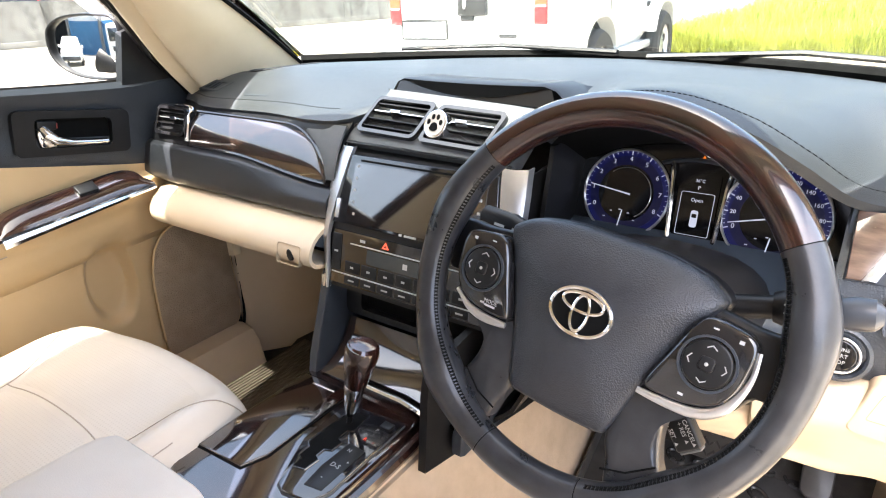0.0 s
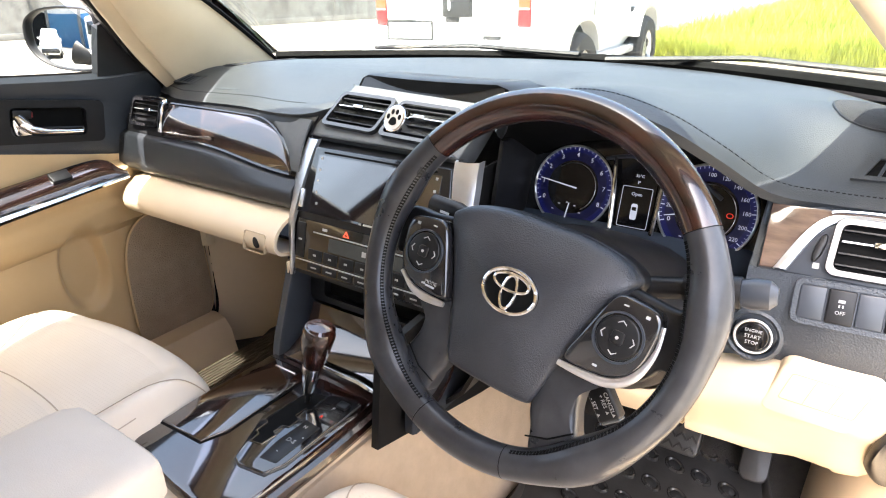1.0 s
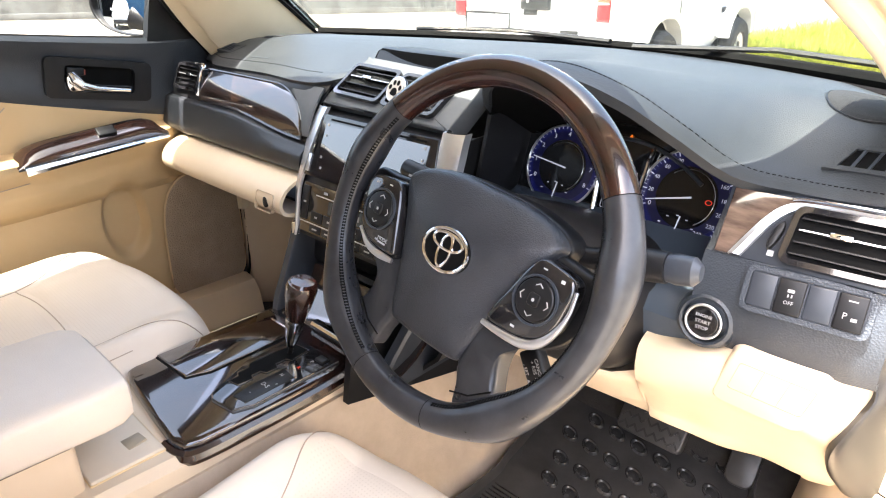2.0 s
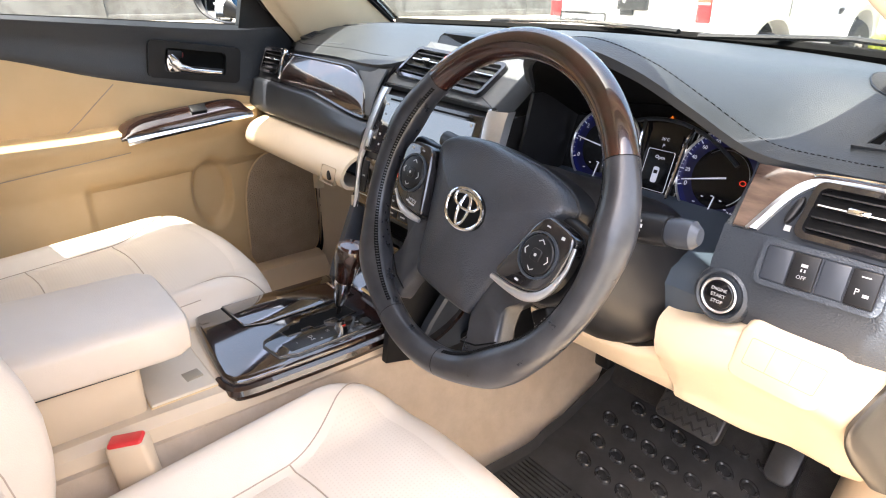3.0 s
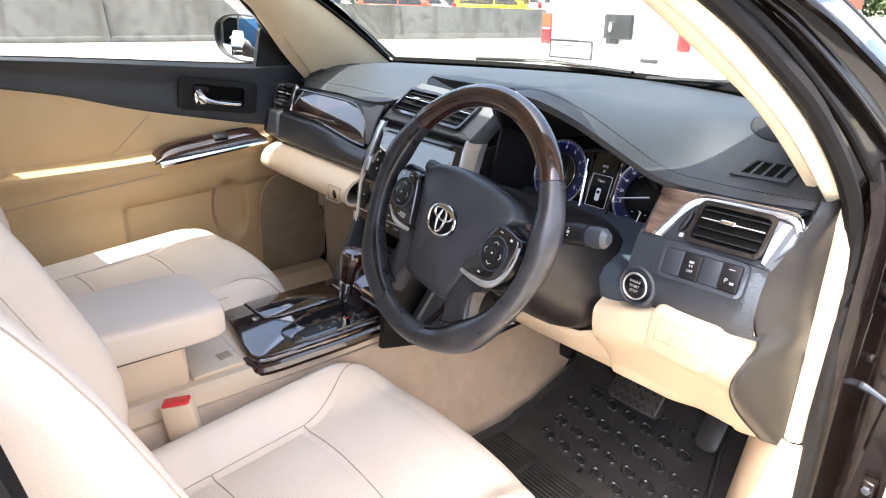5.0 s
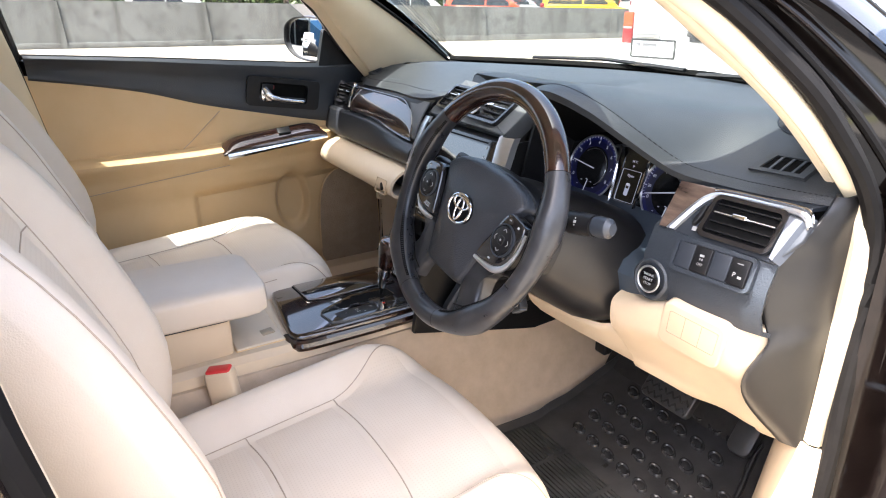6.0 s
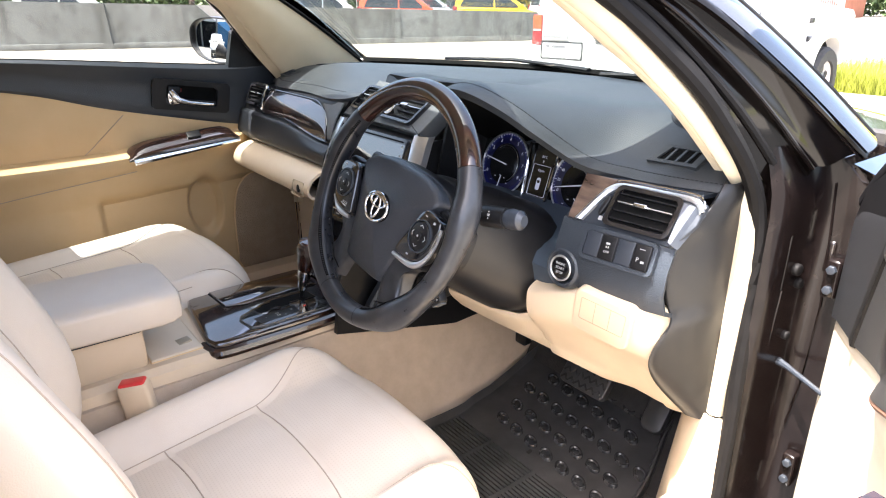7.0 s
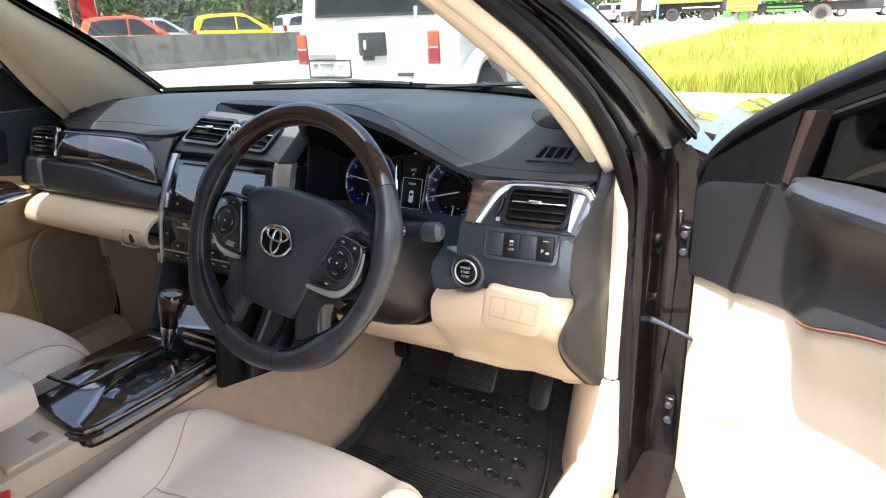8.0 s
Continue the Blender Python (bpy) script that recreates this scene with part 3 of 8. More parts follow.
part("underdash_panel", shell([[Vector((x, y, 0.742 + 0.03 * (y - 0.2))) for y in np.linspace(0.20, 0.62, 5)] for x in np.linspace(-0.69, -0.15, 6)], 0.006, (-0.3, 0, 0.5)), BLACKP, car)

# rubber bump stops and the check strap in the jamb
for x, y, z, r in ((0.756, 0.424, 0.806, 0.009), (0.757, 0.436, 0.782, 0.008), (0.756, 0.43, 0.70, 0.007)):
    part("jamb_plug", prism(ellipse(r, r, 14), 0, 0.012, basis((x - 0.006, y, z), (0.15, 1, 0), (0, 0, 1)), 0.003), SEAL, car, "black rubber plug")


# ---- dashboard ----
dash = thing("dashboard", "black grained dashboard with wood veneer and cream lower panels", "dashboard", at=(0, 0.3, 0.6))
fy = curve1([-0.70, -0.57, -0.36, -0.24, -0.18, -0.12, 0.10, 0.15, 0.20, 0.27, 0.34, 0.41, 0.46, 0.505, 0.56, 0.62, 0.70],
            [0.30, 0.252, 0.24, 0.232, 0.25, 0.335, 0.335, 0.27, 0.205, 0.165, 0.152, 0.165, 0.195, 0.24, 0.272, 0.285, 0.33])
fz = curve1([-0.70, -0.57, -0.36, -0.24, -0.18, -0.12, 0.10, 0.15, 0.20, 0.27, 0.34, 0.41, 0.46, 0.505, 0.56, 0.62, 0.70],
            [0.955, 0.958, 0.963, 0.962, 0.966, 0.988, 0.988, 0.965, 1.008, 1.034, 1.041, 1.02, 0.985, 0.945, 0.932, 0.93, 0.925])


def pad_point(x, v):
    """The dashboard's upper pad: v from its front lip to the windscreen."""
    y0, z0 = fy(x), fz(x)
    y1, z1 = 0.84 - 0.285 * (x / 0.635) ** 2, 0.985
    y = lerp(y0, y1, v)
    crown = 0.985 + 0.022 * math.sin(math.pi * min(1, 0.25 + 0.75 * v)) - 0.02 * max(0, abs(x) - 0.5) / 0.2
    hump = smooth01((x - 0.09) / 0.08) * (1 - smooth01((x - 0.47) / 0.14))
    w = smooth01(v / (0.4 + 0.15 * hump))
    z = lerp(z0 + 0.012 * math.sin(math.pi * min(1, v * 2)) * lerp(1.0, 0.4, smooth01((x - 0.08) / 0.08)), crown, w)
    if v < 0.04:
        z -= 0.006 * (1 - v / 0.04)
    return Vector((x, y, z))


xs = np.concatenate([np.linspace(-0.70, 0.10, 41), np.linspace(0.115, 0.70, 46)])
vs = [0, 0.008, 0.02, 0.04, 0.07, 0.1, 0.14, 0.19, 0.25, 0.32, 0.4, 0.48, 0.56, 0.65, 0.75, 0.87, 1.0]
part("top_pad", shell([[pad_point(x, v) for v in vs] for x in xs], 0.012), TOPPAD, dash, "soft black grained upper pad")
# stitched seam along the visor and the passenger lip
for x0, x1, vv in ((0.16, 0.70, 0.045), (-0.69, -0.22, 0.06)):
    bm = bmesh.new()
    for x in np.arange(x0, x1, 0.0055):
        a, b = pad_point(x, vv), pad_point(x + 0.0034, vv)
        tube([a + Vector((0, 0, 0.0003)), b + Vector((0, 0, 0.0003))], 0.0006, 4, bm=bm)
    part("pad_stitching", bm, GAP, dash, "dark stitched seam", smooth=0)
# speaker grilles at the corners of the pad
for s, gx, gv in ((-1, 0.555, 0.55), (1, 0.592, 0.50)):
    pts = []
    for a in range(28):
        x = s * (gx + 0.062 * math.cos(2 * math.pi * a / 28))
        v = gv + 0.20 * math.sin(2 * math.pi * a / 28)
        pts.append((x, v))
    rows = [[pad_point(lerp(s * gx, x, f), lerp(gv, v, f)) + Vector((0, 0, 0.002 if f < 0.97 else 0.0)) for x, v in pts] for f in (0.02, 0.4, 0.7, 0.93, 1.0)]
    g = part("speaker_grille", grid(rows, False, True), mat("grille_cloth", (0.018, 0.018, 0.02), 0.7, color2=(0.03, 0.03, 0.032), scale=400, bump=1.0, bump_scale=900, cells=True, bump_dist=0.002), dash, "black perforated speaker grille")
    part("grille_rim", tube(rows[-1], 0.0013, 6, closed=True), BLACKP, dash)
pm0 = pad_point(-0.452, 0.10)
part("pad_embossing", box(-0.030, 0.030, -0.003, 0.003, -0.001, 0.0004, m=basis(pm0, pad_point(-0.43, 0.10) - pm0, pad_point(-0.452, 0.16) - pm0)), DASH, dash, "faint embossed marking")
# demister vents in the pad
for s in (-1, 1):
    c = pad_point(s * 0.61, 0.16)
    n0 = (pad_point(s * 0.61, 0.22) - pad_point(s * 0.61, 0.11)).normalized()
    m = basis(c + Vector((0, 0, -0.001)), (1, 0.12 * s, 0.0), n0) @ Matrix.Diagonal((0.80, 0.92, 0.8, 1))
    part("demister_frame", frame_ring([(-0.052, -0.018), (0.040, -0.018), (0.054, 0.02), (-0.030, 0.02)], [(-0.036, -0.012), (0.030, -0.012), (0.038, 0.014), (-0.020, 0.014)], -0.004, 0.005, m), TOPPAD, dash, "black demister vent frame")
    part("demister_well", prism([(-0.036, -0.012), (0.030, -0.012), (0.038, 0.014), (-0.020, 0.014)], -0.003, 0.0015, m), GAP, dash)
    for k in range(3):
        x = -0.020 + 0.0185 * k
        part("demister_slat", prism([(x - 0.002, -0.012), (x + 0.002, -0.012), (x + 0.012, 0.014), (x + 0.008, 0.014)], 0.0, 0.004, m), GREYP, dash)

# passenger face: trim band, black lower roll, glove box
rows = []
for x in np.linspace(-0.705, -0.178, 24):
    e = smooth01((-0.60 - x) / 0.1) * 0.004
    rows.append([Vector((x, p.x, p.y)) for p in spline([(fy(x) + 0.012, fz(x) - 0.006, 0), (fy(x) + 0.0 + e, fz(x) - 0.014, 0), (0.226 + e, 0.922, 0), (0.210 + e, 0.89, 0), (0.204 + e, 0.874 - 0.02 * smooth01((x + 0.45) / 0.25), 0)], 10)])
part("passenger_trim_band", shell(rows, 0.006), BLACKP, dash, "black trim band")
rows = []
for x in np.linspace(-0.715, -0.186, 24):
    e = smooth01((-0.60 - x) / 0.1) * 0.006
    zt = 0.884 - 0.022 * smooth01((x + 0.45) / 0.25)
    rows.append([Vector((x, p.x, p.y)) for p in spline([(0.214 + e, zt, 0), (0.198 + e, zt - 0.004, 0), (0.192 + e, zt - 0.012, 0), (0.183 + e, 0.840, 0), (0.180 + e, 0.820, 0), (0.188 + e, 0.809, 0), (0.225 + e, 0.802, 0)], 18)])
part("lower_roll", shell(rows, 0.006), ROLLG, dash, "black grained knee roll")
rows = []
for x in np.linspace(-0.695, -0.186, 26):
    e = smooth01((-0.62 - x) / 0.075)
    ey = 0.05 * e * e
    rows.append([Vector((x, p.x, p.y)) for p in spline([(0.215 + ey, 0.806, 0), (0.185 + ey, 0.804 - 0.01 * e, 0), (0.152 + ey, 0.79, 0), (0.135 + ey, 0.768, 0), (0.136 + ey, 0.75, 0), (0.152 + ey, 0.738 + 0.01 * e, 0), (0.20 + ey, 0.735 + 0.012 * e, 0), (0.30, 0.74, 0)], 20)])
glove = part("glove_box_lid", shell(rows, 0.006), HARD, dash, "cream glove box lid")
m = basis((-0.234, 0.1335, 0.760), (1, 0.0, 0), (0, 0.03, 0.1))
part("glove_latch", frame_ring(rounded(0.054, 0.034, 0.005), rounded(0.0522, 0.0322, 0.0045), -0.006, 0.0012, m), GROOVE, glove, "cream latch surround")
part("glove_lock", prism(ellipse(0.006, 0.010, 16), -0.002, 0.002, m @ Matrix.Translation((0.004, 0, 0)) @ Matrix.Rotation(radians(35), 4, "Z"), 0.001), BLACKP, glove, "round lock barrel")

# wood veneer beside the passenger vent
def band(x, f):
    """On the passenger trim band: f from its lower edge to its upper one."""
    z = lerp(0.885 - 0.022 * smooth01((x + 0.45) / 0.25), 0.948, f)
    e = smooth01((-0.60 - x) / 0.1) * 0.004
    y = 0.203 + 0.2 * (z - 0.86) + 3.0 * (z - 0.86) ** 2 + e
    return Vector((x, y - 0.005, z))


def veneer_top(x):
    """Where on the band the veneer's rounded inner end stops."""
    q = max(0.0, min(0.999, (x + 0.315) / 0.116))
    return 1.0 - 0.94 * (1 - math.sqrt(1 - q * q)) ** 0.9


rows = []
for x in list(np.linspace(-0.568, -0.31, 16)) + list(np.linspace(-0.30, -0.200, 22)):
    top = veneer_top(x)
    rows.append([band(x, 0.05 + max(0.02, top - 0.11) * f) + Vector((0, -0.0035 * math.sin(math.pi * f), 0)) for f in np.linspace(0, 1, 12)])
part("wood_panel", shell(rows, 0.004), WOODP, dash, "glossy dark burl wood veneer panel")
part("wood_edge", tube([r[0] + Vector((0, -0.001, -0.002)) for r in rows] + [r[-1] + Vector((0.0015, -0.001, 0.0015)) for r in reversed(rows)], 0.0026, 6), PIANO, dash, "glossy black veneer edge")
rows = []
for x in np.linspace(-0.31, -0.178, 26):
    lo, hi = veneer_top(x) + 0.01, 1.03
    rows.append([band(x, lerp(lo, hi, f)) + Vector((0, -0.0025 - 0.002 * math.sin(math.pi * f), 0)) for f in np.linspace(0, 1, 8)])
part("silver_fillet", shell(rows, 0.003), HOUSING, dash, "satin silver fillet")


def air_vent(m, w, h, slats, knob_x, tall=0.0, skew=0.0):
    """A louvred vent in the frame m (x across, y up, z out)."""
    sk = lambda pts: [(p[0] + skew * p[1], p[1]) for p in pts]
    part("vent_well", prism(sk(rounded(w, h, 0.008)), -0.004, -0.002, m), GAP, dash)
    part("vent_frame", frame_ring(sk(rounded(w + 0.012, h + 0.012, 0.010)), sk(rounded(w, h, 0.007)), -0.012, 0.0065, m), PIANO, dash)
    for k in range(slats):
        y = h * ((k + 0.5) / slats - 0.5)
        x0 = skew * y
        part("vent_slat", prism([(x0 - w / 2 + 0.002, y - 0.0007), (x0 + w / 2 - 0.002, y - 0.0007), (x0 + w / 2 - 0.002, y + 0.0009), (x0 - w / 2 + 0.002, y + 0.0009)], -0.002, 0.0042, m), BLACKP, dash)
        if k == slats // 2:
            part("slat_edge", box(x0 - w / 2 + 0.003, x0 + w / 2 - 0.003, y - 0.0006, y + 0.0010, 0.0042, 0.0048, m=m), SILVER, dash)
    y = h * ((slats // 2 + 0.5) / slats - 0.5)
    part("vent_knob", box(knob_x - 0.010, knob_x + 0.010, y - 0.003, y + 0.003, -0.001, 0.0095, 0.0015, m), CHROME, dash, "chrome vent knob")


# passenger vent
m = basis((-0.636, 0.2235, 0.923), (1, 0.0, 0.0), (0, 0.42, 1))
air_vent(m, 0.088, 0.044, 4, 0.01)
rows = [m @ Vector(p) for p in ((0.060, -0.034, 0.004), (0.060, -0.01, 0.008), (0.060, 0.012, 0.008), (0.058, 0.030, 0.005), (0.0, 0.032, 0.004), (-0.045, 0.030, 0.003))]
part("vent_chrome", tube(spline(rows, 20), [0.006] * 8 + [0.005 - 0.0003 * k for k in range(12)], 8, flat=0.6), CHROME, dash, "chrome vent surround")
part("vent_wheel", prism(ellipse(0.004, 0.014, 14), -0.002, 0.008, m @ Matrix.Translation((0.053, -0.006, 0)), 0.002), GREYP, dash)

# centre vents, silver frame, display hood
CV = basis((0.0, 0.2585, 0.9429), (1, 0, 0), (0, 0.052, 0.045))
plate = [(-0.186, -0.022), (-0.178, -0.026), (0.104, -0.031), (0.114, -0.028), (0.122, 0.050), (0.112, 0.064), (-0.132, 0.078), (-0.150, 0.070)]
part("vent_housing", prism([(p.x, p.y) for p in spline([(x, y, 0) for x, y in plate], 56, closed=True)], -0.03, 0.004, CV, 0.003), HOUSING, dash, "satin silver-grey centre vent housing")
for cx, cy in ((-0.101, 0.022), (0.023, 0.016)):
    m = CV @ Matrix.Translation((cx, cy, 0.006)) @ Matrix.Rotation(radians(-2.2), 4, "Z")
    air_vent(m, 0.104, 0.056, 4, -0.004, skew=0.15)
hood = []
for x in np.linspace(-0.158, 0.158, 20):
    k = smooth01((0.158 - abs(x)) / 0.025)
    zt = lerp(0.988, 1.012, k)
    y0 = 0.325 + 0.02 * (x / 0.158) ** 2
    hood.append([Vector((x - 0.012, y, z)) for y, z in ((y0 + 0.012, 0.982), (y0 + 0.004, zt - 0.006), (y0, zt - 0.001), (y0 + 0.006, zt + 0.001), (y0 + 0.09, zt - 0.006), (y0 + 0.13, 0.99))])
part("display_hood", shell(hood, 0.004), BLACKP, dash, "black clock display hood")
m = basis((-0.012, 0.339, 0.994), (1, 0, 0), (0, 0.35, 1))
part("clock_lens", prism([(-0.145, -0.012), (0.145, -0.012), (0.135, 0.013), (-0.135, 0.013)], 0.0, 0.003, m), LENS, dash, "dark clock lens")
lettering("1:37", m @ Matrix.Translation((0.02, 0, 0.0035)), 0.012, mat("clock_digits", (0.3, 0.32, 0.34), 0.5, emit=((0.6, 0.7, 0.8), 0.10)), dash, "clock_digits")

# centre stack body
before_stack = set(dash.children)
rows = []
for hw, y, z in ((0.168, 0.235, 0.918), (0.168, 0.212, 0.914), (0.168, 0.172, 0.813), (0.166, 0.148, 0.715), (0.164, 0.158, 0.709), (0.160, 0.200, 0.704), (0.156, 0.225, 0.66), (0.152, 0.23, 0.56)):
    rows.append([Vector((-hw - 0.004, y + 0.16, z)), Vector((-hw - 0.002, y + 0.03, z)), Vector((-hw, y + 0.006, z)), Vector((-hw + 0.008, y, z)), Vector((0, y - 0.002, z)), Vector((hw - 0.008, y, z)), Vector((hw, y + 0.006, z)), Vector((hw + 0.002, y + 0.03, z)), Vector((hw + 0.004, y + 0.20, z))])
part("stack_body", shell(rows, 0.008), BLACKP, dash, "black centre stack surround")
SC = basis((0.0, 0.190, 0.8635), (1, 0, 0), (0, 0.041, 0.1))
scr = part("screen_unit", prism([(-0.150, -0.052), (0.150, -0.052), (0.132, 0.055), (-0.132, 0.055)], -0.004, 0.006, SC, 0.003), PIANO, dash, "glossy black touch screen unit")
part("screen_slot", box(-0.11, 0.11, 0.046, 0.049, 0.0055, 0.0068, m=SC), GAP, scr)
part("screen_pane", prism([(-0.121, -0.047), (0.121, -0.047), (0.119, 0.043), (-0.119, 0.043)], 0.004, 0.0072, SC), SCREEN, scr, "reflective switched-off screen")
for s in (-1, 1):
    bars([(s * (0.112 if k > 0 else 0.107), -0.034 + 0.018 * k, 0.004, 0.004) for k in range(5)], SC @ Matrix.Translation((0, 0, 0.0073)), ICON, scr, "screen_icons")
bars([(-0.012, -0.0495, 0.005, 0.0035), (0.006, -0.0495, 0.022, 0.003)], SC @ Matrix.Translation((0, 0, 0.0062)), ICON, scr, "maker_mark")
part("reset_slot", box(-0.146, -0.138, -0.045, -0.015, 0.0055, 0.0075, 0.0008, SC), SILVER, scr)
# silver uprights each side of the screen
for s in (-1, 1):
    rows = []
    for f in np.linspace(0, 1, 14):
        z = lerp(0.926, 0.712, f)
        xi = lerp(0.131, 0.156, min(1, f * 1.6)) if f < 0.63 else lerp(0.156, 0.150, (f - 0.63) / 0.37)
        wd = lerp(0.036, 0.009, smooth01(f))
        y = curve1([0.70, 0.715, 0.813, 0.914, 0.93], [0.142, 0.146, 0.170, 0.211, 0.222])(z) - 0.004
        rows.append([Vector((s * xi, y + 0.004, z)), Vector((s * (xi + 0.002), y - 0.003, z)), Vector((s * (xi + wd * 0.6), y - 0.002, z)), Vector((s * (xi + wd), y + 0.006, z)), Vector((s * (xi + wd + 0.001), y + 0.02, z))])
    part("silver_upright", shell(rows, 0.003), SILVER, dash, "satin silver upright trim")
# heater panel
HV = basis((0.0, 0.160, 0.766), (1, 0, 0), (0, 0.026, 0.1))
hv = part("heater_panel", prism([(-0.150, -0.045), (0.150, -0.045), (0.147, 0.040), (-0.147, 0.040)], -0.004, 0.005, HV, 0.002), PIANO, dash, "glossy black heater control panel")
part("heater_display", prism(rounded(0.15, 0.022, 0.002), 0.004, 0.0058, HV @ Matrix.Translation((0.0, 0.008, 0))), mat("lcd_grey", (0.045, 0.05, 0.05), 0.25, color2=(0.055, 0.06, 0.06)), hv, "grey heater display")
part("heater_line", box(-0.11, 0.11, 0.0215, 0.0232, 0.0045, 0.0062, m=HV), SILVER, hv)
part("heater_line", box(-0.145, 0.145, -0.0285, -0.0268, 0.0045, 0.0062, m=HV), SILVER, hv)
for s in (-1, 1):
    part("heater_rocker", box(s * 0.138 - 0.009, s * 0.138 + 0.009, -0.024, 0.034, 0.004, 0.0065, 0.001, HV), BLACKP, hv)
for k in range(7):
    part("heater_button", box(-0.118 + 0.034 * k, -0.088 + 0.034 * k, -0.024, -0.006, 0.004, 0.0062, 0.0008, HV), BLACKP, hv)
    part("heater_button", box(-0.118 + 0.034 * k, -0.088 + 0.034 * k, -0.042, -0.030, 0.004, 0.0060, 0.0008, HV), BLACKP, hv)
    bars([(-0.103 + 0.034 * k, -0.015, 0.006, 0.003), (-0.103 + 0.034 * k, -0.036, 0.012, 0.0022)], HV @ Matrix.Translation((0, 0, 0.0063)), ICON, hv, "button_marks")
tri = [(-0.040 + 0.0075 * math.sin(a), 0.030 + 0.0065 * math.cos(a)) for a in (0, 2.094, 4.189)]
tri_in = [(-0.040 + 0.0042 * math.sin(a), 0.030 + 0.0036 * math.cos(a)) for a in (0, 2.094, 4.189)]
part("hazard_mark", frame_ring(tri, tri_in, 0.0045, 0.0064, HV), mat("hazard_red", (0.6, 0.06, 0.03), 0.4, emit=((0.9, 0.1, 0.05), 0.15)), hv, "red hazard triangle")
bars([(-0.085, 0.030, 0.010, 0.004), (-0.138, 0.006, 0.008, 0.003), (0.0, 0.008, 0.008, 0.008)], HV @ Matrix.Translation((0, 0, 0.006)), ICON, hv, "button_marks")
# cubby below
for s in (-1, 1):
    rows = []
    for y, z, x in ((0.148, 0.735, 0.163), (0.136, 0.705, 0.162), (0.112, 0.660, 0.156), (0.086, 0.618, 0.148), (0.074, 0.590, 0.143), (0.072, 0.560, 0.142)):
        rows.append([Vector((s * (x - 0.012), y + 0.14, z)), Vector((s * (x - 0.012), y + 0.004, z)), Vector((s * (x - 0.010), y, z)), Vector((s * (x + 0.004), y, z)), Vector((s * (x + 0.008), y + 0.005, z)), Vector((s * (x + 0.009), y + 0.16, z))])
    part("stack_leg", grid(rows, False, False), GREYP, dash, "charcoal stack leg")
part("cubby", prism(rounded(0.225, 0.036, 0.008), -0.02, 0.0015, basis((0.0, 0.190, 0.684), (1, 0, 0), (0, 0.02, 0.1))), GAP, dash, "open black storage cubby")
part("cubby_rim", frame_ring(rounded(0.29, 0.056, 0.012), rounded(0.225, 0.036, 0.008), -0.04, 0.012, basis((0.0, 0.185, 0.684), (1, 0, 0), (0, 0.02, 0.1))), BLACKP, dash)
# the stack sits a little to the passenger's side
for o in dash.children:
    if o not in before_stack:
        o.location = (-0.019, 0.011, -0.002)
# dark side panel of the stack by the driver's knee
part("stack_flank", prism([(0.034, 0.555), (0.30, 0.49), (0.42, 0.465), (0.42, 0.74), (0.06, 0.70), (0.05, 0.665)], -0.006, 0.006, basis((0.098, 0, 0), (0, 1, 0), (0, 0, 1))), BLACKP, dash, "black lower side panel")
part("stack_shelf", shell([[Vector((0.073, y, 0.5 + 0.2 * (y - 0.08) if y < 0.35 else 0.55)), Vector((0.16, y, 0.60)), Vector((0.20, y, 0.68))] for y in np.linspace(0.16, 0.45, 5)], 0.006), BLACKP, dash)

# instrument binnacle
rows = []
for x in np.linspace(0.150, 0.508, 30):
    lip = Vector((x, fy(x) + 0.006, fz(x) - 0.010))
    k = (x - 0.329) / 0.18
    back = Vector((0.329 + 0.172 * k, 0.365, 0.945 - 0.045 * abs(k) ** 2.5))
    rows.append([lip, lerp(lip, back, 0.1) + Vector((0, 0, -0.004)), lerp(lip, back, 0.35) + Vector((0, 0, 0.0)), lerp(lip, back, 0.7), back])
part("visor_lining", shell(rows, 0.005), GAP, dash, "black binnacle lining")
CL = basis((0.328, 0.350, 0.872), (1, 0, 0), (0, 0.33, 1))
cluster = part("dial_panel", prism([(-0.175, -0.072), (0.175, -0.075), (0.172, 0.03), (0.15, 0.065), (0.08, 0.085), (-0.10, 0.085), (-0.16, 0.06)], -0.02, 0.0, CL), LENS, dash, "dark dial panel with blue-lit gauges")
for s in (-1, 1):
    q0, q1 = (0.160, 0.166) if s < 0 else (0.174, 0.172)
    rows = [[Vector((0.329 + s * q, y, z)) for q, y, z in ((q0, 0.38, 0.955), (q1, 0.345, 0.79))], [Vector((0.329 + s * q, y, z)) for q, y, z in ((q0, 0.262, 0.93 if s > 0 else 0.95), (q1, 0.225, 0.79))]]
    part("binnacle_cheek", shell(rows, 0.006), CLTRIM if s > 0 else BLACKP, dash)
part("blank_lens_line", frame_ring(rounded(0.075, 0.085, 0.008), rounded(0.0735, 0.0835, 0.0075), 0.0, 0.001, CL @ Matrix.Translation((-0.138, 0.0, 0))), GREYP, cluster)


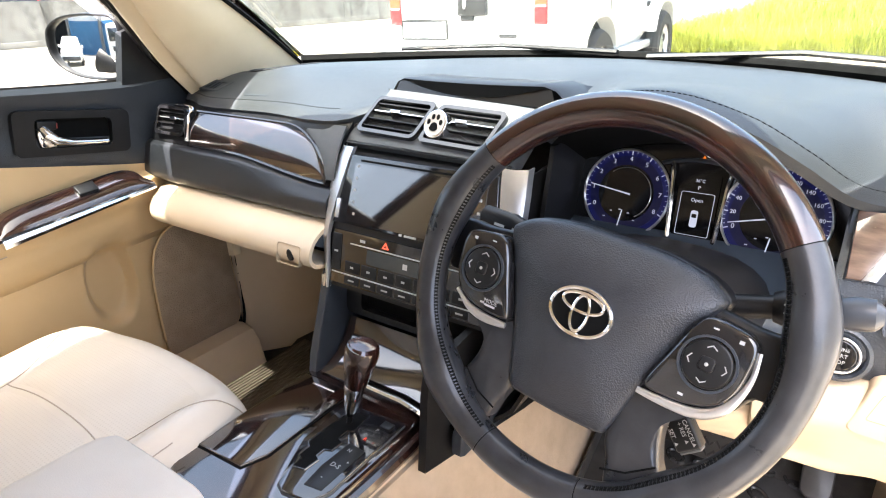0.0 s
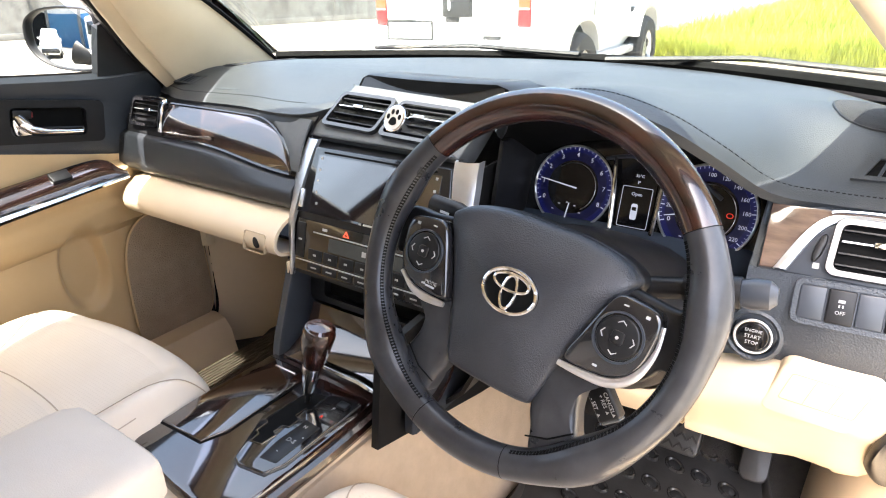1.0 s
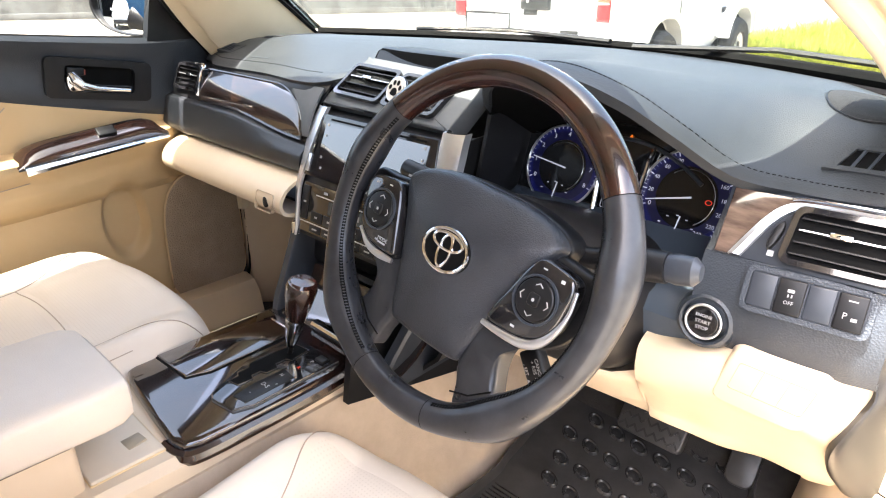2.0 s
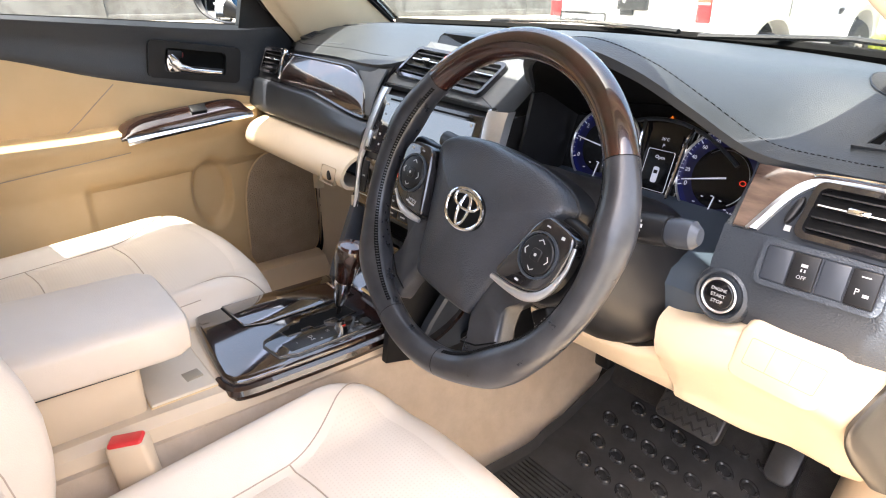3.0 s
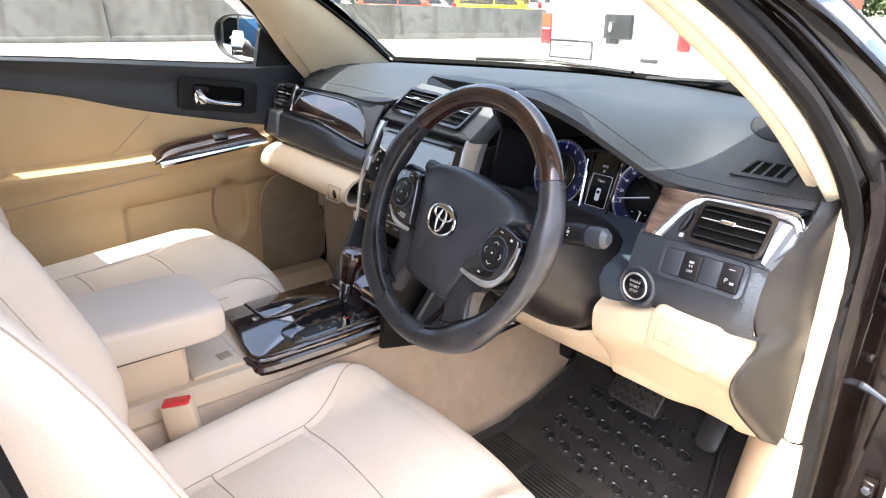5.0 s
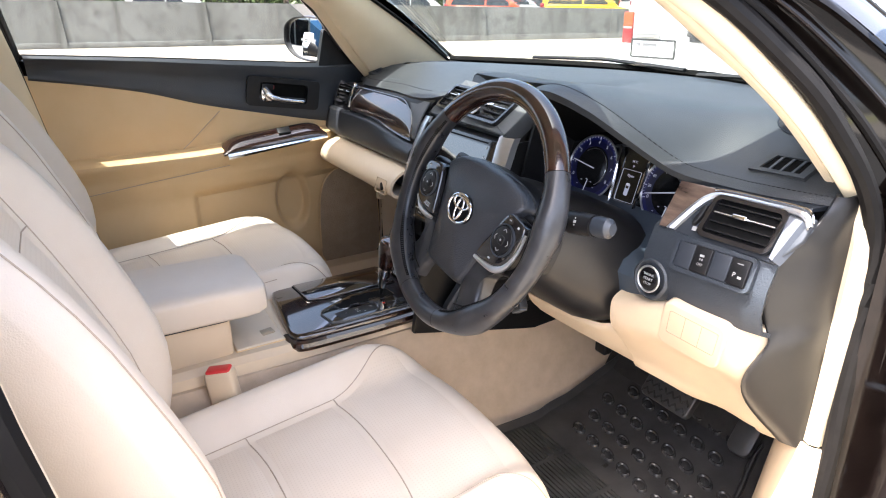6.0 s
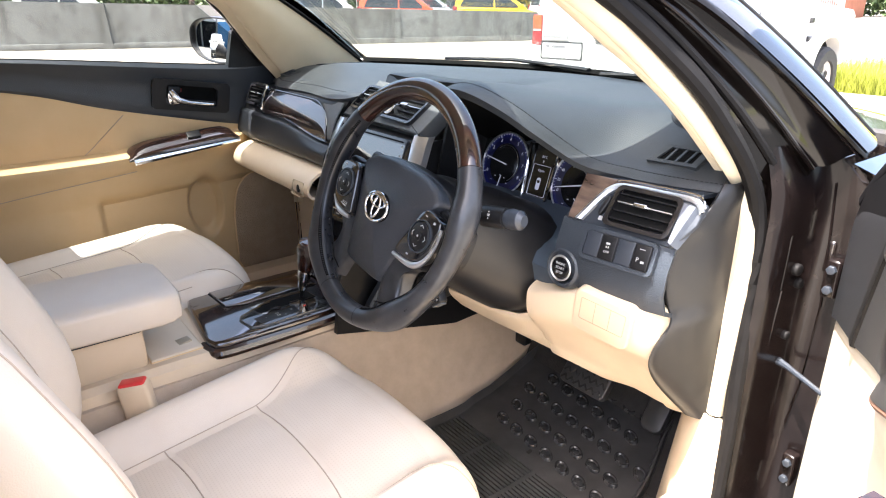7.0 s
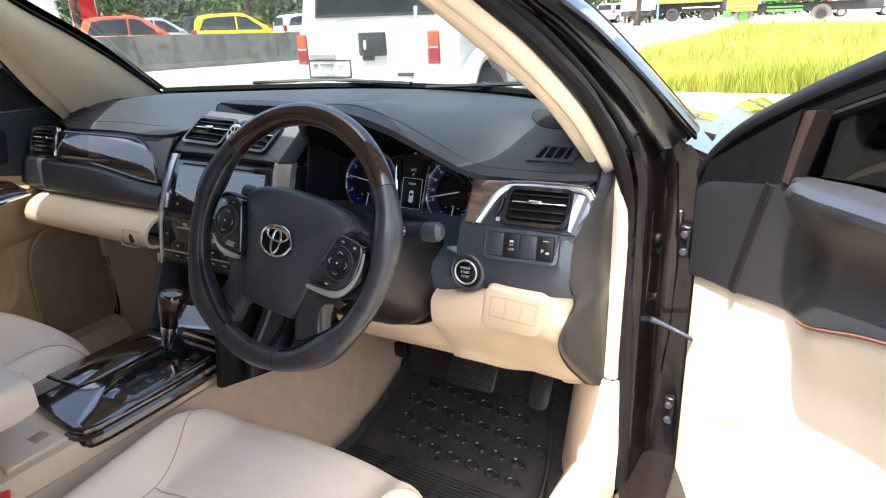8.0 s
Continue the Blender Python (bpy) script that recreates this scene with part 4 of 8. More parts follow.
def dial(cx, cy, r, numbers, a0, a1, needle, parent):
    m = CL @ Matrix.Translation((cx, cy, 0.001))
    d = part("dial_face", prism(ellipse(r, r, 48), 0, 0.002, m), BLUE, parent, "blue backlit dial")
    part("dial_band", prism(ellipse(r * 0.87, r * 0.87, 40), 0.001, 0.0026, m), DIMBLUE, d)
    part("dial_centre", prism(ellipse(r * 0.66, r * 0.66, 40), 0.001, 0.0035, m), LENS, d)
    part("dial_rim", tube([m @ Vector((r * 1.02 * math.cos(a), r * 1.02 * math.sin(a), 0.003)) for a in np.linspace(0, 2 * math.pi, 49)[:-1]], 0.0018, 6, closed=True), SILVER, d, "thin silver dial rim")
    part("dial_ring", tube([m @ Vector((r * 0.60 * math.cos(a), r * 0.60 * math.sin(a), 0.0035)) for a in np.linspace(radians(-60), radians(130), 30)], 0.0006, 4), SILVER, d)
    n = len(numbers)
    for k, txt in enumerate(numbers):
        a = radians(lerp(a0, a1, k / (n - 1)))
        lettering(txt, m @ Matrix.Translation((r * 0.80 * math.cos(a), r * 0.80 * math.sin(a), 0.003)), 0.0088 if len(txt) < 2 else 0.0072, GLOW, d, "dial_number")
    bm = bmesh.new()
    for k in range((n - 1) * 4 + 1):
        a = radians(lerp(a0, a1, k / ((n - 1) * 4)))
        l0 = 0.90 if k % 4 == 0 else 0.94
        e = Vector((-math.sin(a), math.cos(a))) * (0.0006 if k % 4 == 0 else 0.0003)
        o, i = Vector((math.cos(a), math.sin(a))) * r * 0.99, Vector((math.cos(a), math.sin(a))) * r * l0
        prism([o + e, o - e, i - e, i + e], 0.001, 0.0028, m, bm=bm)
    part("dial_ticks", bm, GLOW, d, smooth=0)
    a = radians(needle)
    e = Vector((-math.sin(a), math.cos(a))) * 0.0011
    tip, tail = Vector((math.cos(a), math.sin(a))) * r * 0.88, Vector((math.cos(a), math.sin(a))) * r * -0.12
    part("needle", prism([tip + e * 0.5, tip - e * 0.5, tail - e, tail + e], 0.0045, 0.0058, m), GLOW, d, "white needle")
    # small lower gauge
    a = radians(82)
    e = Vector((-math.sin(a), math.cos(a))) * 0.0007
    c = Vector((-0.004, -r * 0.82))
    tip = c + Vector((math.cos(a), math.sin(a))) * r * 0.42
    part("small_needle", prism([tip + e, tip - e, c - e, c + e], 0.004, 0.005, m), GLOW, d)
    for k in range(5):
        b = radians(150 - 30 * k)
        p = c + Vector((math.cos(b), math.sin(b))) * r * 0.42
        bars([(p.x, p.y, 0.003, 0.0012)], m @ Matrix.Translation((0, 0, 0.0035)), GLOW, d, "gauge_mark")
    return d


dial(-0.093, 0.0, 0.058, [str(k) for k in range(9)], 205, -25, 172, cluster)
dial(0.094, -0.004, 0.060, [str(20 * k) for k in range(13)], 200, -58, 194, cluster)
for s, x in ((-1, -0.030), (1, 0.033)):
    part("silver_divider", tube([CL @ Vector((x + s * -0.003, -0.058, 0.006)), CL @ Vector((x + s * 0.002, 0.03, 0.009)), CL @ Vector((x + s * 0.006, 0.05, 0.006))], 0.0032, 8), CHROME, cluster, "chrome divider")
m = CL @ Matrix.Translation((0.001, -0.008, 0.002))
disp = part("info_display", prism(rounded(0.050, 0.092, 0.003), -0.001, 0.001, m), LENS, cluster, "dark trip display")
part("display_frame", frame_ring(rounded(0.042, 0.056, 0.002), rounded(0.0408, 0.0548, 0.002), 0.001, 0.0016, m @ Matrix.Translation((0, -0.006, 0))), GLOW, disp)
lettering("Open", m @ Matrix.Translation((0, 0.012, 0.0013)), 0.0066, GLOW, disp)
part("door_symbol", prism(rounded(0.009, 0.022, 0.003), 0.0006, 0.0016, m @ Matrix.Translation((0, -0.012, 0))), GLOW, disp, "small white car outline")
part("door_symbol_window", prism(rounded(0.006, 0.005, 0.001), 0.0012, 0.0019, m @ Matrix.Translation((0, -0.008, 0))), LENS, disp)
lettering("36°C", m @ Matrix.Translation((0, 0.037, 0.0013)), 0.0058, GLOW, disp)
lettering("P", m @ Matrix.Translation((0, 0.028, 0.0013)), 0.007, GLOW, disp)
lettering("88185", m @ Matrix.Translation((0, -0.040, 0.0013)), 0.006, GLOW, disp)
m = CL @ Matrix.Translation((0.0, 0.056, 0.002))
part("warning_lamp", frame_ring([(0.006 * math.sin(a), 0.0055 * math.cos(a)) for a in (0, 2.094, 4.189)], [(0.003 * math.sin(a), 0.0026 * math.cos(a)) for a in (0, 2.094, 4.189)], 0, 0.0015, m), AMBER, cluster, "amber warning triangle")
part("brake_lamp", frame_ring(ellipse(0.0044, 0.0034, 18), ellipse(0.0034, 0.0025, 18), 0.004, 0.0052, CL @ Matrix.Translation((0.123, -0.004, 0))), REDL, cluster, "red brake lamp")
part("cluster_brow", tube([CL @ Vector((x, 0.045 - 2.2 * x * x * 1.5 + 0.01, 0.006)) for x in np.linspace(-0.05, 0.11, 12)], 0.003, 6), GREYP, cluster)
# trim below the dials
rows = []
for x in np.linspace(0.150, 0.512, 18):
    rows.append([Vector((x, 0.352, 0.834)), Vector((x, 0.335, 0.832)), Vector((x, 0.325, 0.829)), Vector((x, 0.29, 0.815)), Vector((x, 0.24, 0.797)), Vector((x, 0.224, 0.788)), Vector((x, 0.215, 0.77)), Vector((x, 0.222, 0.735))])
part("cluster_shelf", shell(rows, 0.006), CLTRIM, dash, "smooth trim below the dials, coloured with the sky's blue sheen")
# driver's outer face: veneer, chrome, vent, switches
def dface(x):
    e = 0.0 if x < 0.58 else 0.9 * (x - 0.58) ** 2 + 0.10 * (x - 0.58)
    pts = [(fy(x) + 0.012, fz(x) - 0.008), (0.270 + e, 0.921), (0.231 + e, 0.868), (0.221 + e, 0.862), (0.206 + e, 0.824), (0.202 + e, 0.79), (0.212 + e, 0.762), (0.235 + e, 0.752)]
    return pts


rows = [[Vector((x, p[0], p[1])) for p in dface(x)] for x in np.linspace(0.500, 0.678, 20)]
part("driver_fascia", shell(rows, 0.006), DASH, dash, "black grained driver fascia")
DV = basis((0.596, 0.2485, 0.893), (1, 0.075, 0), (0, 0.036, 0.053))
part("trim_plate", prism([(-0.090, -0.038), (0.078, -0.040), (0.098, -0.004), (0.101, 0.026), (-0.088, 0.034)], -0.004, 0.003, DV, 0.002), GREYP, dash, "charcoal vent plate")
part("wood_corner", prism([(-0.088, -0.037), (-0.070, -0.037), (-0.048, 0.008), (-0.030, 0.026), (0.0, 0.031), (0.04, 0.0335), (-0.088, 0.0335)], 0.0, 0.006, DV, 0.0015), mat("pale_burl", (0.16, 0.11, 0.085), 0.16, color2=(0.035, 0.020, 0.015), scale=26, stretch=(0.5, 2.2, 2.2), coat=1.0), dash, "glossy burl wood corner")
# flat silver bezel: a broad foot that thins into the line over the vent
foot = spline([(-0.075, -0.037, 0), (-0.053, 0.006, 0), (-0.035, 0.0255, 0), (-0.010, 0.0305, 0), (0.04, 0.0315, 0), (0.088, 0.0305, 0), (0.102, 0.016, 0)], 40)
inner = spline([(-0.062, -0.037, 0), (-0.043, 0.001, 0), (-0.026, 0.0195, 0), (-0.006, 0.0235, 0), (0.04, 0.0245, 0), (0.084, 0.0225, 0), (0.097, 0.010, 0)], 40)
rows = [[DV @ Vector((lerp(a.x, b.x, f), lerp(a.y, b.y, f), 0.004 + h)) for f, h in ((0, 0.0), (0.08, 0.0045), (0.5, 0.0062), (0.92, 0.0045), (1, 0.0))] for a, b in zip(foot, inner)]
part("vent_bezel", shell(rows, 0.002), SILVER, dash, "satin silver vent bezel")
part("vent_chrome", tube([DV @ (p + Vector((0, 0.0035, 0.008))) for p in foot[14:]], 0.0014, 6), CHROME, dash, "chrome line over the vent")
fin = [[DV @ Vector((x, y, z)) for x, y, z in ((0.070, 0.020 - 0.056 * f, 0.004), (0.074, 0.020 - 0.056 * f, 0.010), (lerp(0.090, 0.078, f), 0.018 - 0.056 * f, 0.009), (lerp(0.101, 0.084, f), 0.014 - 0.054 * f, -0.004))] for f in np.linspace(0, 1, 12)]
part("vent_fin", shell(fin, 0.002), mat("fin_grey", (0.07, 0.08, 0.10), 0.36, 0.4, color2=(0.085, 0.095, 0.115), scale=60), dash, "grey metal fin beside the vent")
air_vent(DV @ Matrix.Translation((0.023, -0.005, 0.006)), 0.088, 0.049, 4, -0.004, skew=0.06)
part("vent_wheel", prism(ellipse(0.0045, 0.016, 16), -0.002, 0.010, DV @ Matrix.Translation((-0.036, -0.008, 0)) @ Matrix.Rotation(radians(-14), 4, "Z"), 0.003), BLACKP, dash, "ribbed vent thumbwheel")
bars([(-0.0365, -0.027, 0.006, 0.006)], DV @ Matrix.Translation((0, 0, 0.004)), ICON, dash, "vent_mark")
SW = basis((0.6045, 0.2165, 0.8385), (1, 0.10, 0.0), (0, 0.40, 1))
part("switch_well", prism(rounded(0.108, 0.042, 0.006), -0.004, 0.0035, SW), GREYP, dash, "charcoal switch surround")
part("switch_rim", frame_ring(rounded(0.114, 0.047, 0.009), rounded(0.104, 0.037, 0.005), -0.004, 0.0055, SW), DASH, dash)
for k in range(4):
    x = -0.0395 + 0.0258 * k
    raised = k in (1, 3)
    b = part("switch_button", box(x - 0.0122, x + 0.0122, -0.0175, 0.0175, 0.002, 0.0075 if raised else 0.005, 0.0015, SW), BLACKP if raised else GREYP, dash, "black switch with a white mark" if raised else "blank switch cover")
    if k == 1:
        lettering("OFF", SW @ Matrix.Translation((x, -0.006, 0.0078)), 0.0052, ICON, b)
        bars([(x, 0.006, 0.006, 0.003), (x - 0.0016, 0.001, 0.0012, 0.003), (x + 0.0016, 0.001, 0.0012, 0.003)], SW @ Matrix.Translation((0, 0, 0.0075)), ICON, b)
    if k == 3:
        lettering("P", SW @ Matrix.Translation((x - 0.004, -0.004, 0.0078)), 0.0085, ICON, b)
        bars([(x + 0.004, -0.006, 0.005, 0.003), (x, 0.011, 0.008, 0.0012)], SW @ Matrix.Translation((0, 0, 0.0075)), ICON, b)
ST = basis((0.519, 0.2045, 0.789), (1, 0.02, 0), (0, 0.15, 1))
st = part("start_button", prism(ellipse(0.0168, 0.0168, 32), -0.01, 0.0085, ST, 0.002), LENS, dash, "round black push-button starter")
part("start_ring", tube([ST @ Vector((0.0185 * math.cos(a), 0.0185 * math.sin(a), 0.0075)) for a in np.linspace(0, 2 * math.pi, 41)[:-1]], 0.0015, 10, closed=True), SILVER, st, "bright silver bezel")
part("start_collar", grid([[ST @ Vector((r * math.cos(a), r * math.sin(a), z)) for a in np.linspace(0, 2 * math.pi, 41)[:-1]] for r, z in ((0.0215, -0.004), (0.0235, 0.004), (0.0262, 0.0058), (0.030, 0.003), (0.033, -0.006), (0.034, -0.012))], False, True), DASH, st)
for k, txt in enumerate(("ENGINE", "START", "STOP")):
    lettering(txt, ST @ Matrix.Translation((0, 0.0068 - 0.0068 * k, 0.0088)), 0.0056 if k else 0.0050, ICON, st)
# end cap of the dash
rows = []
for x, y, z in ((0.690, 0.312, 0.937), (0.693, 0.285, 0.915), (0.684, 0.262, 0.885), (0.672, 0.248, 0.86), (0.668, 0.240, 0.82), (0.667, 0.244, 0.785), (0.670, 0.250, 0.765), (0.679, 0.246, 0.745), (0.670, 0.234, 0.715), (0.660, 0.236, 0.68), (0.656, 0.256, 0.645), (0.657, 0.296, 0.600), (0.664, 0.340, 0.558)):
    a, b = Vector((x, y, z)), Vector((0.704, 0.352, z))
    rows.append([a + Vector((-0.006, 0.012, 0)), a, lerp(a, b, 0.2) + Vector((0.002, -0.012, 0)), lerp(a, b, 0.55) + Vector((0.006, -0.012, 0)), b + Vector((0.001, -0.008, 0)), b + Vector((0, 0.01, 0))])
sm = [spline([r[k] for r in rows], 40) for k in range(6)]
part("end_cap", shell([spline([sm[k][i] for k in range(6)], 16) for i in range(40)], 0.004), SHROUD, dash, "black dashboard end cap")

# cream knee bolster
prof = {0.24: [(0.205, 0.655), (0.207, 0.645), (0.218, 0.630), (0.240, 0.608), (0.268, 0.590), (0.33, 0.588), (0.40, 0.60)],
        0.40: [(0.222, 0.660), (0.222, 0.650), (0.234, 0.632), (0.252, 0.606), (0.276, 0.588), (0.33, 0.585), (0.40, 0.59)],
        0.444: [(0.234, 0.676), (0.231, 0.660), (0.243, 0.637), (0.260, 0.611), (0.284, 0.583), (0.33, 0.582), (0.40, 0.59)],
        0.456: [(0.225, 0.742), (0.203, 0.730), (0.200, 0.705), (0.205, 0.684), (0.219, 0.664), (0.238, 0.642), (0.260, 0.611), (0.284, 0.582), (0.40, 0.59)],
        0.50: [(0.222, 0.751), (0.202, 0.743), (0.201, 0.716), (0.207, 0.694), (0.224, 0.670), (0.247, 0.642), (0.275, 0.604), (0.299, 0.572), (0.41, 0.578)],
        0.535: [(0.224, 0.760), (0.203, 0.752), (0.203, 0.724), (0.211, 0.698), (0.231, 0.671), (0.255, 0.640), (0.288, 0.596), (0.318, 0.558), (0.41, 0.565)],
        0.58: [(0.225, 0.771), (0.204, 0.763), (0.208, 0.722), (0.221, 0.690), (0.245, 0.668), (0.268, 0.640), (0.308, 0.588), (0.344, 0.550), (0.42, 0.555)],
        0.62: [(0.232, 0.770), (0.211, 0.762), (0.215, 0.722), (0.228, 0.690), (0.250, 0.668), (0.274, 0.640), (0.316, 0.583), (0.358, 0.538), (0.43, 0.54)],
        0.65: [(0.245, 0.768), (0.223, 0.762), (0.224, 0.720), (0.236, 0.690), (0.256, 0.665), (0.280, 0.640), (0.324, 0.583), (0.366, 0.538), (0.43, 0.545)],
        0.672: [(0.262, 0.764), (0.249, 0.758), (0.246, 0.715), (0.254, 0.690), (0.270, 0.665), (0.292, 0.640), (0.333, 0.590), (0.370, 0.550), (0.43, 0.55)],
        0.69: [(0.282, 0.760), (0.274, 0.756), (0.268, 0.715), (0.274, 0.690), (0.288, 0.665), (0.310, 0.640), (0.345, 0.595), (0.378, 0.556), (0.43, 0.556)]}
for k in (0.24, 0.40, 0.444):
    p = prof[k]
    prof[k] = p[:3] + [(lerp(p[2][0], p[3][0], 0.5), lerp(p[2][1], p[3][1], 0.5))] + p[3:5] + [(lerp(p[4][0], p[5][0], 0.5), lerp(p[4][1], p[5][1], 0.5))] + p[5:]
keys = sorted(prof)
rows = []
for x in list(np.linspace(0.24, 0.444, 7)) + list(np.linspace(0.450, 0.681, 24)):
    pts = []
    for k in range(9):
        if x <= 0.444:
            xs_ = [q for q in keys if q <= 0.444]
        else:
            xs_ = [q for q in keys if q > 0.444]
        pts.append((curve1(xs_, [prof[q][k][0] for q in xs_])(x), curve1(xs_, [prof[q][k][1] for q in xs_])(x), 0))
    rows.append([Vector((x, p.x, p.y)) for p in spline(pts, 33)])
knee = part("knee_bolster", shell(rows, 0.004), HARD, dash, "cream plastic knee bolster")
FB = basis((0.592, 0.2105, 0.7315), (1, 0.12, -0.10), (0.03, -0.24, 1))
lean = lambda pts: [(x + 0.13 * y, y) for x, y in pts]
part("fuse_lid", prism(lean(rounded(0.096, 0.082, 0.014)), -0.02, 0.0045, FB, 0.004), HARD, knee, "cream blanking panel of three squares")
part("fuse_groove", frame_ring(lean(rounded(0.074, 0.042, 0.003)), lean(rounded(0.0724, 0.0404, 0.003)), 0.003, 0.0049, FB @ Matrix.Translation((0.002, 0.006, 0))), GROOVE, knee)
for k in (-1, 1):
    part("fuse_groove", prism(lean([(k * 0.0125 - 0.0004, -0.020), (k * 0.0125 + 0.0004, -0.020), (k * 0.0125 + 0.0004, 0.020), (k * 0.0125 - 0.0004, 0.020)]), 0.003, 0.0049, FB @ Matrix.Translation((0.002, 0.006, 0))), GROOVE, knee)
part("bonnet_release", prism([(-0.030, -0.010), (0.034, -0.016), (0.030, 0.006), (0.010, 0.012), (-0.026, 0.012)], -0.010, 0.006, basis((0.606, 0.352, 0.552), (1, 0.25, -0.16), (0, -0.62, 0.75)), 0.004), HARD, knee, "cream bonnet release lever")
part("release_gap", tube([(0.570, 0.334, 0.570), (0.576, 0.342, 0.560), (0.580, 0.350, 0.552)], 0.0016, 6), GROOVE, knee)
part("bolster_foot", prism([(p.x, p.y) for p in spline([(-0.026, -0.02, 0), (0.0, -0.026, 0), (0.026, -0.014, 0), (0.030, 0.02, 0), (-0.022, 0.016, 0)], 24, closed=True)], -0.012, 0.008, basis((0.648, 0.362, 0.552), (1, 0.3, 0.0), (0, -0.6, 0.8)), 0.005), HARD, knee, "rounded foot of the knee bolster")

# steering column shroud and stalks
col = thing("steering_column", "black plastic steering column shroud with three stalks", "steering column", at=(0.33, 0.2, 0.75))
rows = []
for y, cz, hw, hh in ((0.045, 0.868, 0.045, 0.040), (0.075, 0.852, 0.066, 0.058), (0.12, 0.822, 0.082, 0.078), (0.17, 0.788, 0.098, 0.090), (0.215, 0.765, 0.114, 0.100), (0.245, 0.752, 0.122, 0.098), (0.27, 0.75, 0.12, 0.09)):
    row = []
    for a in np.linspace(0, 2 * math.pi, 29)[:-1]:
        c, s_ = math.cos(a), math.sin(a)
        row.append(Vector((0.33 + hw * math.copysign(abs(c) ** 0.7, c), y + 0.02 * s_, cz + hh * math.copysign(abs(s_) ** 0.7, s_))))
    rows.append(row)
part("shroud", grid(rows, False, True, True), SHROUD, col, "black column shroud")
# light stalk
stk = part("light_stalk", tube([(0.39, 0.077, 0.868), (0.43, 0.081, 0.876), (0.47, 0.085, 0.883)], [0.014, 0.011, 0.0105], 14), BLACKP, col, "black light stalk")
part("stalk_barrel", tube([(0.468, 0.0848, 0.883), (0.475, 0.0855, 0.8838), (0.50, 0.0868, 0.8875), (0.517, 0.088, 0.8897)], [0.013, 0.0155, 0.0155, 0.0145], 18), BLACKP, stk, "stalk switch with white marks")
part("stalk_tip", tube([(0.517, 0.088, 0.8897), (0.526, 0.0888, 0.8908), (0.540, 0.0898, 0.8925), (0.546, 0.0902, 0.893)], [0.0115, 0.0132, 0.0122, 0.007], 18, flat=1.1), GREYP, stk, "satin grey stalk end")
part("stalk_collar", tube([(0.405, 0.077, 0.869), (0.412, 0.078, 0.871), (0.428, 0.080, 0.875), (0.434, 0.081, 0.877)], [0.018, 0.021, 0.021, 0.016], 18), BLACKP, stk)
lm = basis((0.492, 0.0720, 0.8925), (1, 0.08, 0.12), (0, 0.4, 1))
bars([(0.004, 0.0, 0.0035, 0.0035), (0.004, 0.0045, 0.001, 0.002), (0.004, -0.0045, 0.001, 0.002), (-0.012, 0.003, 0.006, 0.0014), (-0.012, -0.004, 0.006, 0.0014)], lm @ Matrix.Translation((0, 0, 0.0008)), ICON, stk, "stalk_marks")
wst = part("wiper_stalk", tube([(0.27, 0.09, 0.872), (0.235, 0.097, 0.89), (0.20, 0.102, 0.900), (0.162, 0.107, 0.905)], [0.013, 0.011, 0.013, 0.011], 12, flat=1.2), BLACKP, col, "black wiper stalk")
bars([(0, 0, 0.012, 0.003), (0.02, 0.0, 0.008, 0.004)], basis((0.19, 0.089, 0.905), (1, 0, -0.15), (0, 0.5, 1)), ICON, wst, "stalk_marks")
cst = part("cruise_stalk", tube([(0.375, 0.085, 0.815), (0.388, 0.070, 0.797), (0.402, 0.052, 0.780)], [0.010, 0.010, 0.009], 12), BLACKP, col, "black cruise control stalk")
CM = basis((0.416, 0.036, 0.760), (0.5, -0.2, -0.7), (0.75, 0.1, 0.6))
part("stalk_grip", box(-0.021, 0.019, -0.0125, 0.0125, -0.016, 0.0, 0.003, CM), BLACKP, cst, "square stalk end with white lettering")
part("stalk_cap", box(0.0185, 0.0215, -0.0105, 0.0105, -0.014, -0.002, 0.001, CM), HOUSING, cst, "grey stalk cap")
for txt, x, y in (("CANCEL", 0.001, 0.0075), ("+ RES", -0.002, 0.0018), ("- SET", -0.002, -0.0085)):
    lettering(txt, CM @ Matrix.Translation((x, y, 0.0003)), 0.0058, ICON, cst)
for x, y in ((0.014, 0.0075), (0.010, 0.0018), (0.010, -0.0085)):
    part("stalk_arrow", prism([(x - 0.0018, y - 0.0015), (x + 0.0018, y - 0.0015), (x, y + 0.0018)], -0.0005, 0.0004, CM), ICON, cst, smooth=0)


# ---- steering wheel ----
WM = pose(0.330, 0.023, 0.879, 66, 0, 0) @ Matrix.Rotation(radians(-8), 4, "Z")
wheel = thing("steering_wheel", "black leather and glossy wood four-spoke steering wheel", "steering wheel", m=WM)
RW = 0.1745
RZ = 0.008


def rim_arc(a0, a1, n, r0=0.0163, bump=None):
    """A stretch of the rim; angles in degrees from its top, clockwise."""
    rows = []
    for a in np.linspace(a0, a1, n):
        t = radians(a)
        e = Vector((math.sin(t), math.cos(t), 0))
        r = r0 + (bump(a) if bump else 0)
        rows.append([e * (RW + r * math.cos(q)) + Vector((0, 0, RZ + r * 1.03 * math.sin(q))) for q in np.linspace(0, 2 * math.pi, 17)[:-1]])
    return grid(rows, False, True, True)


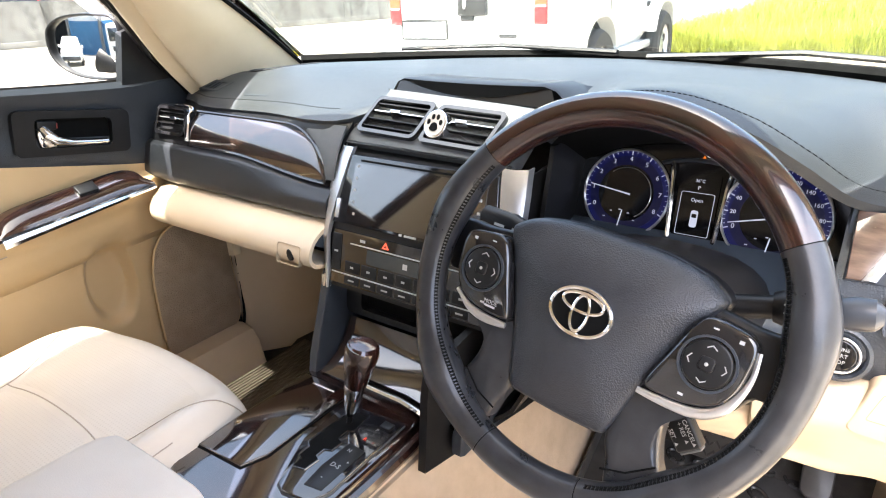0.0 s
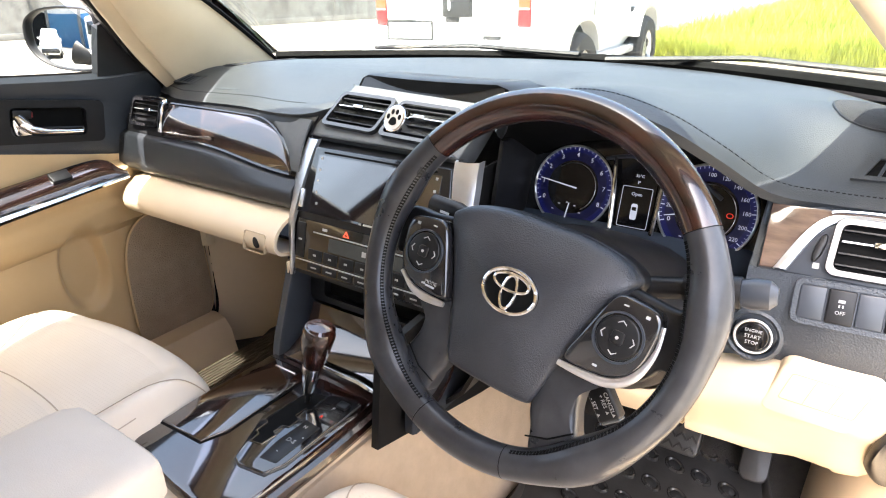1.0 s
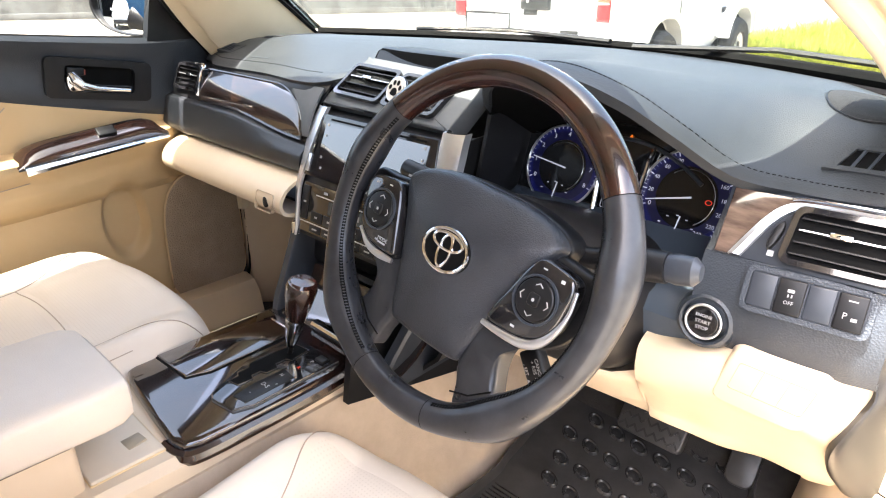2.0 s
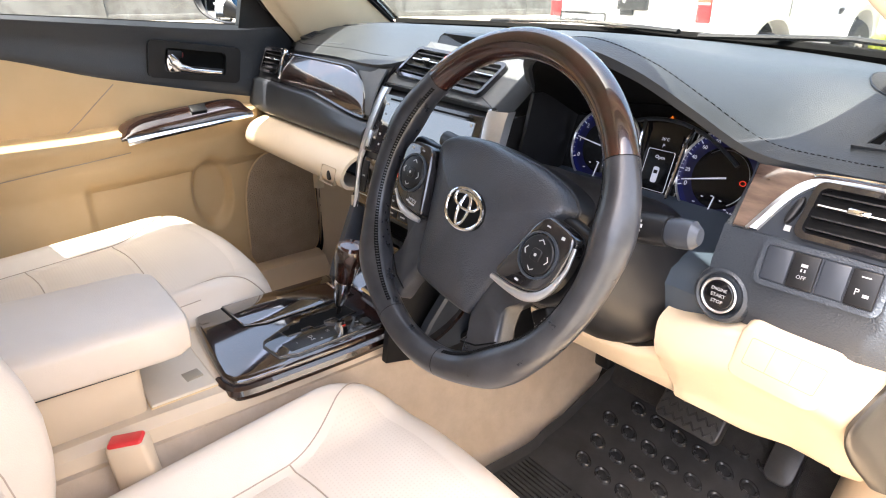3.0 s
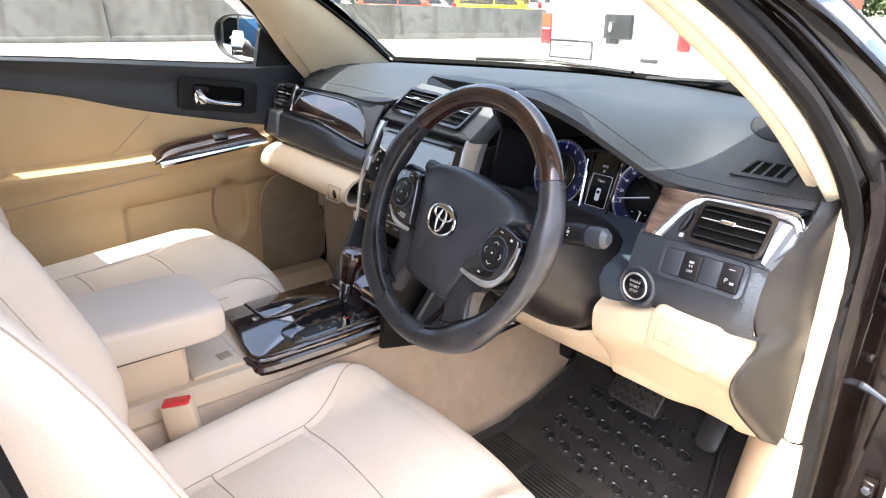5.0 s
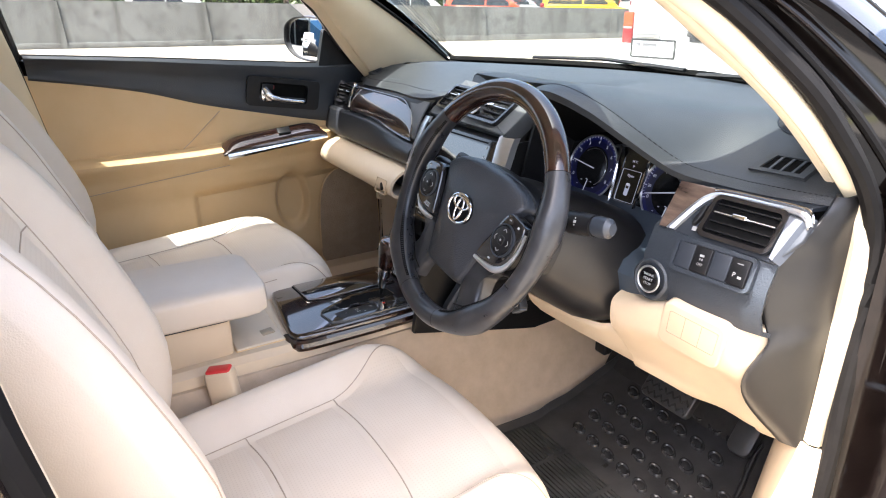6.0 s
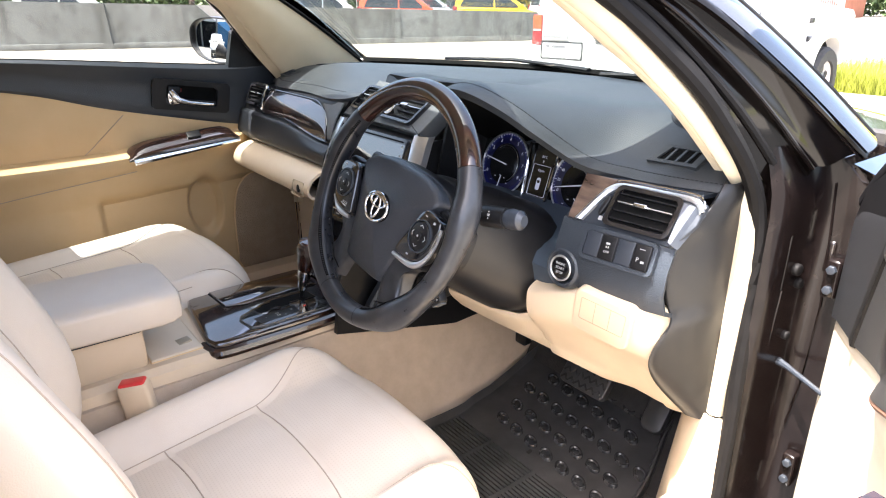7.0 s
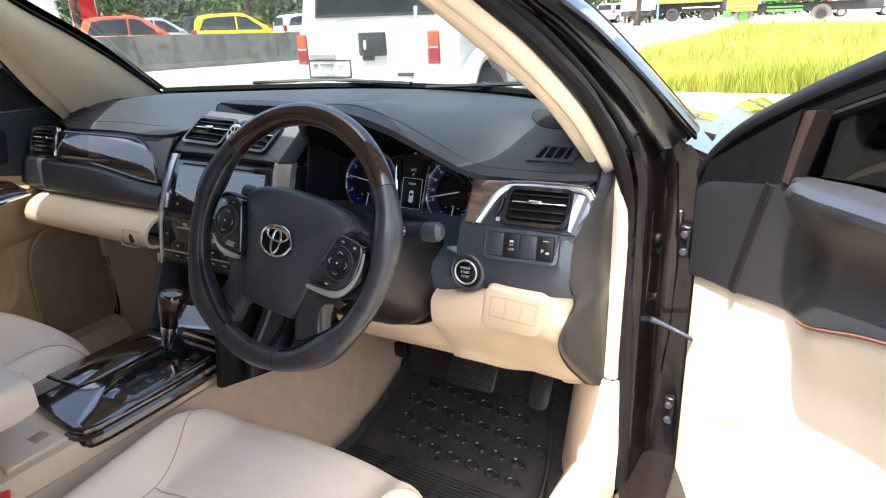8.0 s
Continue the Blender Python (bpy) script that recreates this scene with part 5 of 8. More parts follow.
grip = lambda a: 0.0036 * math.exp(-((abs(a) - 76) / 10) ** 2) + 0.0052 * math.exp(-((abs(a) - 136) / 12) ** 2) - 0.0008 * math.exp(-((abs(a) - 105) / 14) ** 2)
part("wood_rim", rim_arc(-54.3, 54.3, 60), WOOD, wheel, "glossy dark burl wood upper rim", local=True)
for s in (-1, 1):
    part("leather_grip", rim_arc(s * 54.6, s * 162.6, 60, bump=grip), RIML, wheel, "worn black leather grip", local=True)
    for a in (54.45, 162.8):
        part("rim_seam", rim_arc(s * (a - 0.25), s * (a + 0.25), 3, 0.0159), GAP, wheel, local=True)
    bm = bmesh.new()
    for a in np.arange(57, 160, 1.25):
        t = radians(s * a)
        e = Vector((math.sin(t), math.cos(t), 0))
        tt = Vector((math.cos(t), -math.sin(t), 0))
        r = 0.0165 + grip(a)
        for sg in (-1, 1):
            q0, q1 = radians(180 - 30), radians(180 - 44)
            p0 = e * (RW + r * math.cos(q0)) + Vector((0, 0, RZ + r * 1.03 * math.sin(q0))) + tt * (0.001 * sg)
            p1 = e * (RW + r * math.cos(q1)) + Vector((0, 0, RZ + r * 1.03 * math.sin(q1))) - tt * (0.001 * sg)
            tube([p0, p1], 0.0008, 4, bm=bm)
    part("rim_stitching", bm, GAP, wheel, "dark cross stitching", local=True, smooth=0)
part("leather_base", rim_arc(163, 197, 22), RIML, wheel, "black leather lower rim", local=True)
# hub pad
half = [(0.0, 0.063), (0.04, 0.063), (0.08, 0.056), (0.101, 0.044), (0.103, 0.035), (0.093, 0.016), (0.081, -0.012), (0.067, -0.052), (0.057, -0.088), (0.051, -0.104), (0.044, -0.109), (0.022, -0.1105), (0.0, -0.111)]
outline = half + [(-x, y) for x, y in reversed(half[1:-1])]
sm = [(p.x, p.y) for p in spline([(x, y, 0) for x, y in outline], 72, closed=True)]
pad_bm = prism(sm, -0.03, 0.020, None, 0.010, dome=0.012)
for v in pad_bm.verts:
    if v.co.z > 0:
        v.co.z -= 0.011 * max(0, (v.co.y - 0.018) / 0.045) ** 1.6 + 0.003 * max(0, (abs(v.co.x) - 0.045) / 0.055) ** 1.5 * max(0, min(1, (v.co.y + 0.05) / 0.05))
for v in pad_bm.verts:
    v.co.z -= 0.012
pad = part("airbag_pad", pad_bm, PADP, wheel, "black grained airbag cover", local=True)
part("hub_back", prism([(x * 1.02, y * 1.02) for x, y in sm], -0.055, -0.020, None, 0.004), BLACKP, wheel, local=True)
# emblem of plain rings
EY = -0.010
badge = part("emblem_disc", prism(ellipse(0.0305, 0.0225, 40), 0.004, 0.0213, Matrix.Translation((0, EY, 0)), 0.002), GAP, pad, "dark oval emblem base", local=True)
oval = lambda cx, cy, a, b, r, z=0.0223: tube([(cx + a * math.cos(t), cy + b * math.sin(t), z) for t in np.linspace(0, 2 * math.pi, 41)[:-1]], r, 8, closed=True)
bmr = oval(0, EY, 0.029, 0.021, 0.0021)
part("emblem_ring", bmr, CHROME, badge, "chrome oval emblem", local=True)
part("emblem_ring", oval(0, EY + 0.0085, 0.0195, 0.0082, 0.0018), CHROME, badge, local=True)
part("emblem_ring", oval(0, EY - 0.001, 0.0078, 0.0165, 0.0018), CHROME, badge, local=True)
# side spokes with button pods
for s in (-1, 1):
    sp = [(0.062, 0.034), (0.10, 0.034), (0.135, 0.030), (0.168, 0.026), (0.170, -0.022), (0.150, -0.026), (0.138, -0.042), (0.118, -0.056), (0.085, -0.062), (0.050, -0.058)]
    spm = [(p.x, p.y) for p in spline([(s * x, y, 0) for x, y in sp], 40, closed=True)]
    part("side_spoke", prism(spm, -0.028, -0.011, None, 0.006), BLACKP, wheel, "black side spoke", local=True)
    sh = [(0.100, 0.027), (0.118, 0.027), (0.136, 0.023), (0.142, 0.014), (0.142, -0.004), (0.139, -0.022), (0.129, -0.038), (0.112, -0.046), (0.090, -0.049), (0.072, -0.048), (0.070, -0.040), (0.080, -0.012), (0.090, 0.014)]
    tr = [(p.x, p.y) for p in spline([(s * x, y, 0) for x, y in sh], 48, closed=True)]
    part("spoke_under", prism([(x, y - (0.003 if y < 0 else 0)) for x, y in tr], -0.01, 0.005, None, 0.003), BLACKP, wheel, local=True)
    strip = [(0.066, -0.0535), (0.090, -0.0535), (0.112, -0.0515), (0.128, -0.044), (0.1385, -0.030), (0.1445, -0.008), (0.143, 0.014)] if s > 0 else [(-0.070, -0.0535), (-0.095, -0.0545), (-0.115, -0.0505), (-0.1335, -0.0385)]
    part("spoke_trim", tube(spline([(x, y, 0.0065) for x, y in strip], 34), [0.0022 + 0.0026 * math.sin(math.pi * min(1, (k + 2) / 30)) for k in range(34)], 10, flat=0.8), SILVER, wheel, "satin silver spoke trim", local=True)
    pod = part("button_pod", prism(tr, -0.008, 0.010, None, 0.004), PIANO, wheel, "black button pod", local=True)
    c = Vector((s * 0.111, -0.009, 0))
    pm = Matrix.Translation(c)
    part("pad_ring", frame_ring(ellipse(0.0235, 0.0235, 36), ellipse(0.0215, 0.0215, 36), 0.005, 0.0125, pm), GREYP, pod, local=True)
    part("direction_pad", prism(ellipse(0.020, 0.020, 32), 0.008, 0.013, pm, 0.002), BLACKP, pod, "round direction pad", local=True)
    part("centre_button", prism(rounded(0.012, 0.012, 0.003), 0.011, 0.0145, pm, 0.001), BLACKP, pod, local=True)
    bm = bmesh.new()
    prism(ellipse(0.0016, 0.0016, 10), 0.0140, 0.0149, pm, bm=bm)
    for a in (0, 90, 180, 270):
        rm = pm @ Matrix.Rotation(radians(a), 4, "Z") @ Matrix.Translation((0, 0.0145, 0))
        for g in (-1, 1):
            prism([(0, 0.0018), (g * 0.004, -0.001), (g * 0.004, -0.002), (0, 0.0006)], 0.0125, 0.0134, rm, bm=bm)
    for x, y, w, h in ((s * 0.108, 0.0200, 0.0045, 0.0014), (s * 0.129, 0.017, 0.0038, 0.0030), (s * 0.100, -0.0405, 0.0045, 0.0020)):
        prism([(x - w / 2, y - h / 2), (x + w / 2, y - h / 2), (x + w / 2, y + h / 2), (x - w / 2, y + h / 2)], 0.009, 0.0106, bm=bm)
    part("pod_marks", bm, ICON, pod, "white button marks", local=True, smooth=0)
    # lower spokes
    ls = [(0.050, -0.100), (0.058, -0.128), (0.066, -0.152), (0.086, -0.142), (0.108, -0.126), (0.101, -0.108), (0.095, -0.088), (0.096, -0.068), (0.112, -0.050), (0.066, -0.048)]
    lsm = [(p.x, p.y) for p in spline([(s * x, y, 0) for x, y in ls], 50, closed=True)]
    part("lower_spoke", prism(lsm, -0.022, 0.002, None, 0.008), RIML, wheel, "black leather lower spoke", local=True)
    part("spoke_seam", tube([(s * 0.058, -0.136, 0.0022), (s * 0.08, -0.128, 0.003), (s * 0.101, -0.111, 0.002)], 0.0009, 5), GAP, wheel, local=True)
lettering("MODE", WM @ Matrix.Translation((-0.091, -0.0375, 0.0161)), 0.0055, ICON, wheel, "mode_mark")
part("mode_underline", box(-0.097, -0.085, -0.0425, -0.0405, 0.0145, 0.0160), ICON, wheel, local=True)
# the pods stand proud of the spokes
for o in wheel.children_recursive:
    if o.name.split(".")[0] in ("spoke_under", "spoke_trim", "button_pod", "pad_ring", "direction_pad", "centre_button", "pod_marks"):
        for v in o.data.vertices:
            v.co.z += 0.0055
# small mark on the pad
part("pad_mark", prism(ellipse(0.0014, 0.0014, 8), 0.010, 0.0194, Matrix.Translation((-0.030, -0.012, 0))), ICON, pad, local=True)


# ---- centre console ----
console = thing("centre_console", "cream centre console with glossy dark wood top and armrest", "centre console", at=(-0.05, -0.2, 0.35))
rows = []
for y in np.linspace(-0.62, 0.10, 20):
    zt = curve1([-0.62, -0.30, -0.19, -0.05, 0.10], [0.575, 0.578, 0.578, 0.572, 0.575])(y)
    xr = curve1([-0.62, -0.30, -0.19, 0.10], [0.060, 0.062, 0.066, 0.064])(y)
    xl = -0.180
    rows.append([Vector(p) for p in ((xl - 0.03, y, 0.34), (xl - 0.02, y, 0.48), (xl - 0.006, y, zt - 0.02), (xl + 0.008, y, zt), (xr - 0.012, y, zt), (xr, y, zt - 0.010), (xr + 0.010, y, zt - 0.05), (xr + 0.022, y, 0.48), (xr + 0.035, y, 0.34))])
part("console_body", shell(rows, 0.004), HARD, console, "cream console side panels")
# wood top: raised glossy slab with a rounded rear corner
top = [(-0.165, 0.105), (0.058, 0.098), (0.066, 0.04), (0.067, -0.08), (0.064, -0.168), (0.056, -0.186), (0.035, -0.192), (-0.04, -0.186), (-0.13, -0.176), (-0.158, -0.168), (-0.168, -0.15), (-0.172, -0.05)]
slab = part("wood_top", prism(top, 0.560, 0.592, None, 0.008), WOODC, console, "glossy dark wood console top")
part("wood_side_band", tube(spline([(0.064, 0.096, 0.572), (0.0695, 0.0, 0.572), (0.069, -0.10, 0.572), (0.066, -0.172, 0.572), (0.052, -0.19, 0.572), (0.02, -0.1955, 0.572)], 30), 0.0095, 8, flat=1.1), WOOD, console, "burl wood side band")
# lid over the cup holders
part("lid_gap", prism([(-0.162, -0.124), (-0.074, -0.120), (-0.060, -0.085), (-0.062, 0.078), (-0.162, 0.078)], 0.585, 0.5929, None), GAP, console)
part("cup_lid", prism([(-0.1595, -0.1215), (-0.0755, -0.1175), (-0.0625, -0.084), (-0.0645, 0.0755), (-0.1595, 0.0755)], 0.588, 0.5955, None, 0.0025), WOODC, console, "glossy wood cup holder lid")
part("lid_chrome", box(-0.13, -0.085, 0.060, 0.064, 0.594, 0.5965, 0.0008), CHROME, console)
# selector gate
gate = [(-0.048, 0.052), (0.052, 0.060), (0.056, -0.085), (0.046, -0.112), (0.004, -0.118), (-0.010, -0.112), (-0.046, -0.035)]
part("gate_rim", prism([(x * 1.015, y * 1.008) for x, y in gate], 0.585, 0.5945, None, 0.001), HOUSING, console, "thin grey gate edging")
gp = part("gate_plate", prism(gate, 0.588, 0.5968, None, 0.002), PIANO, console, "glossy black selector plate")
slot = [(-0.030, 0.040), (0.000, 0.044), (0.004, 0.010), (-0.004, 0.006), (-0.004, -0.012), (0.006, -0.016), (0.006, -0.034), (-0.004, -0.038), (-0.004, -0.052), (0.004, -0.056), (0.002, -0.078), (-0.016, -0.082), (-0.018, -0.066), (-0.026, -0.062), (-0.026, -0.044), (-0.034, -0.038), (-0.034, 0.0)]
part("gate_slot", prism(slot, 0.590, 0.5972, None), GAP, gp, "stepped black gate slot")
part("gate_slot_rim", tube([(x, y, 0.597) for x, y in slot], 0.0014, 6, closed=True), PIANO, gp)
gl = part("gear_legend", prism([(0.016, -0.010), (0.044, -0.012), (0.046, -0.092), (0.020, -0.096), (0.014, -0.060)], 0.595, 0.5978, None, 0.001), BLACKP, gp, "gear position legend")
for txt, x, y, sz in (("P", 0.030, 0.028, 0.008), ("R", 0.028, 0.006, 0.008), ("N", 0.026, -0.022, 0.008), ("D-S", 0.030, -0.052, 0.010), ("-", 0.030, -0.075, 0.010), ("+", 0.040, -0.040, 0.007)):
    lettering(txt, pose(x, y, 0.5980), sz, REDL if txt == "R" else ICON, gp)
part("lock_button", box(0.028, 0.046, 0.034, 0.048, 0.595, 0.601, 0.002), BLACKP, gp)
# sloping panel in front of the selector
rows = [[Vector((x, 0.092, 0.594)), Vector((x, 0.106, 0.598)), Vector((x, 0.128, 0.608)), Vector((x, 0.147, 0.622)), Vector((x, 0.160, 0.638)), Vector((x, 0.169, 0.658))] for x in np.linspace(-0.146, 0.146, 9)]
part("front_panel", shell(rows, 0.006), WOODC, console, "glossy wood front panel")
part("front_chrome", tube([(-0.06, 0.100, 0.600), (0.02, 0.098, 0.601), (0.068, 0.092, 0.598)], 0.0095, 8, flat=0.5), CHROME, console, "chrome bar")
# armrest box and lid, coin tray lid
part("armrest_box", box(-0.14, 0.034, -0.62, -0.292, 0.56, 0.652, 0.010), HARD, console, "cream armrest box")
rows = []
for f, ins in ((0, 0.05), (0.015, 0.018), (0.05, 0.004), (0.1, 0), (0.35, 0), (0.7, 0), (1.0, 0.01)):
    y = lerp(-0.222, -0.64, f)
    row = []
    for q in np.linspace(0, 2 * math.pi, 33)[:-1]:
        c, s_ = math.cos(q), math.sin(q)
        row.append(Vector((-0.046 + (0.097 - ins * 0.5) * math.copysign(abs(c) ** 0.16, c), y, 0.674 + (0.028 - ins * 0.30 + (0.006 * (1 - abs(c)) if s_ > 0 else 0)) * math.copysign(abs(s_) ** 0.28, s_) + 0.008 * f)))
    rows.append(row)
arm = part("armrest_lid", grid(rows, False, True, True), LEATHER, console, "cream leather armrest lid")
part("armrest_stitch", tube([(0.0445, -0.60, 0.697), (0.0465, -0.35, 0.692), (0.046, -0.25, 0.690), (0.036, -0.229, 0.689), (-0.046, -0.225, 0.690), (-0.12, -0.23, 0.689)], 0.0010, 5), SEAML, arm)
part("armrest_split", tube([(0.040, -0.60, 0.651), (0.040, -0.30, 0.648), (0.030, -0.287, 0.648)], 0.0022, 5), SEAMD, console)
part("tray_gap", box(-0.1315, 0.0355, -0.290, -0.1985, 0.572, 0.5800, 0.001), VINYL, console)
tray = part("tray_lid", box(-0.130, 0.034, -0.289, -0.200, 0.573, 0.5835, 0.003), mat("tan_lid", (0.58, 0.48, 0.36), 0.4, color2=(0.62, 0.52, 0.39), scale=20), console, "tan tray lid")
part("tray_notch", prism([(-0.012, -0.014), (0.014, -0.012), (0.010, 0.012), (-0.010, 0.010)], -0.002, 0.003, pose(-0.005, -0.222, 0.5825, 8, 0, 0), 0.002), mat("tan_notch", (0.33, 0.27, 0.19), 0.45, color2=(0.36, 0.3, 0.21), scale=30), tray)

# gear lever
lever = thing("gear_lever", "wood and chrome gear lever with a leather gaiterless stem", "gear lever", at=(-0.012, 0.018, 0.595))
part("stem", tube([(-0.016, 0.020, 0.592), (-0.012, 0.022, 0.612), (-0.008, 0.024, 0.628)], [0.004, 0.004, 0.006], 12), BLACKP, lever)
part("collar", tube([(-0.012, 0.0215, 0.612), (-0.009, 0.023, 0.625), (-0.003, 0.027, 0.655), (-0.0015, 0.028, 0.660)], [0.007, 0.010, 0.0145, 0.0145], 18), CHROME, lever, "chrome tapered collar")
part("knob", tube([(-0.0015, 0.028, 0.660), (0.001, 0.030, 0.672), (0.006, 0.033, 0.695), (0.010, 0.036, 0.712), (0.012, 0.037, 0.720), (0.013, 0.0375, 0.724)], [0.0145, 0.0175, 0.0215, 0.0235, 0.021, 0.010], 20), WOOD, lever, "dark wood and leather knob")
part("knob_cap", tube([(0.0120, 0.037, 0.719), (0.0128, 0.0374, 0.7235), (0.0132, 0.0377, 0.726)], [0.0215, 0.018, 0.006], 18), mat("red_wood_cap", (0.02, 0.006, 0.004), 0.2, color2=(0.07, 0.02, 0.013), scale=60, coat=1.0), lever, "reddish wood cap")


# ---- seats ----
def seat(cx, y0, z0, label, half=0.235, dip=0.24, lift=0.0, back_dy=0.0, side=0.058):
    th = thing("bucket_seat", label, "car seat", at=(cx, y0 - 0.25, 0.31), group="front seats")

    def top(u, d):
        """The cushion's top: u across (-1..1), d metres behind its front edge."""
        front = math.sqrt(max(0, 1 - (1 - min(1, d / 0.06)) ** 2))
        edge = 0.045 * (1 - math.cos(min(1, max(0, (abs(u) - 0.84) / 0.16)) * math.pi / 2))
        bol = side * smooth01((abs(u) - 0.58) / 0.28) * smooth01((d + 0.02) / 0.14)
        z = z0 - dip * max(0, d - 0.05) * 0.5 + bol - edge + 0.010 * (1 - u * u)
        return z - 0.075 * (1 - front)

    def place(u, d, up=0.0):
        w = half * (1 - 0.06 * (1 - smooth01(d / 0.12)) * abs(u) ** 2)
        arc = 0.040 * abs(u) ** 3
        return Vector((cx + u * w, y0 - arc - d, top(u, d) + up))

    half_u = [1, 0.993, 0.985, 0.965, 0.94, 0.91, 0.88, 0.84, 0.80, 0.76, 0.72, 0.68, 0.64, 0.60, 0.56, 0.5, 0.42, 0.34, 0.25, 0.12]
    us = [-u for u in half_u] + [0] + half_u[::-1]
    ds = [0, 0.002, 0.006, 0.012, 0.02, 0.03, 0.042, 0.055, 0.07, 0.085, 0.10, 0.12, 0.14, 0.16, 0.18, 0.2, 0.22, 0.25, 0.28, 0.32, 0.36, 0.42, 0.50]
    rows = []
    for d in ds:
        r = [place(u, d) for u in us]
        low = 0.40 if d > 0.02 else 0.44
        r = [Vector((r[0].x + 0.03, r[0].y, low - 0.04)), Vector((r[0].x - 0.006, r[0].y, lerp(low, r[0].z, 0.3))), Vector((r[0].x - 0.008, r[0].y, lerp(low, r[0].z, 0.75)))] + r + [Vector((r[-1].x + 0.008, r[-1].y, lerp(low, r[-1].z, 0.75))), Vector((r[-1].x + 0.006, r[-1].y, lerp(low, r[-1].z, 0.3))), Vector((r[-1].x - 0.03, r[-1].y, low - 0.04))]
        rows.append(r)
    cush = part("cushion", grid(rows, False, True, True), LEATHER, th, "cream leather seat cushion", smooth=60)
    for s in (-1, 1):
        part("cushion_seam", tube([place(s * (0.64 + 0.27 * (1 - smooth01(d / 0.22))), d, 0.0004) for d in np.linspace(0.012, 0.49, 60)], 0.0010, 5), SEAML, cush)
        part("edge_stitch", tube([place(s * 0.93, d, 0.0) for d in np.linspace(0.13, 0.49, 22)], 0.0010, 5), SEAML, cush)
    for d0, d1 in ((0.062, 0.196), (0.216, 0.350), (0.372, 0.49)):
        rows = []
        for d in np.linspace(d0, d1, 14):
            lim = 0.60 + 0.25 * (1 - smooth01(d / 0.22))
            e = min(1, (d - d0) / 0.02, (d1 - d) / 0.02)
            rows.append([place(lim * k, d + 0.012 * (lim * k) ** 2, 0.0032 * math.sqrt(max(0, min(e, (1 - abs(k)) / 0.12, 1)))) for k in np.linspace(-1, 1, 27)])
        part("seat_insert", grid(rows), PERF, cush, "cream perforated leather insert", smooth=60)
    for d in (0.205, 0.36):
        part("cross_seam", tube([place(u, d + 0.012 * u * u, 0.0004) for u in np.linspace(-0.64, 0.64, 30)], 0.0011, 5), SEAML, cush)
    part("seat_base", box(cx - half * 0.85, cx + half * 0.85, y0 - 0.48, y0 - 0.06, 0.31, 0.42, 0.02), BLACKP, th)
    # backrest
    path = spline([(-0.475 + back_dy, 0.44 + lift, 0), (-0.448 + back_dy, 0.56 + lift, 0), (-0.462 + back_dy, 0.70 + lift, 0), (-0.520 + back_dy, 0.86 + lift, 0), (-0.578 + back_dy, 0.99 + lift, 0), (-0.605 + back_dy, 1.045 + lift, 0), (-0.625 + back_dy, 1.06 + lift, 0)], 24)

    def back(u, k, out=0.0):
        f = k / 23
        c = path[k]
        w = half * lerp(1.0, 0.86, smooth01(f)) * (1 - 0.10 * smooth01((f - 0.8) / 0.2))
        bol = 0.052 * smooth01((abs(u) - 0.5) / 0.28) * (1 - smooth01((f - 0.5) / 0.5)) * smooth01(f / 0.35)
        rnd = 0.035 * max(0, (abs(u) - 0.86) / 0.14) ** 2
        return Vector((cx + u * w, c.x + bol - rnd + out, c.y + 0.25 * bol))

    rows = []
    for k in range(24):
        r = [back(u, k) for u in us]
        th_ = 0.13 - 0.07 * smooth01((k - 14) / 9)
        r += [Vector((r[-1].x, r[-1].y - th_ * 0.6, r[-1].z)), Vector((r[-1].x - 0.03, r[-1].y - th_, r[-1].z)), Vector((r[0].x + 0.03, r[0].y - th_, r[0].z)), Vector((r[0].x, r[0].y - th_ * 0.6, r[0].z))]
        rows.append(r)
    bk = part("backrest", grid(rows, False, True, True), LEATHER, th, "cream leather backrest", smooth=60)
    for s in (-1, 1):
        part("backrest_seam", tube([back(s * 0.56, k, 0.0002) for k in range(2, 23)], 0.0010, 5), SEAML, bk)
        part("backrest_stitch", tube([back(s * 0.90, k, 0.0) for k in range(2, 23)], 0.0011, 5), SEAML, bk)
    for k0, k1 in ((2, 6), (6, 13), (13, 21)):
        rows = []
        for k in range(k0, k1 + 1):
            e = min(1, (k - k0) / 1.0, (k1 - k) / 1.0)
            rows.append([back(0.53 * q, k, 0.0045 * math.sqrt(max(0, min(e, (1 - abs(q)) / 0.12, 1))) - 0.0005) for q in np.linspace(-1, 1, 23)])
        part("backrest_insert", grid(rows), PERFB, bk, "cream perforated leather insert", smooth=60)
    for k in (6, 13):
        part("cross_seam", tube([back(u, k, 0.0002) for u in np.linspace(-0.56, 0.56, 14)], 0.0010, 5), SEAML, bk)
    return th


seat(0.335, 0.054, 0.524, "cream leather driver's seat, lowered, with stitched side bolsters", half=0.246)
seat(-0.385, 0.012, 0.606, "cream leather passenger seat, partly sunlit, beside the console", half=0.232, dip=0.16, lift=0.04, back_dy=-0.05, side=0.028)

# seat belt buckle
bk = thing("seat_belt_buckle", "cream seat belt buckle with a red release button", "seat belt buckle", at=(0.098, -0.325, 0.45))
m = pose(0.092, -0.328, 0.535, 0, -6, 62)
part("housing", box(-0.024, 0.024, -0.014, 0.014, -0.05, 0.052, 0.006, m), HARD, bk, "cream buckle housing")
part("release_button", box(-0.0205, 0.0205, -0.0115, 0.0115, 0.036, 0.0555, 0.004, m), REDP, bk, "red release button")
part("strap", box(-0.016, 0.016, -0.004, 0.004, -0.13, -0.055, 0.002, m), GAP, bk)

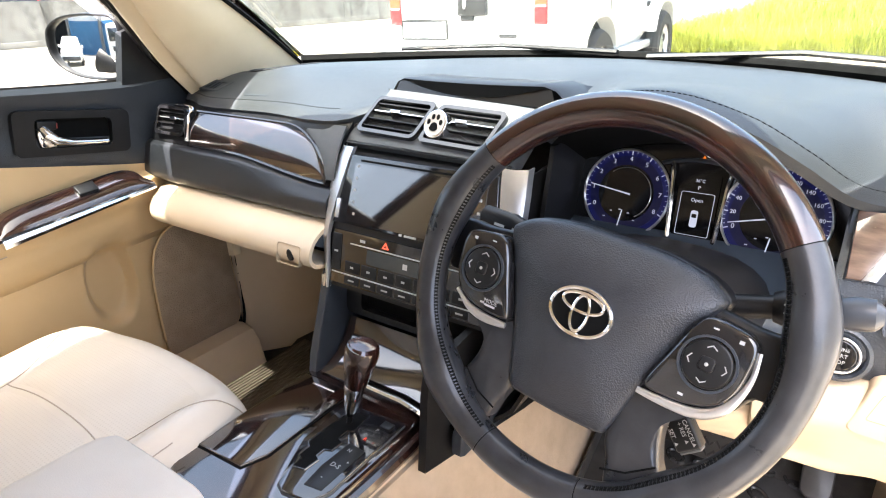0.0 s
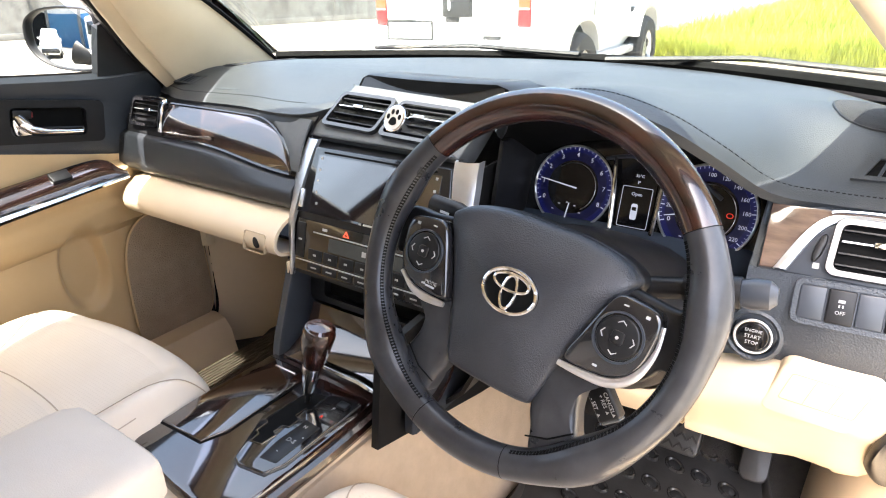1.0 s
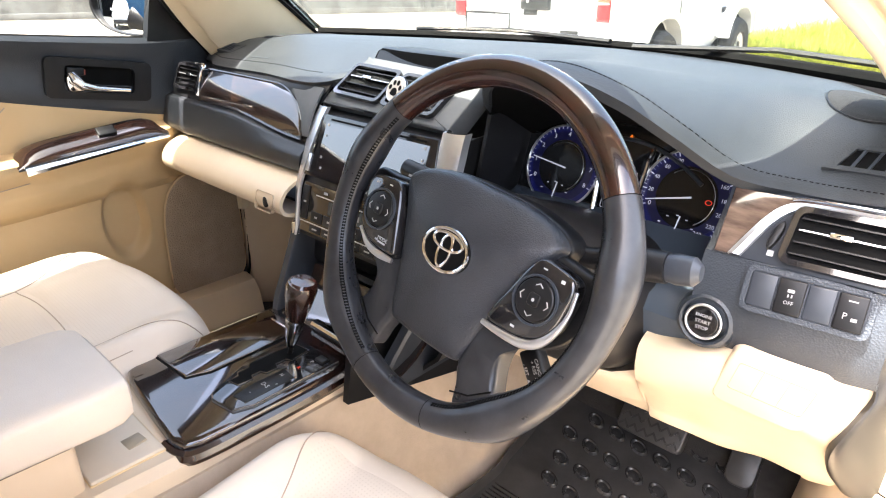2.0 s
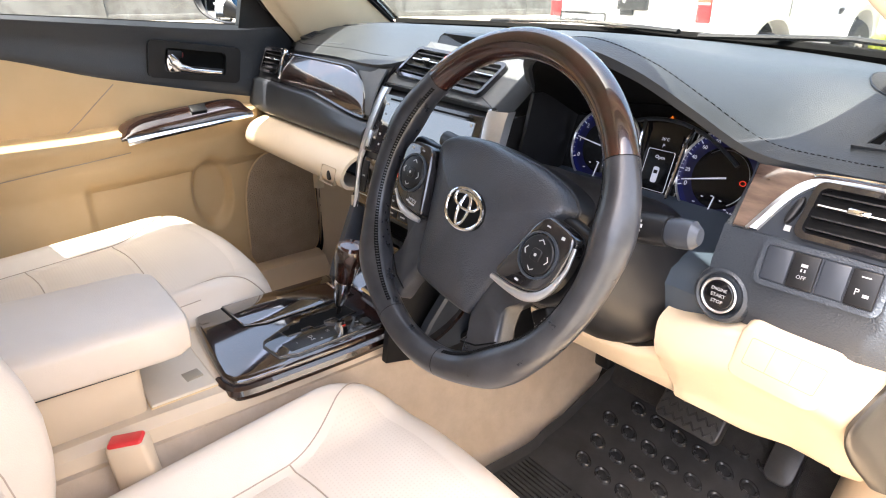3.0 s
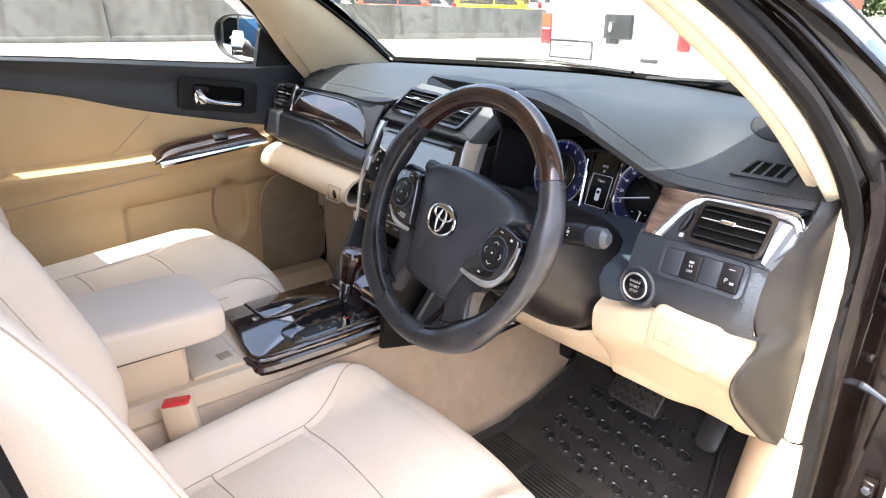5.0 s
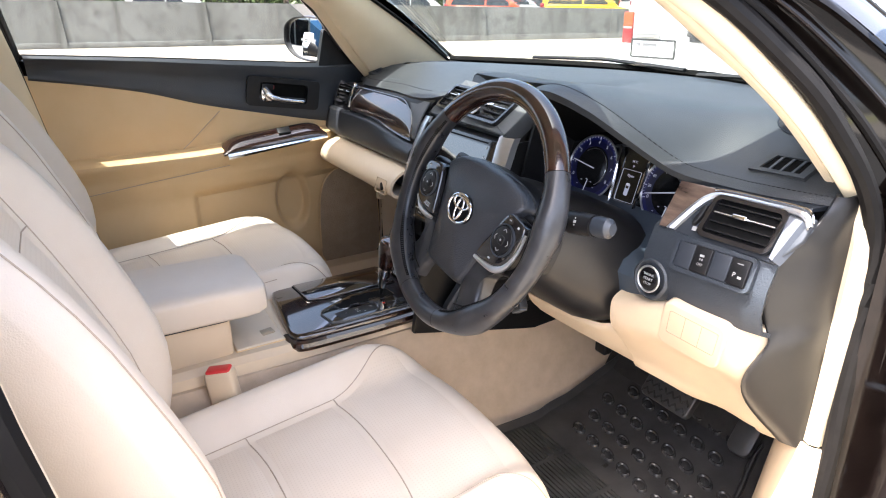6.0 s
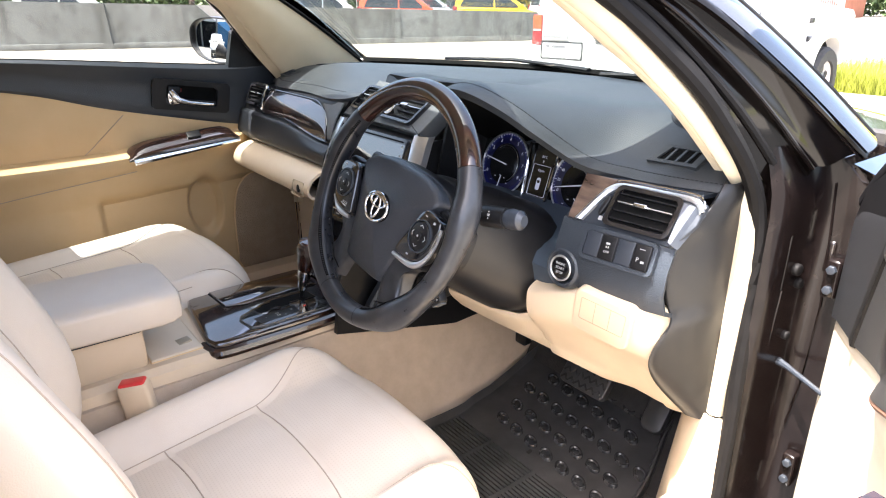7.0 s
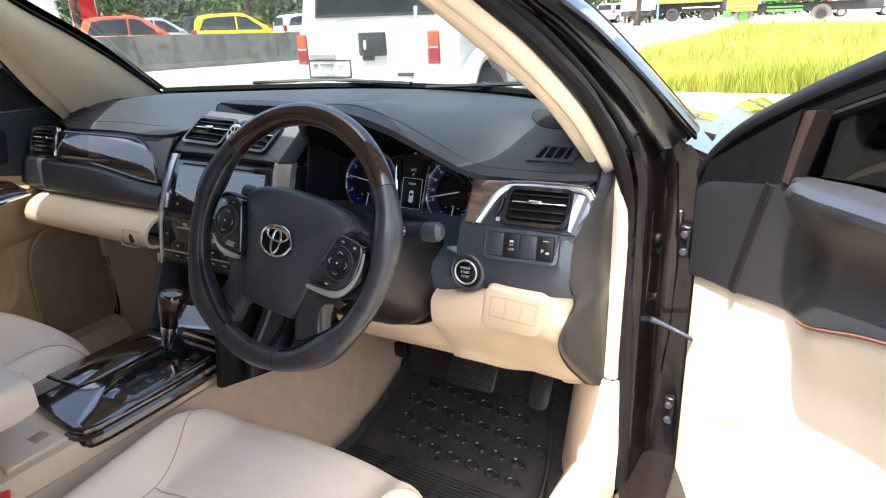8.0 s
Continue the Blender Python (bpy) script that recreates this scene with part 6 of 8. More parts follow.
# ---- footwell: rubber mats and pedals ----
rubber_mat = thing("floor_mat", "black ribbed rubber floor mat with raised oval studs", "floor mat", at=(0.38, 0.3, 0.31))


def mat_z(y):
    return 0.312 + 0.30 * max(0, y - 0.38) ** 1.15


edge = [(0.175, -0.02), (0.190, 0.25), (0.178, 0.33), (0.165, 0.45), (0.160, 0.56), (0.185, 0.605), (0.25, 0.625), (0.50, 0.625), (0.535, 0.60), (0.545, 0.52), (0.578, 0.43), (0.605, 0.34), (0.625, 0.22), (0.63, -0.02)]
em = [(p.x, p.y) for p in spline([(x, y, 0) for x, y in edge], 60)]
cx_, cy_ = 0.38, 0.30
rows = [[Vector((cx_ + (x - cx_) * f, cy_ + (y - cy_) * f, mat_z(cy_ + (y - cy_) * f) + dz)) for x, y in em] for f, dz in ((1.0, 0.0), (1.0, 0.022), (0.985, 0.024), (0.965, 0.018), (0.955, 0.006), (0.9, 0.004), (0.8, 0.004), (0.6, 0.004), (0.4, 0.004), (0.2, 0.004), (0.02, 0.004))]
part("mat_sheet", grid(rows, False, True), RUBBER, rubber_mat, "black rubber mat with an upturned rim")
stud = None
for j, off in enumerate((0.0, 0.003, 0.026, 0.044, 0.058, 0.072)):
    for i in range(-1, 8):
        x = 0.209 + 0.047 * i + off
        y = 0.560 - 0.055 * j - 0.11 * (x - 0.209)
        if x > 0.575 - 0.05 * max(0, y - 0.40) / 0.1 or x < 0.205 + 0.012 * j or y < 0.285:
            continue
        m = Matrix.Translation((x, y, mat_z(y) + 0.004)) @ Matrix.Rotation(math.atan(0.30 * 1.15 * max(0, y - 0.38) ** 0.15 if y > 0.385 else 0), 4, "X") @ Matrix.Rotation(radians(-28), 4, "Z")
        if stud is None:
            bm = grid([[Vector((k * 0.0205 * math.cos(a), k * 0.0128 * math.sin(a), z)) for a in np.linspace(0, 2 * math.pi, 19)[:-1]] for k, z in ((1.0, -0.002), (0.97, 0.004), (0.88, 0.0062), (0.72, 0.006), (0.58, 0.0035), (0.3, 0.0042), (0.03, 0.0046))], False, True)
            stud = part("mat_stud", bm, GLOSSR, rubber_mat, local=True)
            stud.matrix_local = FRAMES[rubber_mat.name] @ m
        else:
            o = new("mat_stud", stud.data)
            o.parent = rubber_mat
            o.matrix_local = FRAMES[rubber_mat.name] @ m
bm = bmesh.new()
for k in range(34):
    y = 0.262 - 0.0088 * k
    for x0, x1 in ((0.205, 0.305), (0.315, 0.425), (0.435, 0.585)):
        box(x0, x1, y - 0.0022, y + 0.0022, mat_z(y) + 0.003, mat_z(y) + 0.0085, bm=bm)
part("mat_ribs", bm, RUBBER, rubber_mat, "fine raised ribs", smooth=0)
pm_ = thing("floor_mat", "dark ribbed rubber mat in the passenger footwell", "floor mat", at=(-0.42, 0.3, 0.31))
part("mat_sheet", box(-0.62, -0.23, -0.05, 0.46, 0.306, 0.318, 0.004), DCARPET, pm_)
bm = bmesh.new()
for k in range(40):
    x = -0.61 + 0.0095 * k
    box(x - 0.0024, x + 0.0024, 0.05, 0.44, 0.317, 0.324, bm=bm)
part("mat_ribs", bm, mat("brown_rubber", (0.07, 0.05, 0.035), 0.6, color2=(0.1, 0.075, 0.055), scale=25), pm_, "brown raised ribs", smooth=0)

pedals = thing("brake_pedal", "black rubber-faced brake pedal on a steel arm", "pedal", at=(0.40, 0.46, 0.40))
m = basis((0.385, 0.455, 0.432), (1, 0, 0), (0, 0.62, 0.78))
part("pedal_pad", prism(rounded(0.115, 0.062, 0.012), -0.012, 0.004, m, 0.004), RUBBER, pedals, "ribbed rubber pedal pad")
bm = bmesh.new()
for i in range(6):
    for j in range(3):
        cx, cy = -0.044 + 0.0175 * i, -0.018 + 0.018 * j
        for g in (-1, 1):
            prism([(cx, cy + 0.005), (cx + g * 0.008, cy - 0.004), (cx + g * 0.008, cy - 0.008), (cx, cy + 0.001)], 0.003, 0.007, m, bm=bm)
part("pad_tread", bm, GLOSSR, pedals, smooth=0)
part("pedal_arm", tube([(0.42, 0.47, 0.44), (0.425, 0.52, 0.52), (0.42, 0.60, 0.66)], 0.011, 8), BLACKP, pedals)
acc = thing("accelerator_pedal", "black plastic accelerator pedal hinged at the floor", "pedal", at=(0.52, 0.5, 0.36))
part("pedal_pad", prism(rounded(0.046, 0.10, 0.016), -0.012, 0.004, basis((0.522, 0.515, 0.404), (1, 0.05, 0), (0, 0.6, 0.8)), 0.004), RUBBER, acc)
pk = thing("footrest_bracket", "small black connector under the dashboard", "bracket", at=(0.21, 0.44, 0.45))
part("body", box(0.195, 0.228, 0.43, 0.455, 0.44, 0.475, 0.006), BLACKP, pk)
part("bracket", box(0.206, 0.216, 0.446, 0.452, 0.47, 0.66, 0.002), BLACKP, pk)


# ---- passenger door ----
pdoor = thing("passenger_door", "closed passenger door with tan vinyl panel and black upper", "car door", at=(-0.75, -0.1, 0.35))
belt = curve1([-0.62, -0.543, -0.274, 0.08, 0.19, 0.30, 0.36], [1.062, 1.056, 1.036, 1.006, 0.999, 1.0, 1.0])
dark = curve1([-0.62, -0.532, -0.30, -0.151, 0.0, 0.166, 0.30, 0.36], [1.01, 1.0, 0.955, 0.909, 0.872, 0.835, 0.81, 0.80])
rear_y = lambda z: curve1([0.34, 0.53, 0.79, 1.056, 1.1], [-0.42, -0.443, -0.502, -0.545, -0.55])(z)
rows = []
for f in np.linspace(0, 1, 30):
    r = []
    for g, bx in ((0, 0.0), (0.04, 0.004), (0.12, 0.007), (0.3, 0.004), (0.5, -0.002), (0.7, 0.0), (0.85, 0.010), (0.95, 0.012), (1.0, 0.004), (1.0, -0.012)):
        y = lerp(rear_y(0.95), 0.345, f)
        r.append(Vector((-0.722 + bx + 0.008 * g, y, lerp(dark(y), belt(y), g) + (0.003 if bx == 0.004 and g == 1 else 0))))
    rows.append(r)
up = part("upper_panel", shell(rows, -0.01), DASH, pdoor, "black grained upper door panel")


def arm_shape(z, y):
    """How far the panel stands out from its plane."""
    line = curve1([-0.6, -0.496, -0.216, -0.1, 0.16, 0.34], [0.785, 0.782, 0.779, 0.783, 0.80, 0.80])(y)
    fade = 1 - smooth01((y - 0.13) / 0.12)
    d = z - line
    if d > 0.012:
        led = 0.004
    elif d > 0:
        led = lerp(0.058, 0.004, smooth01(d / 0.012))
    elif d > -0.055:
        led = lerp(0.034, 0.060, smooth01((d + 0.055) / 0.05))
    else:
        led = lerp(0.012, 0.034, smooth01((d + 0.13) / 0.075))
    rec = 0.020 * smooth01((y + 0.215) / 0.02) * smooth01((0.672 - z + 0.04 * (y + 0.2)) / 0.02)
    ex, ez = (y - 0.070) / 0.048, (z - 0.605) / 0.088
    rec += 0.026 * smooth01((1.12 - math.hypot(ex, ez)) / 0.34)
    return led * fade + 0.004 * (1 - fade) - rec


aline = curve1([-0.6, -0.496, -0.216, -0.1, 0.16, 0.34], [0.785, 0.782, 0.779, 0.783, 0.80, 0.80])
offs = list(np.linspace(-0.42, -0.135, 44)) + [-0.125, -0.115, -0.105, -0.09, -0.075, -0.065, -0.055, -0.045, -0.03, -0.02, -0.01, -0.005, -0.001, 0.002, 0.004, 0.006, 0.008, 0.010, 0.012, 0.016, 0.024, 0.034, 0.044, 0.054, 0.064, 0.074, 0.084]
rows = []
for f in np.linspace(0, 1, 230):
    r = []
    yy = lerp(-0.5, 0.352, f)
    zt = dark(yy) + 0.003
    zs = [max(0.36, min(zt - 0.001, aline(yy) + o)) for o in offs] + [lerp(min(zt - 0.001, aline(yy) + 0.084), zt, g) for g in (0.3, 0.7, 1.0)]
    for k, z in enumerate(zs):
        y = lerp(rear_y(z), 0.352, f)
        r.append(Vector((-0.722 + arm_shape(z, y), y, z + 0.0002 * k)))
    rows.append(r)
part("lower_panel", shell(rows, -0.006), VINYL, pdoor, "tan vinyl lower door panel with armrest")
gs = spline2(((0.142, 0.42), (0.145, 0.56), (0.158, 0.635), (0.185, 0.676), (0.225, 0.692), (0.30, 0.685), (0.335, 0.64), (0.339, 0.56), (0.340, 0.45), (0.328, 0.405), (0.29, 0.385), (0.20, 0.385), (0.155, 0.392)), 48)
GRM = basis((-0.716, 0, 0), (0, 1, 0), (0, 0, 1))
part("speaker_grille", prism(gs, -0.004, 0.004, GRM, 0.002), mat("tan_grille", (0.36, 0.27, 0.18), 0.65, color2=(0.42, 0.32, 0.22), scale=25, bump=1.0, bump_scale=420, cells=True, bump_dist=0.0015), pdoor, "tan perforated door speaker grille")
part("grille_rim", tube([GRM @ Vector((y, z, 0.001)) for y, z in gs], 0.0028, 8, closed=True), VINYL, pdoor)
part("door_front_seam", tube(spline([(-0.714, 0.353, 0.74), (-0.714, 0.354, 0.56), (-0.714, 0.350, 0.42), (-0.714, 0.32, 0.368), (-0.714, 0.22, 0.355)], 30), 0.0035, 6), GAP, pdoor)
part("panel_seam", tube([(-0.7165, y, z) for y, z in ((-0.222, 0.797), (-0.19, 0.822), (-0.15, 0.858), (-0.11, 0.893))], 0.0011, 5), SEAML, pdoor)
part("armrest_seam", tube([(-0.722 + arm_shape(z, y) + 0.0006, y, z) for y, z in ((lerp(-0.46, -0.11, f), lerp(0.716, 0.752, f)) for f in np.linspace(0, 1, 24))], 0.0011, 5), SEAML, pdoor)
# switch panel of wood and chrome on the armrest
wp = [(-0.128, 0.7835), (-0.120, 0.800), (-0.09, 0.811), (0.0, 0.817), (0.12, 0.824), (0.160, 0.822), (0.166, 0.813), (0.155, 0.806), (0.05, 0.795), (-0.07, 0.781), (-0.11, 0.776)]
m = basis((-0.662, 0, 0), (0, 1, 0), (-0.75, 0, 0.66))
rows = []
for f in np.linspace(0, 1, 24):
    y = lerp(-0.128, 0.166, f)
    z = lerp(0.787, 0.812, f)
    w = 0.046 * math.sqrt(max(0.02, min(1, (1 - abs(2 * f - 1) ** 6))))
    k = w / 0.046
    rows.append([Vector((-0.652, y, z - 0.004)), Vector((-0.6515, y, z)), Vector((-0.654, y, z + 0.005 * k)), Vector((-0.660, y, z + 0.011 * k)), Vector((-0.672, y, z + 0.021 * k)), Vector((-0.690, y, z + 0.032 * k)), Vector((-0.698, y, z + 0.034 * k)), Vector((-0.706, y, z + 0.030 * k))])
swp = part("switch_panel", shell(rows, -0.005), WOODC, pdoor, "glossy dark wood window switch panel")
part("switch_chrome", tube([Vector((-0.6495, y, z - 0.006)) for y, z in zip(np.linspace(-0.118, 0.164, 20), np.linspace(0.788, 0.8115, 20))], [0.0105 - 0.0003 * k for k in range(20)], 8, flat=1.0), CHROME, pdoor, "chrome strip under the switch panel")
part("window_switch", box(-0.012, 0.012, -0.018, 0.018, -0.004, 0.004, 0.002, basis((-0.678, 0.048, 0.8285), (0.84, 0, -0.54), (0, 1, 0.08))), BLACKP, swp, "black window switch")
# inside handle
hm = basis((-0.7135, 0.068, 0.927), (0, 1, -0.16), (0.02, 0.16, 1))
part("handle_surround", frame_ring(rounded(0.205, 0.080, 0.012), rounded(0.136, 0.052, 0.010), -0.006, 0.009, hm), BLACKP, pdoor, "black handle surround")
part("handle_well", prism(rounded(0.140, 0.056, 0.012), -0.02, -0.004, hm), GAP, pdoor)
hd = part("door_handle", tube([hm @ Vector(p) for p in ((-0.052, 0.010, 0.002), (-0.046, -0.002, 0.008), (-0.036, -0.012, 0.012), (-0.010, -0.0165, 0.013), (0.025, -0.0175, 0.012), (0.056, -0.0175, 0.010))], [0.010, 0.0145, 0.0125, 0.0085, 0.0078, 0.0074], 14, flat=0.75), CHROME, pdoor, "chrome inside handle")
part("handle_root", prism([(p.x, p.y) for p in spline([(-0.064, 0.002, 0), (-0.050, 0.006, 0), (-0.034, -0.002, 0), (-0.028, -0.018, 0), (-0.036, -0.026, 0), (-0.058, -0.026, 0)], 28, closed=True)], -0.012, 0.008, hm, 0.004), CHROME, hd)
part("lock_slider", box(-0.062, -0.030, 0.006, 0.022, -0.004, 0.006, 0.002, hm), BLACKP, pdoor)
part("lock_mark", box(-0.029, -0.0265, 0.008, 0.018, -0.003, 0.003, 0.0008, hm), mat("dark_red", (0.16, 0.01, 0.01), 0.4, color2=(0.2, 0.015, 0.015), scale=60), pdoor, "red lock mark")
# outer skin, glass and window frame
rows = [[Vector((x, y, z)) for x, z in ((-0.84, 0.26), (-0.88, 0.5), (-0.885, 0.75), (-0.85, 0.93), (-0.775, belt(y) - 0.004), (-0.74, belt(y) - 0.008))] for y in np.linspace(-0.60, 0.47, 8)]
part("door_skin", shell(rows, 0.004), PAINT, pdoor, "glossy black outer door skin")
part("belt_seal", tube([(-0.742, y, belt(y) - 0.002) for y in np.linspace(-0.56, 0.28, 16)], 0.007, 6), SEAL, pdoor)
gl_rows = []
for y in np.linspace(-0.56, 0.30, 12):
    zt = min(1.36, 1.0 + (0.30 - y) * 0.78)
    gl_rows.append([Vector((-0.748 + 0.56 * (z - 1.0) * 0.95, y, z)) for z in np.linspace(belt(y) - 0.01, max(zt, belt(y) + 0.002), 6)])
g_ = part("window_glass", shell(gl_rows, 0.003), SIDE, pdoor, "lightly tinted raised door window")
part("window_frame", tube([(-0.735, 0.315, 0.995), (-0.70, 0.25, 1.045), (-0.655, 0.175, 1.13), (-0.615, 0.105, 1.19), (-0.56, -0.1, 1.305), (-0.545, -0.35, 1.385), (-0.555, -0.62, 1.385)], 0.014, 8), BLACKP, pdoor, "black window frame")
part("window_rear_frame", tube([(-0.735, -0.548, 1.05), (-0.64, -0.57, 1.22), (-0.555, -0.60, 1.385)], 0.016, 8), BLACKP, pdoor)
# mirror base and wing mirror
part("sail_panel", prism([(0.175, 0.992), (0.335, 0.985), (0.325, 1.0), (0.215, 1.095), (0.198, 1.09)], -0.012, 0.010, basis((-0.715, 0, 0), (0, 1, 0), (-0.0, 0, 1)) @ Matrix.Translation((0, 0, 0))), BLACKP, pdoor, "black mirror sail panel")
mir = part("wing_mirror", bmesh.new(), BLACKP, pdoor, "black wing mirror housing")
bmm = bmesh.new()
MM = basis((-0.818, 0.176, 1.060), (0.95, 0.30, 0.0), (0.0, 0.04, 1.0))
shape = [(-0.085, 0.010), (-0.078, 0.040), (-0.045, 0.060), (0.0, 0.066), (0.05, 0.064), (0.085, 0.058), (0.095, 0.03), (0.095, -0.02), (0.088, -0.050), (0.05, -0.060), (-0.01, -0.056), (-0.055, -0.040), (-0.080, -0.015)]
so = [(p.x * 1.06, p.y) for p in spline([(x, y, 0) for x, y in shape], 40, closed=True)]
rows = [[MM @ Vector((x * k, y * k, z)) for x, y in so] for k, z in ((0.93, 0.002), (0.98, 0.006), (1.0, 0.0), (1.02, -0.02), (0.98, -0.06), (0.8, -0.09), (0.4, -0.105), (0.05, -0.11))]
rows = [[MM @ Vector((x * 0.93, y * 0.93, -0.008)) for x, y in so]] + rows
grid(rows, False, True, False, bmm)
old = mir.data
bmm.transform(FRAMES[pdoor.name])
bmesh.ops.recalc_face_normals(bmm, faces=bmm.faces[:])
bmm.to_mesh(old)
bmm.free()
old.shade_smooth()
rows = [[MM @ Vector((x * 0.925 * k, y * 0.925 * k, -0.002 - ((x * 0.925 * k) ** 2 + (y * 0.925 * k) ** 2) / 2.6)) for x, y in so] for k in (1, 0.85, 0.7, 0.55, 0.4, 0.25, 0.1, 0.005)]
part("mirror_glass", grid(rows, False, True), MIRROR, mir, "convex mirror glass")
part("mirror_arm", tube([(-0.735, 0.235, 1.02), (-0.77, 0.22, 1.025), (-0.80, 0.20, 1.04)], [0.03, 0.028, 0.03], 12), BLACKP, mir)


# ---- open driver's door ----
HINGE = Vector((0.852, 0.415, 0.0))
ANG = 25.5
DM = Matrix.Translation(HINGE) @ Matrix.Rotation(radians(ANG), 4, "Z") @ Matrix(((0, 0, -1, 0), (-1, 0, 0, 0), (0, 1, 0, 0), (0, 0, 0, 1)))
ddoor = thing("driver_door", "open driver's door with cream panel paled as sunlit and black upper", "car door", m=Matrix.Translation((0.95, 0.2, 0.35)))
W = lambda u, z, w: DM @ Vector((u, z, w))
dbelt = curve1([-0.05, 0.0, 0.12, 0.24, 0.30, 0.40, 0.69, 1.0], [0.90, 0.925, 0.955, 0.982, 0.992, 1.008, 1.036, 1.056])
ddark = curve1([-0.05, 0.0, 0.05, 0.16, 0.26, 0.36, 0.42, 0.50, 0.60, 0.95, 1.05], [0.742, 0.757, 0.77, 0.80, 0.832, 0.860, 0.882, 0.915, 0.945, 0.99, 1.0])
def dstep(u):
    """How far the panel swells where the armrest side begins."""
    return 0.022 * smooth01((u - 0.30) / 0.12)


rows = []
for u in list(np.linspace(-0.042, 0.28, 14)) + list(np.linspace(0.285, 0.46, 26)) + list(np.linspace(0.48, 0.98, 16)):
    r = []
    k = smooth01((u - 0.285) / 0.035)
    kk = smooth01((u - 0.30) / 0.12)
    for g, flat_w, full_w in ((0, -0.004, 0.0), (0.03, 0.002, 0.004), (0.1, 0.002, 0.003), (0.25, 0.002, -0.004), (0.4, 0.002, -0.008), (0.52, 0.002, -0.005), (0.62, 0.002, 0.003), (0.71, 0.002, 0.013), (0.80, 0.002, 0.023), (0.88, 0.002, 0.029), (0.94, 0.001, 0.029), (0.98, 0.0, 0.024), (1.0, -0.003, 0.016), (1.0, -0.02, -0.02)):
        w = lerp(flat_w, lerp(full_w * 0.8 - 0.012 * math.sin(math.pi * min(1, g / 0.75)), full_w, kk) + dstep(u) * (1 - 0.6 * g), k)
        r.append(W(u, lerp(ddark(u), dbelt(u), g), 0.028 + w))
    rows.append(r)
part("upper_panel", shell(rows, 0.006), mat("door_grain", (0.020, 0.0205, 0.023), 0.36, color2=(0.029, 0.0295, 0.033), scale=7, bump=0.3, bump_scale=650, bump_dist=0.0007, cells=True, rough_var=0.05), ddoor, "black grained upper door panel")


def dshape(u, z):
    """The lower panel's relief: armrest, pocket and swelling."""
    led = 0.058 * smooth01((u - 0.565 - 0.15 * max(0, 0.88 - z)) / 0.05) * smooth01((0.93 - z) / 0.02) * smooth01((z - 0.55) / 0.2)
    top = smooth01((z - ddark(u) + 0.075) / 0.07)
    ring = max((0.135 - u) / 0.012, (u - 0.43 - 0.02 * (0.74 - z) / 0.2) / 0.012, (z - lerp(0.60, 0.74, smooth01((u - 0.13) / 0.26))) / 0.012)
    return max(dstep(u) * top, led) - 0.0015 * smooth01(-ring * 2)


rows = [[W(u, z, 0.026 + dshape(u, z) - 0.02 * (1 - smooth01((u + 0.045) / 0.02))) for z in (lerp(0.34, ddark(u) + 0.004, g) for g in np.linspace(0, 1, 64))] for u in list(np.linspace(-0.045, 0.66, 96)) + list(np.linspace(0.67, 0.98, 16))]
# cream trim with the sun's glare put into a paler base colour
part("lower_panel", shell(rows, 0.006), mat("sun_paled_vinyl", (0.74, 0.66, 0.53), 0.45, color2=(0.78, 0.70, 0.57), scale=7, bump=0.2, bump_scale=1000, bump_dist=0.0005), ddoor, "lower door panel in cream paled to look sunlit")
part("panel_piping", tube([W(u, ddark(u) + 0.001, 0.029 + dstep(u)) for u in np.linspace(0.36, 0.98, 30)], 0.0028, 6), mat("brown_piping", (0.16, 0.08, 0.05), 0.5, color2=(0.2, 0.1, 0.07), scale=60), ddoor, "thin brown piping")
sp_ = spline([(0.150, 0.802, 0), (0.175, 0.86, 0), (0.205, 0.925, 0), (0.228, 0.968, 0)], 12)
part("sail_seam", shell([[W(p.x + q, p.y, 0.0315 + b) for q, b in ((-0.012, -0.003), (-0.008, 0.0015), (0.008, 0.0015), (0.012, -0.003))] for p in sp_], 0.002), BLACKP, ddoor, "black seam strip")
part("sail_panel", prism([(-0.04, 0.895), (0.25, 0.975), (0.275, 1.06), (0.0, 0.945)], -0.012, 0.0292, DM @ Matrix.Translation((0, 0, 0.0))), BLACKP, ddoor, "black mirror sail panel")
fr = spline([(-0.055, 0.90, 0.014), (0.0, 0.945, 0.010), (0.10, 1.000, 0.004), (0.25, 1.062, -0.008), (0.42, 1.126, -0.028), (0.65, 1.215, -0.068), (0.85, 1.29, -0.108), (0.98, 1.28, -0.118)], 40)
rows = []
for p in fr:
    rows.append([W(p.x + a * -0.4, p.y + a, p.z + b) for a, b in ((-0.016, -0.016), (-0.017, 0.004), (-0.012, 0.011), (-0.004, 0.012), (-0.001, 0.006), (0.003, 0.006), (0.006, 0.013), (0.014, 0.014), (0.022, 0.010), (0.026, 0.0), (0.024, -0.016))])
part("window_frame", grid(rows, False, True, True), BLACKP, ddoor, "black window frame")
part("frame_seal", tube([W(p.x + 0.001, p.y - 0.0195, p.z + 0.008) for p in fr], 0.0055, 8), SEAL, ddoor)
part("quarter_post", shell([[W(0.253, 0.980, 0.030), W(0.262, 0.980, 0.033), W(0.271, 0.980, 0.030)], [W(0.265, 1.02, 0.029), W(0.275, 1.02, 0.032), W(0.285, 1.02, 0.029)], [W(0.275, 1.058, 0.026), W(0.287, 1.060, 0.029), W(0.299, 1.062, 0.026)]], 0.02), mat("post_brown", (0.035, 0.024, 0.019), 0.3, color2=(0.05, 0.034, 0.027), scale=30), ddoor, "brown quarter window post")
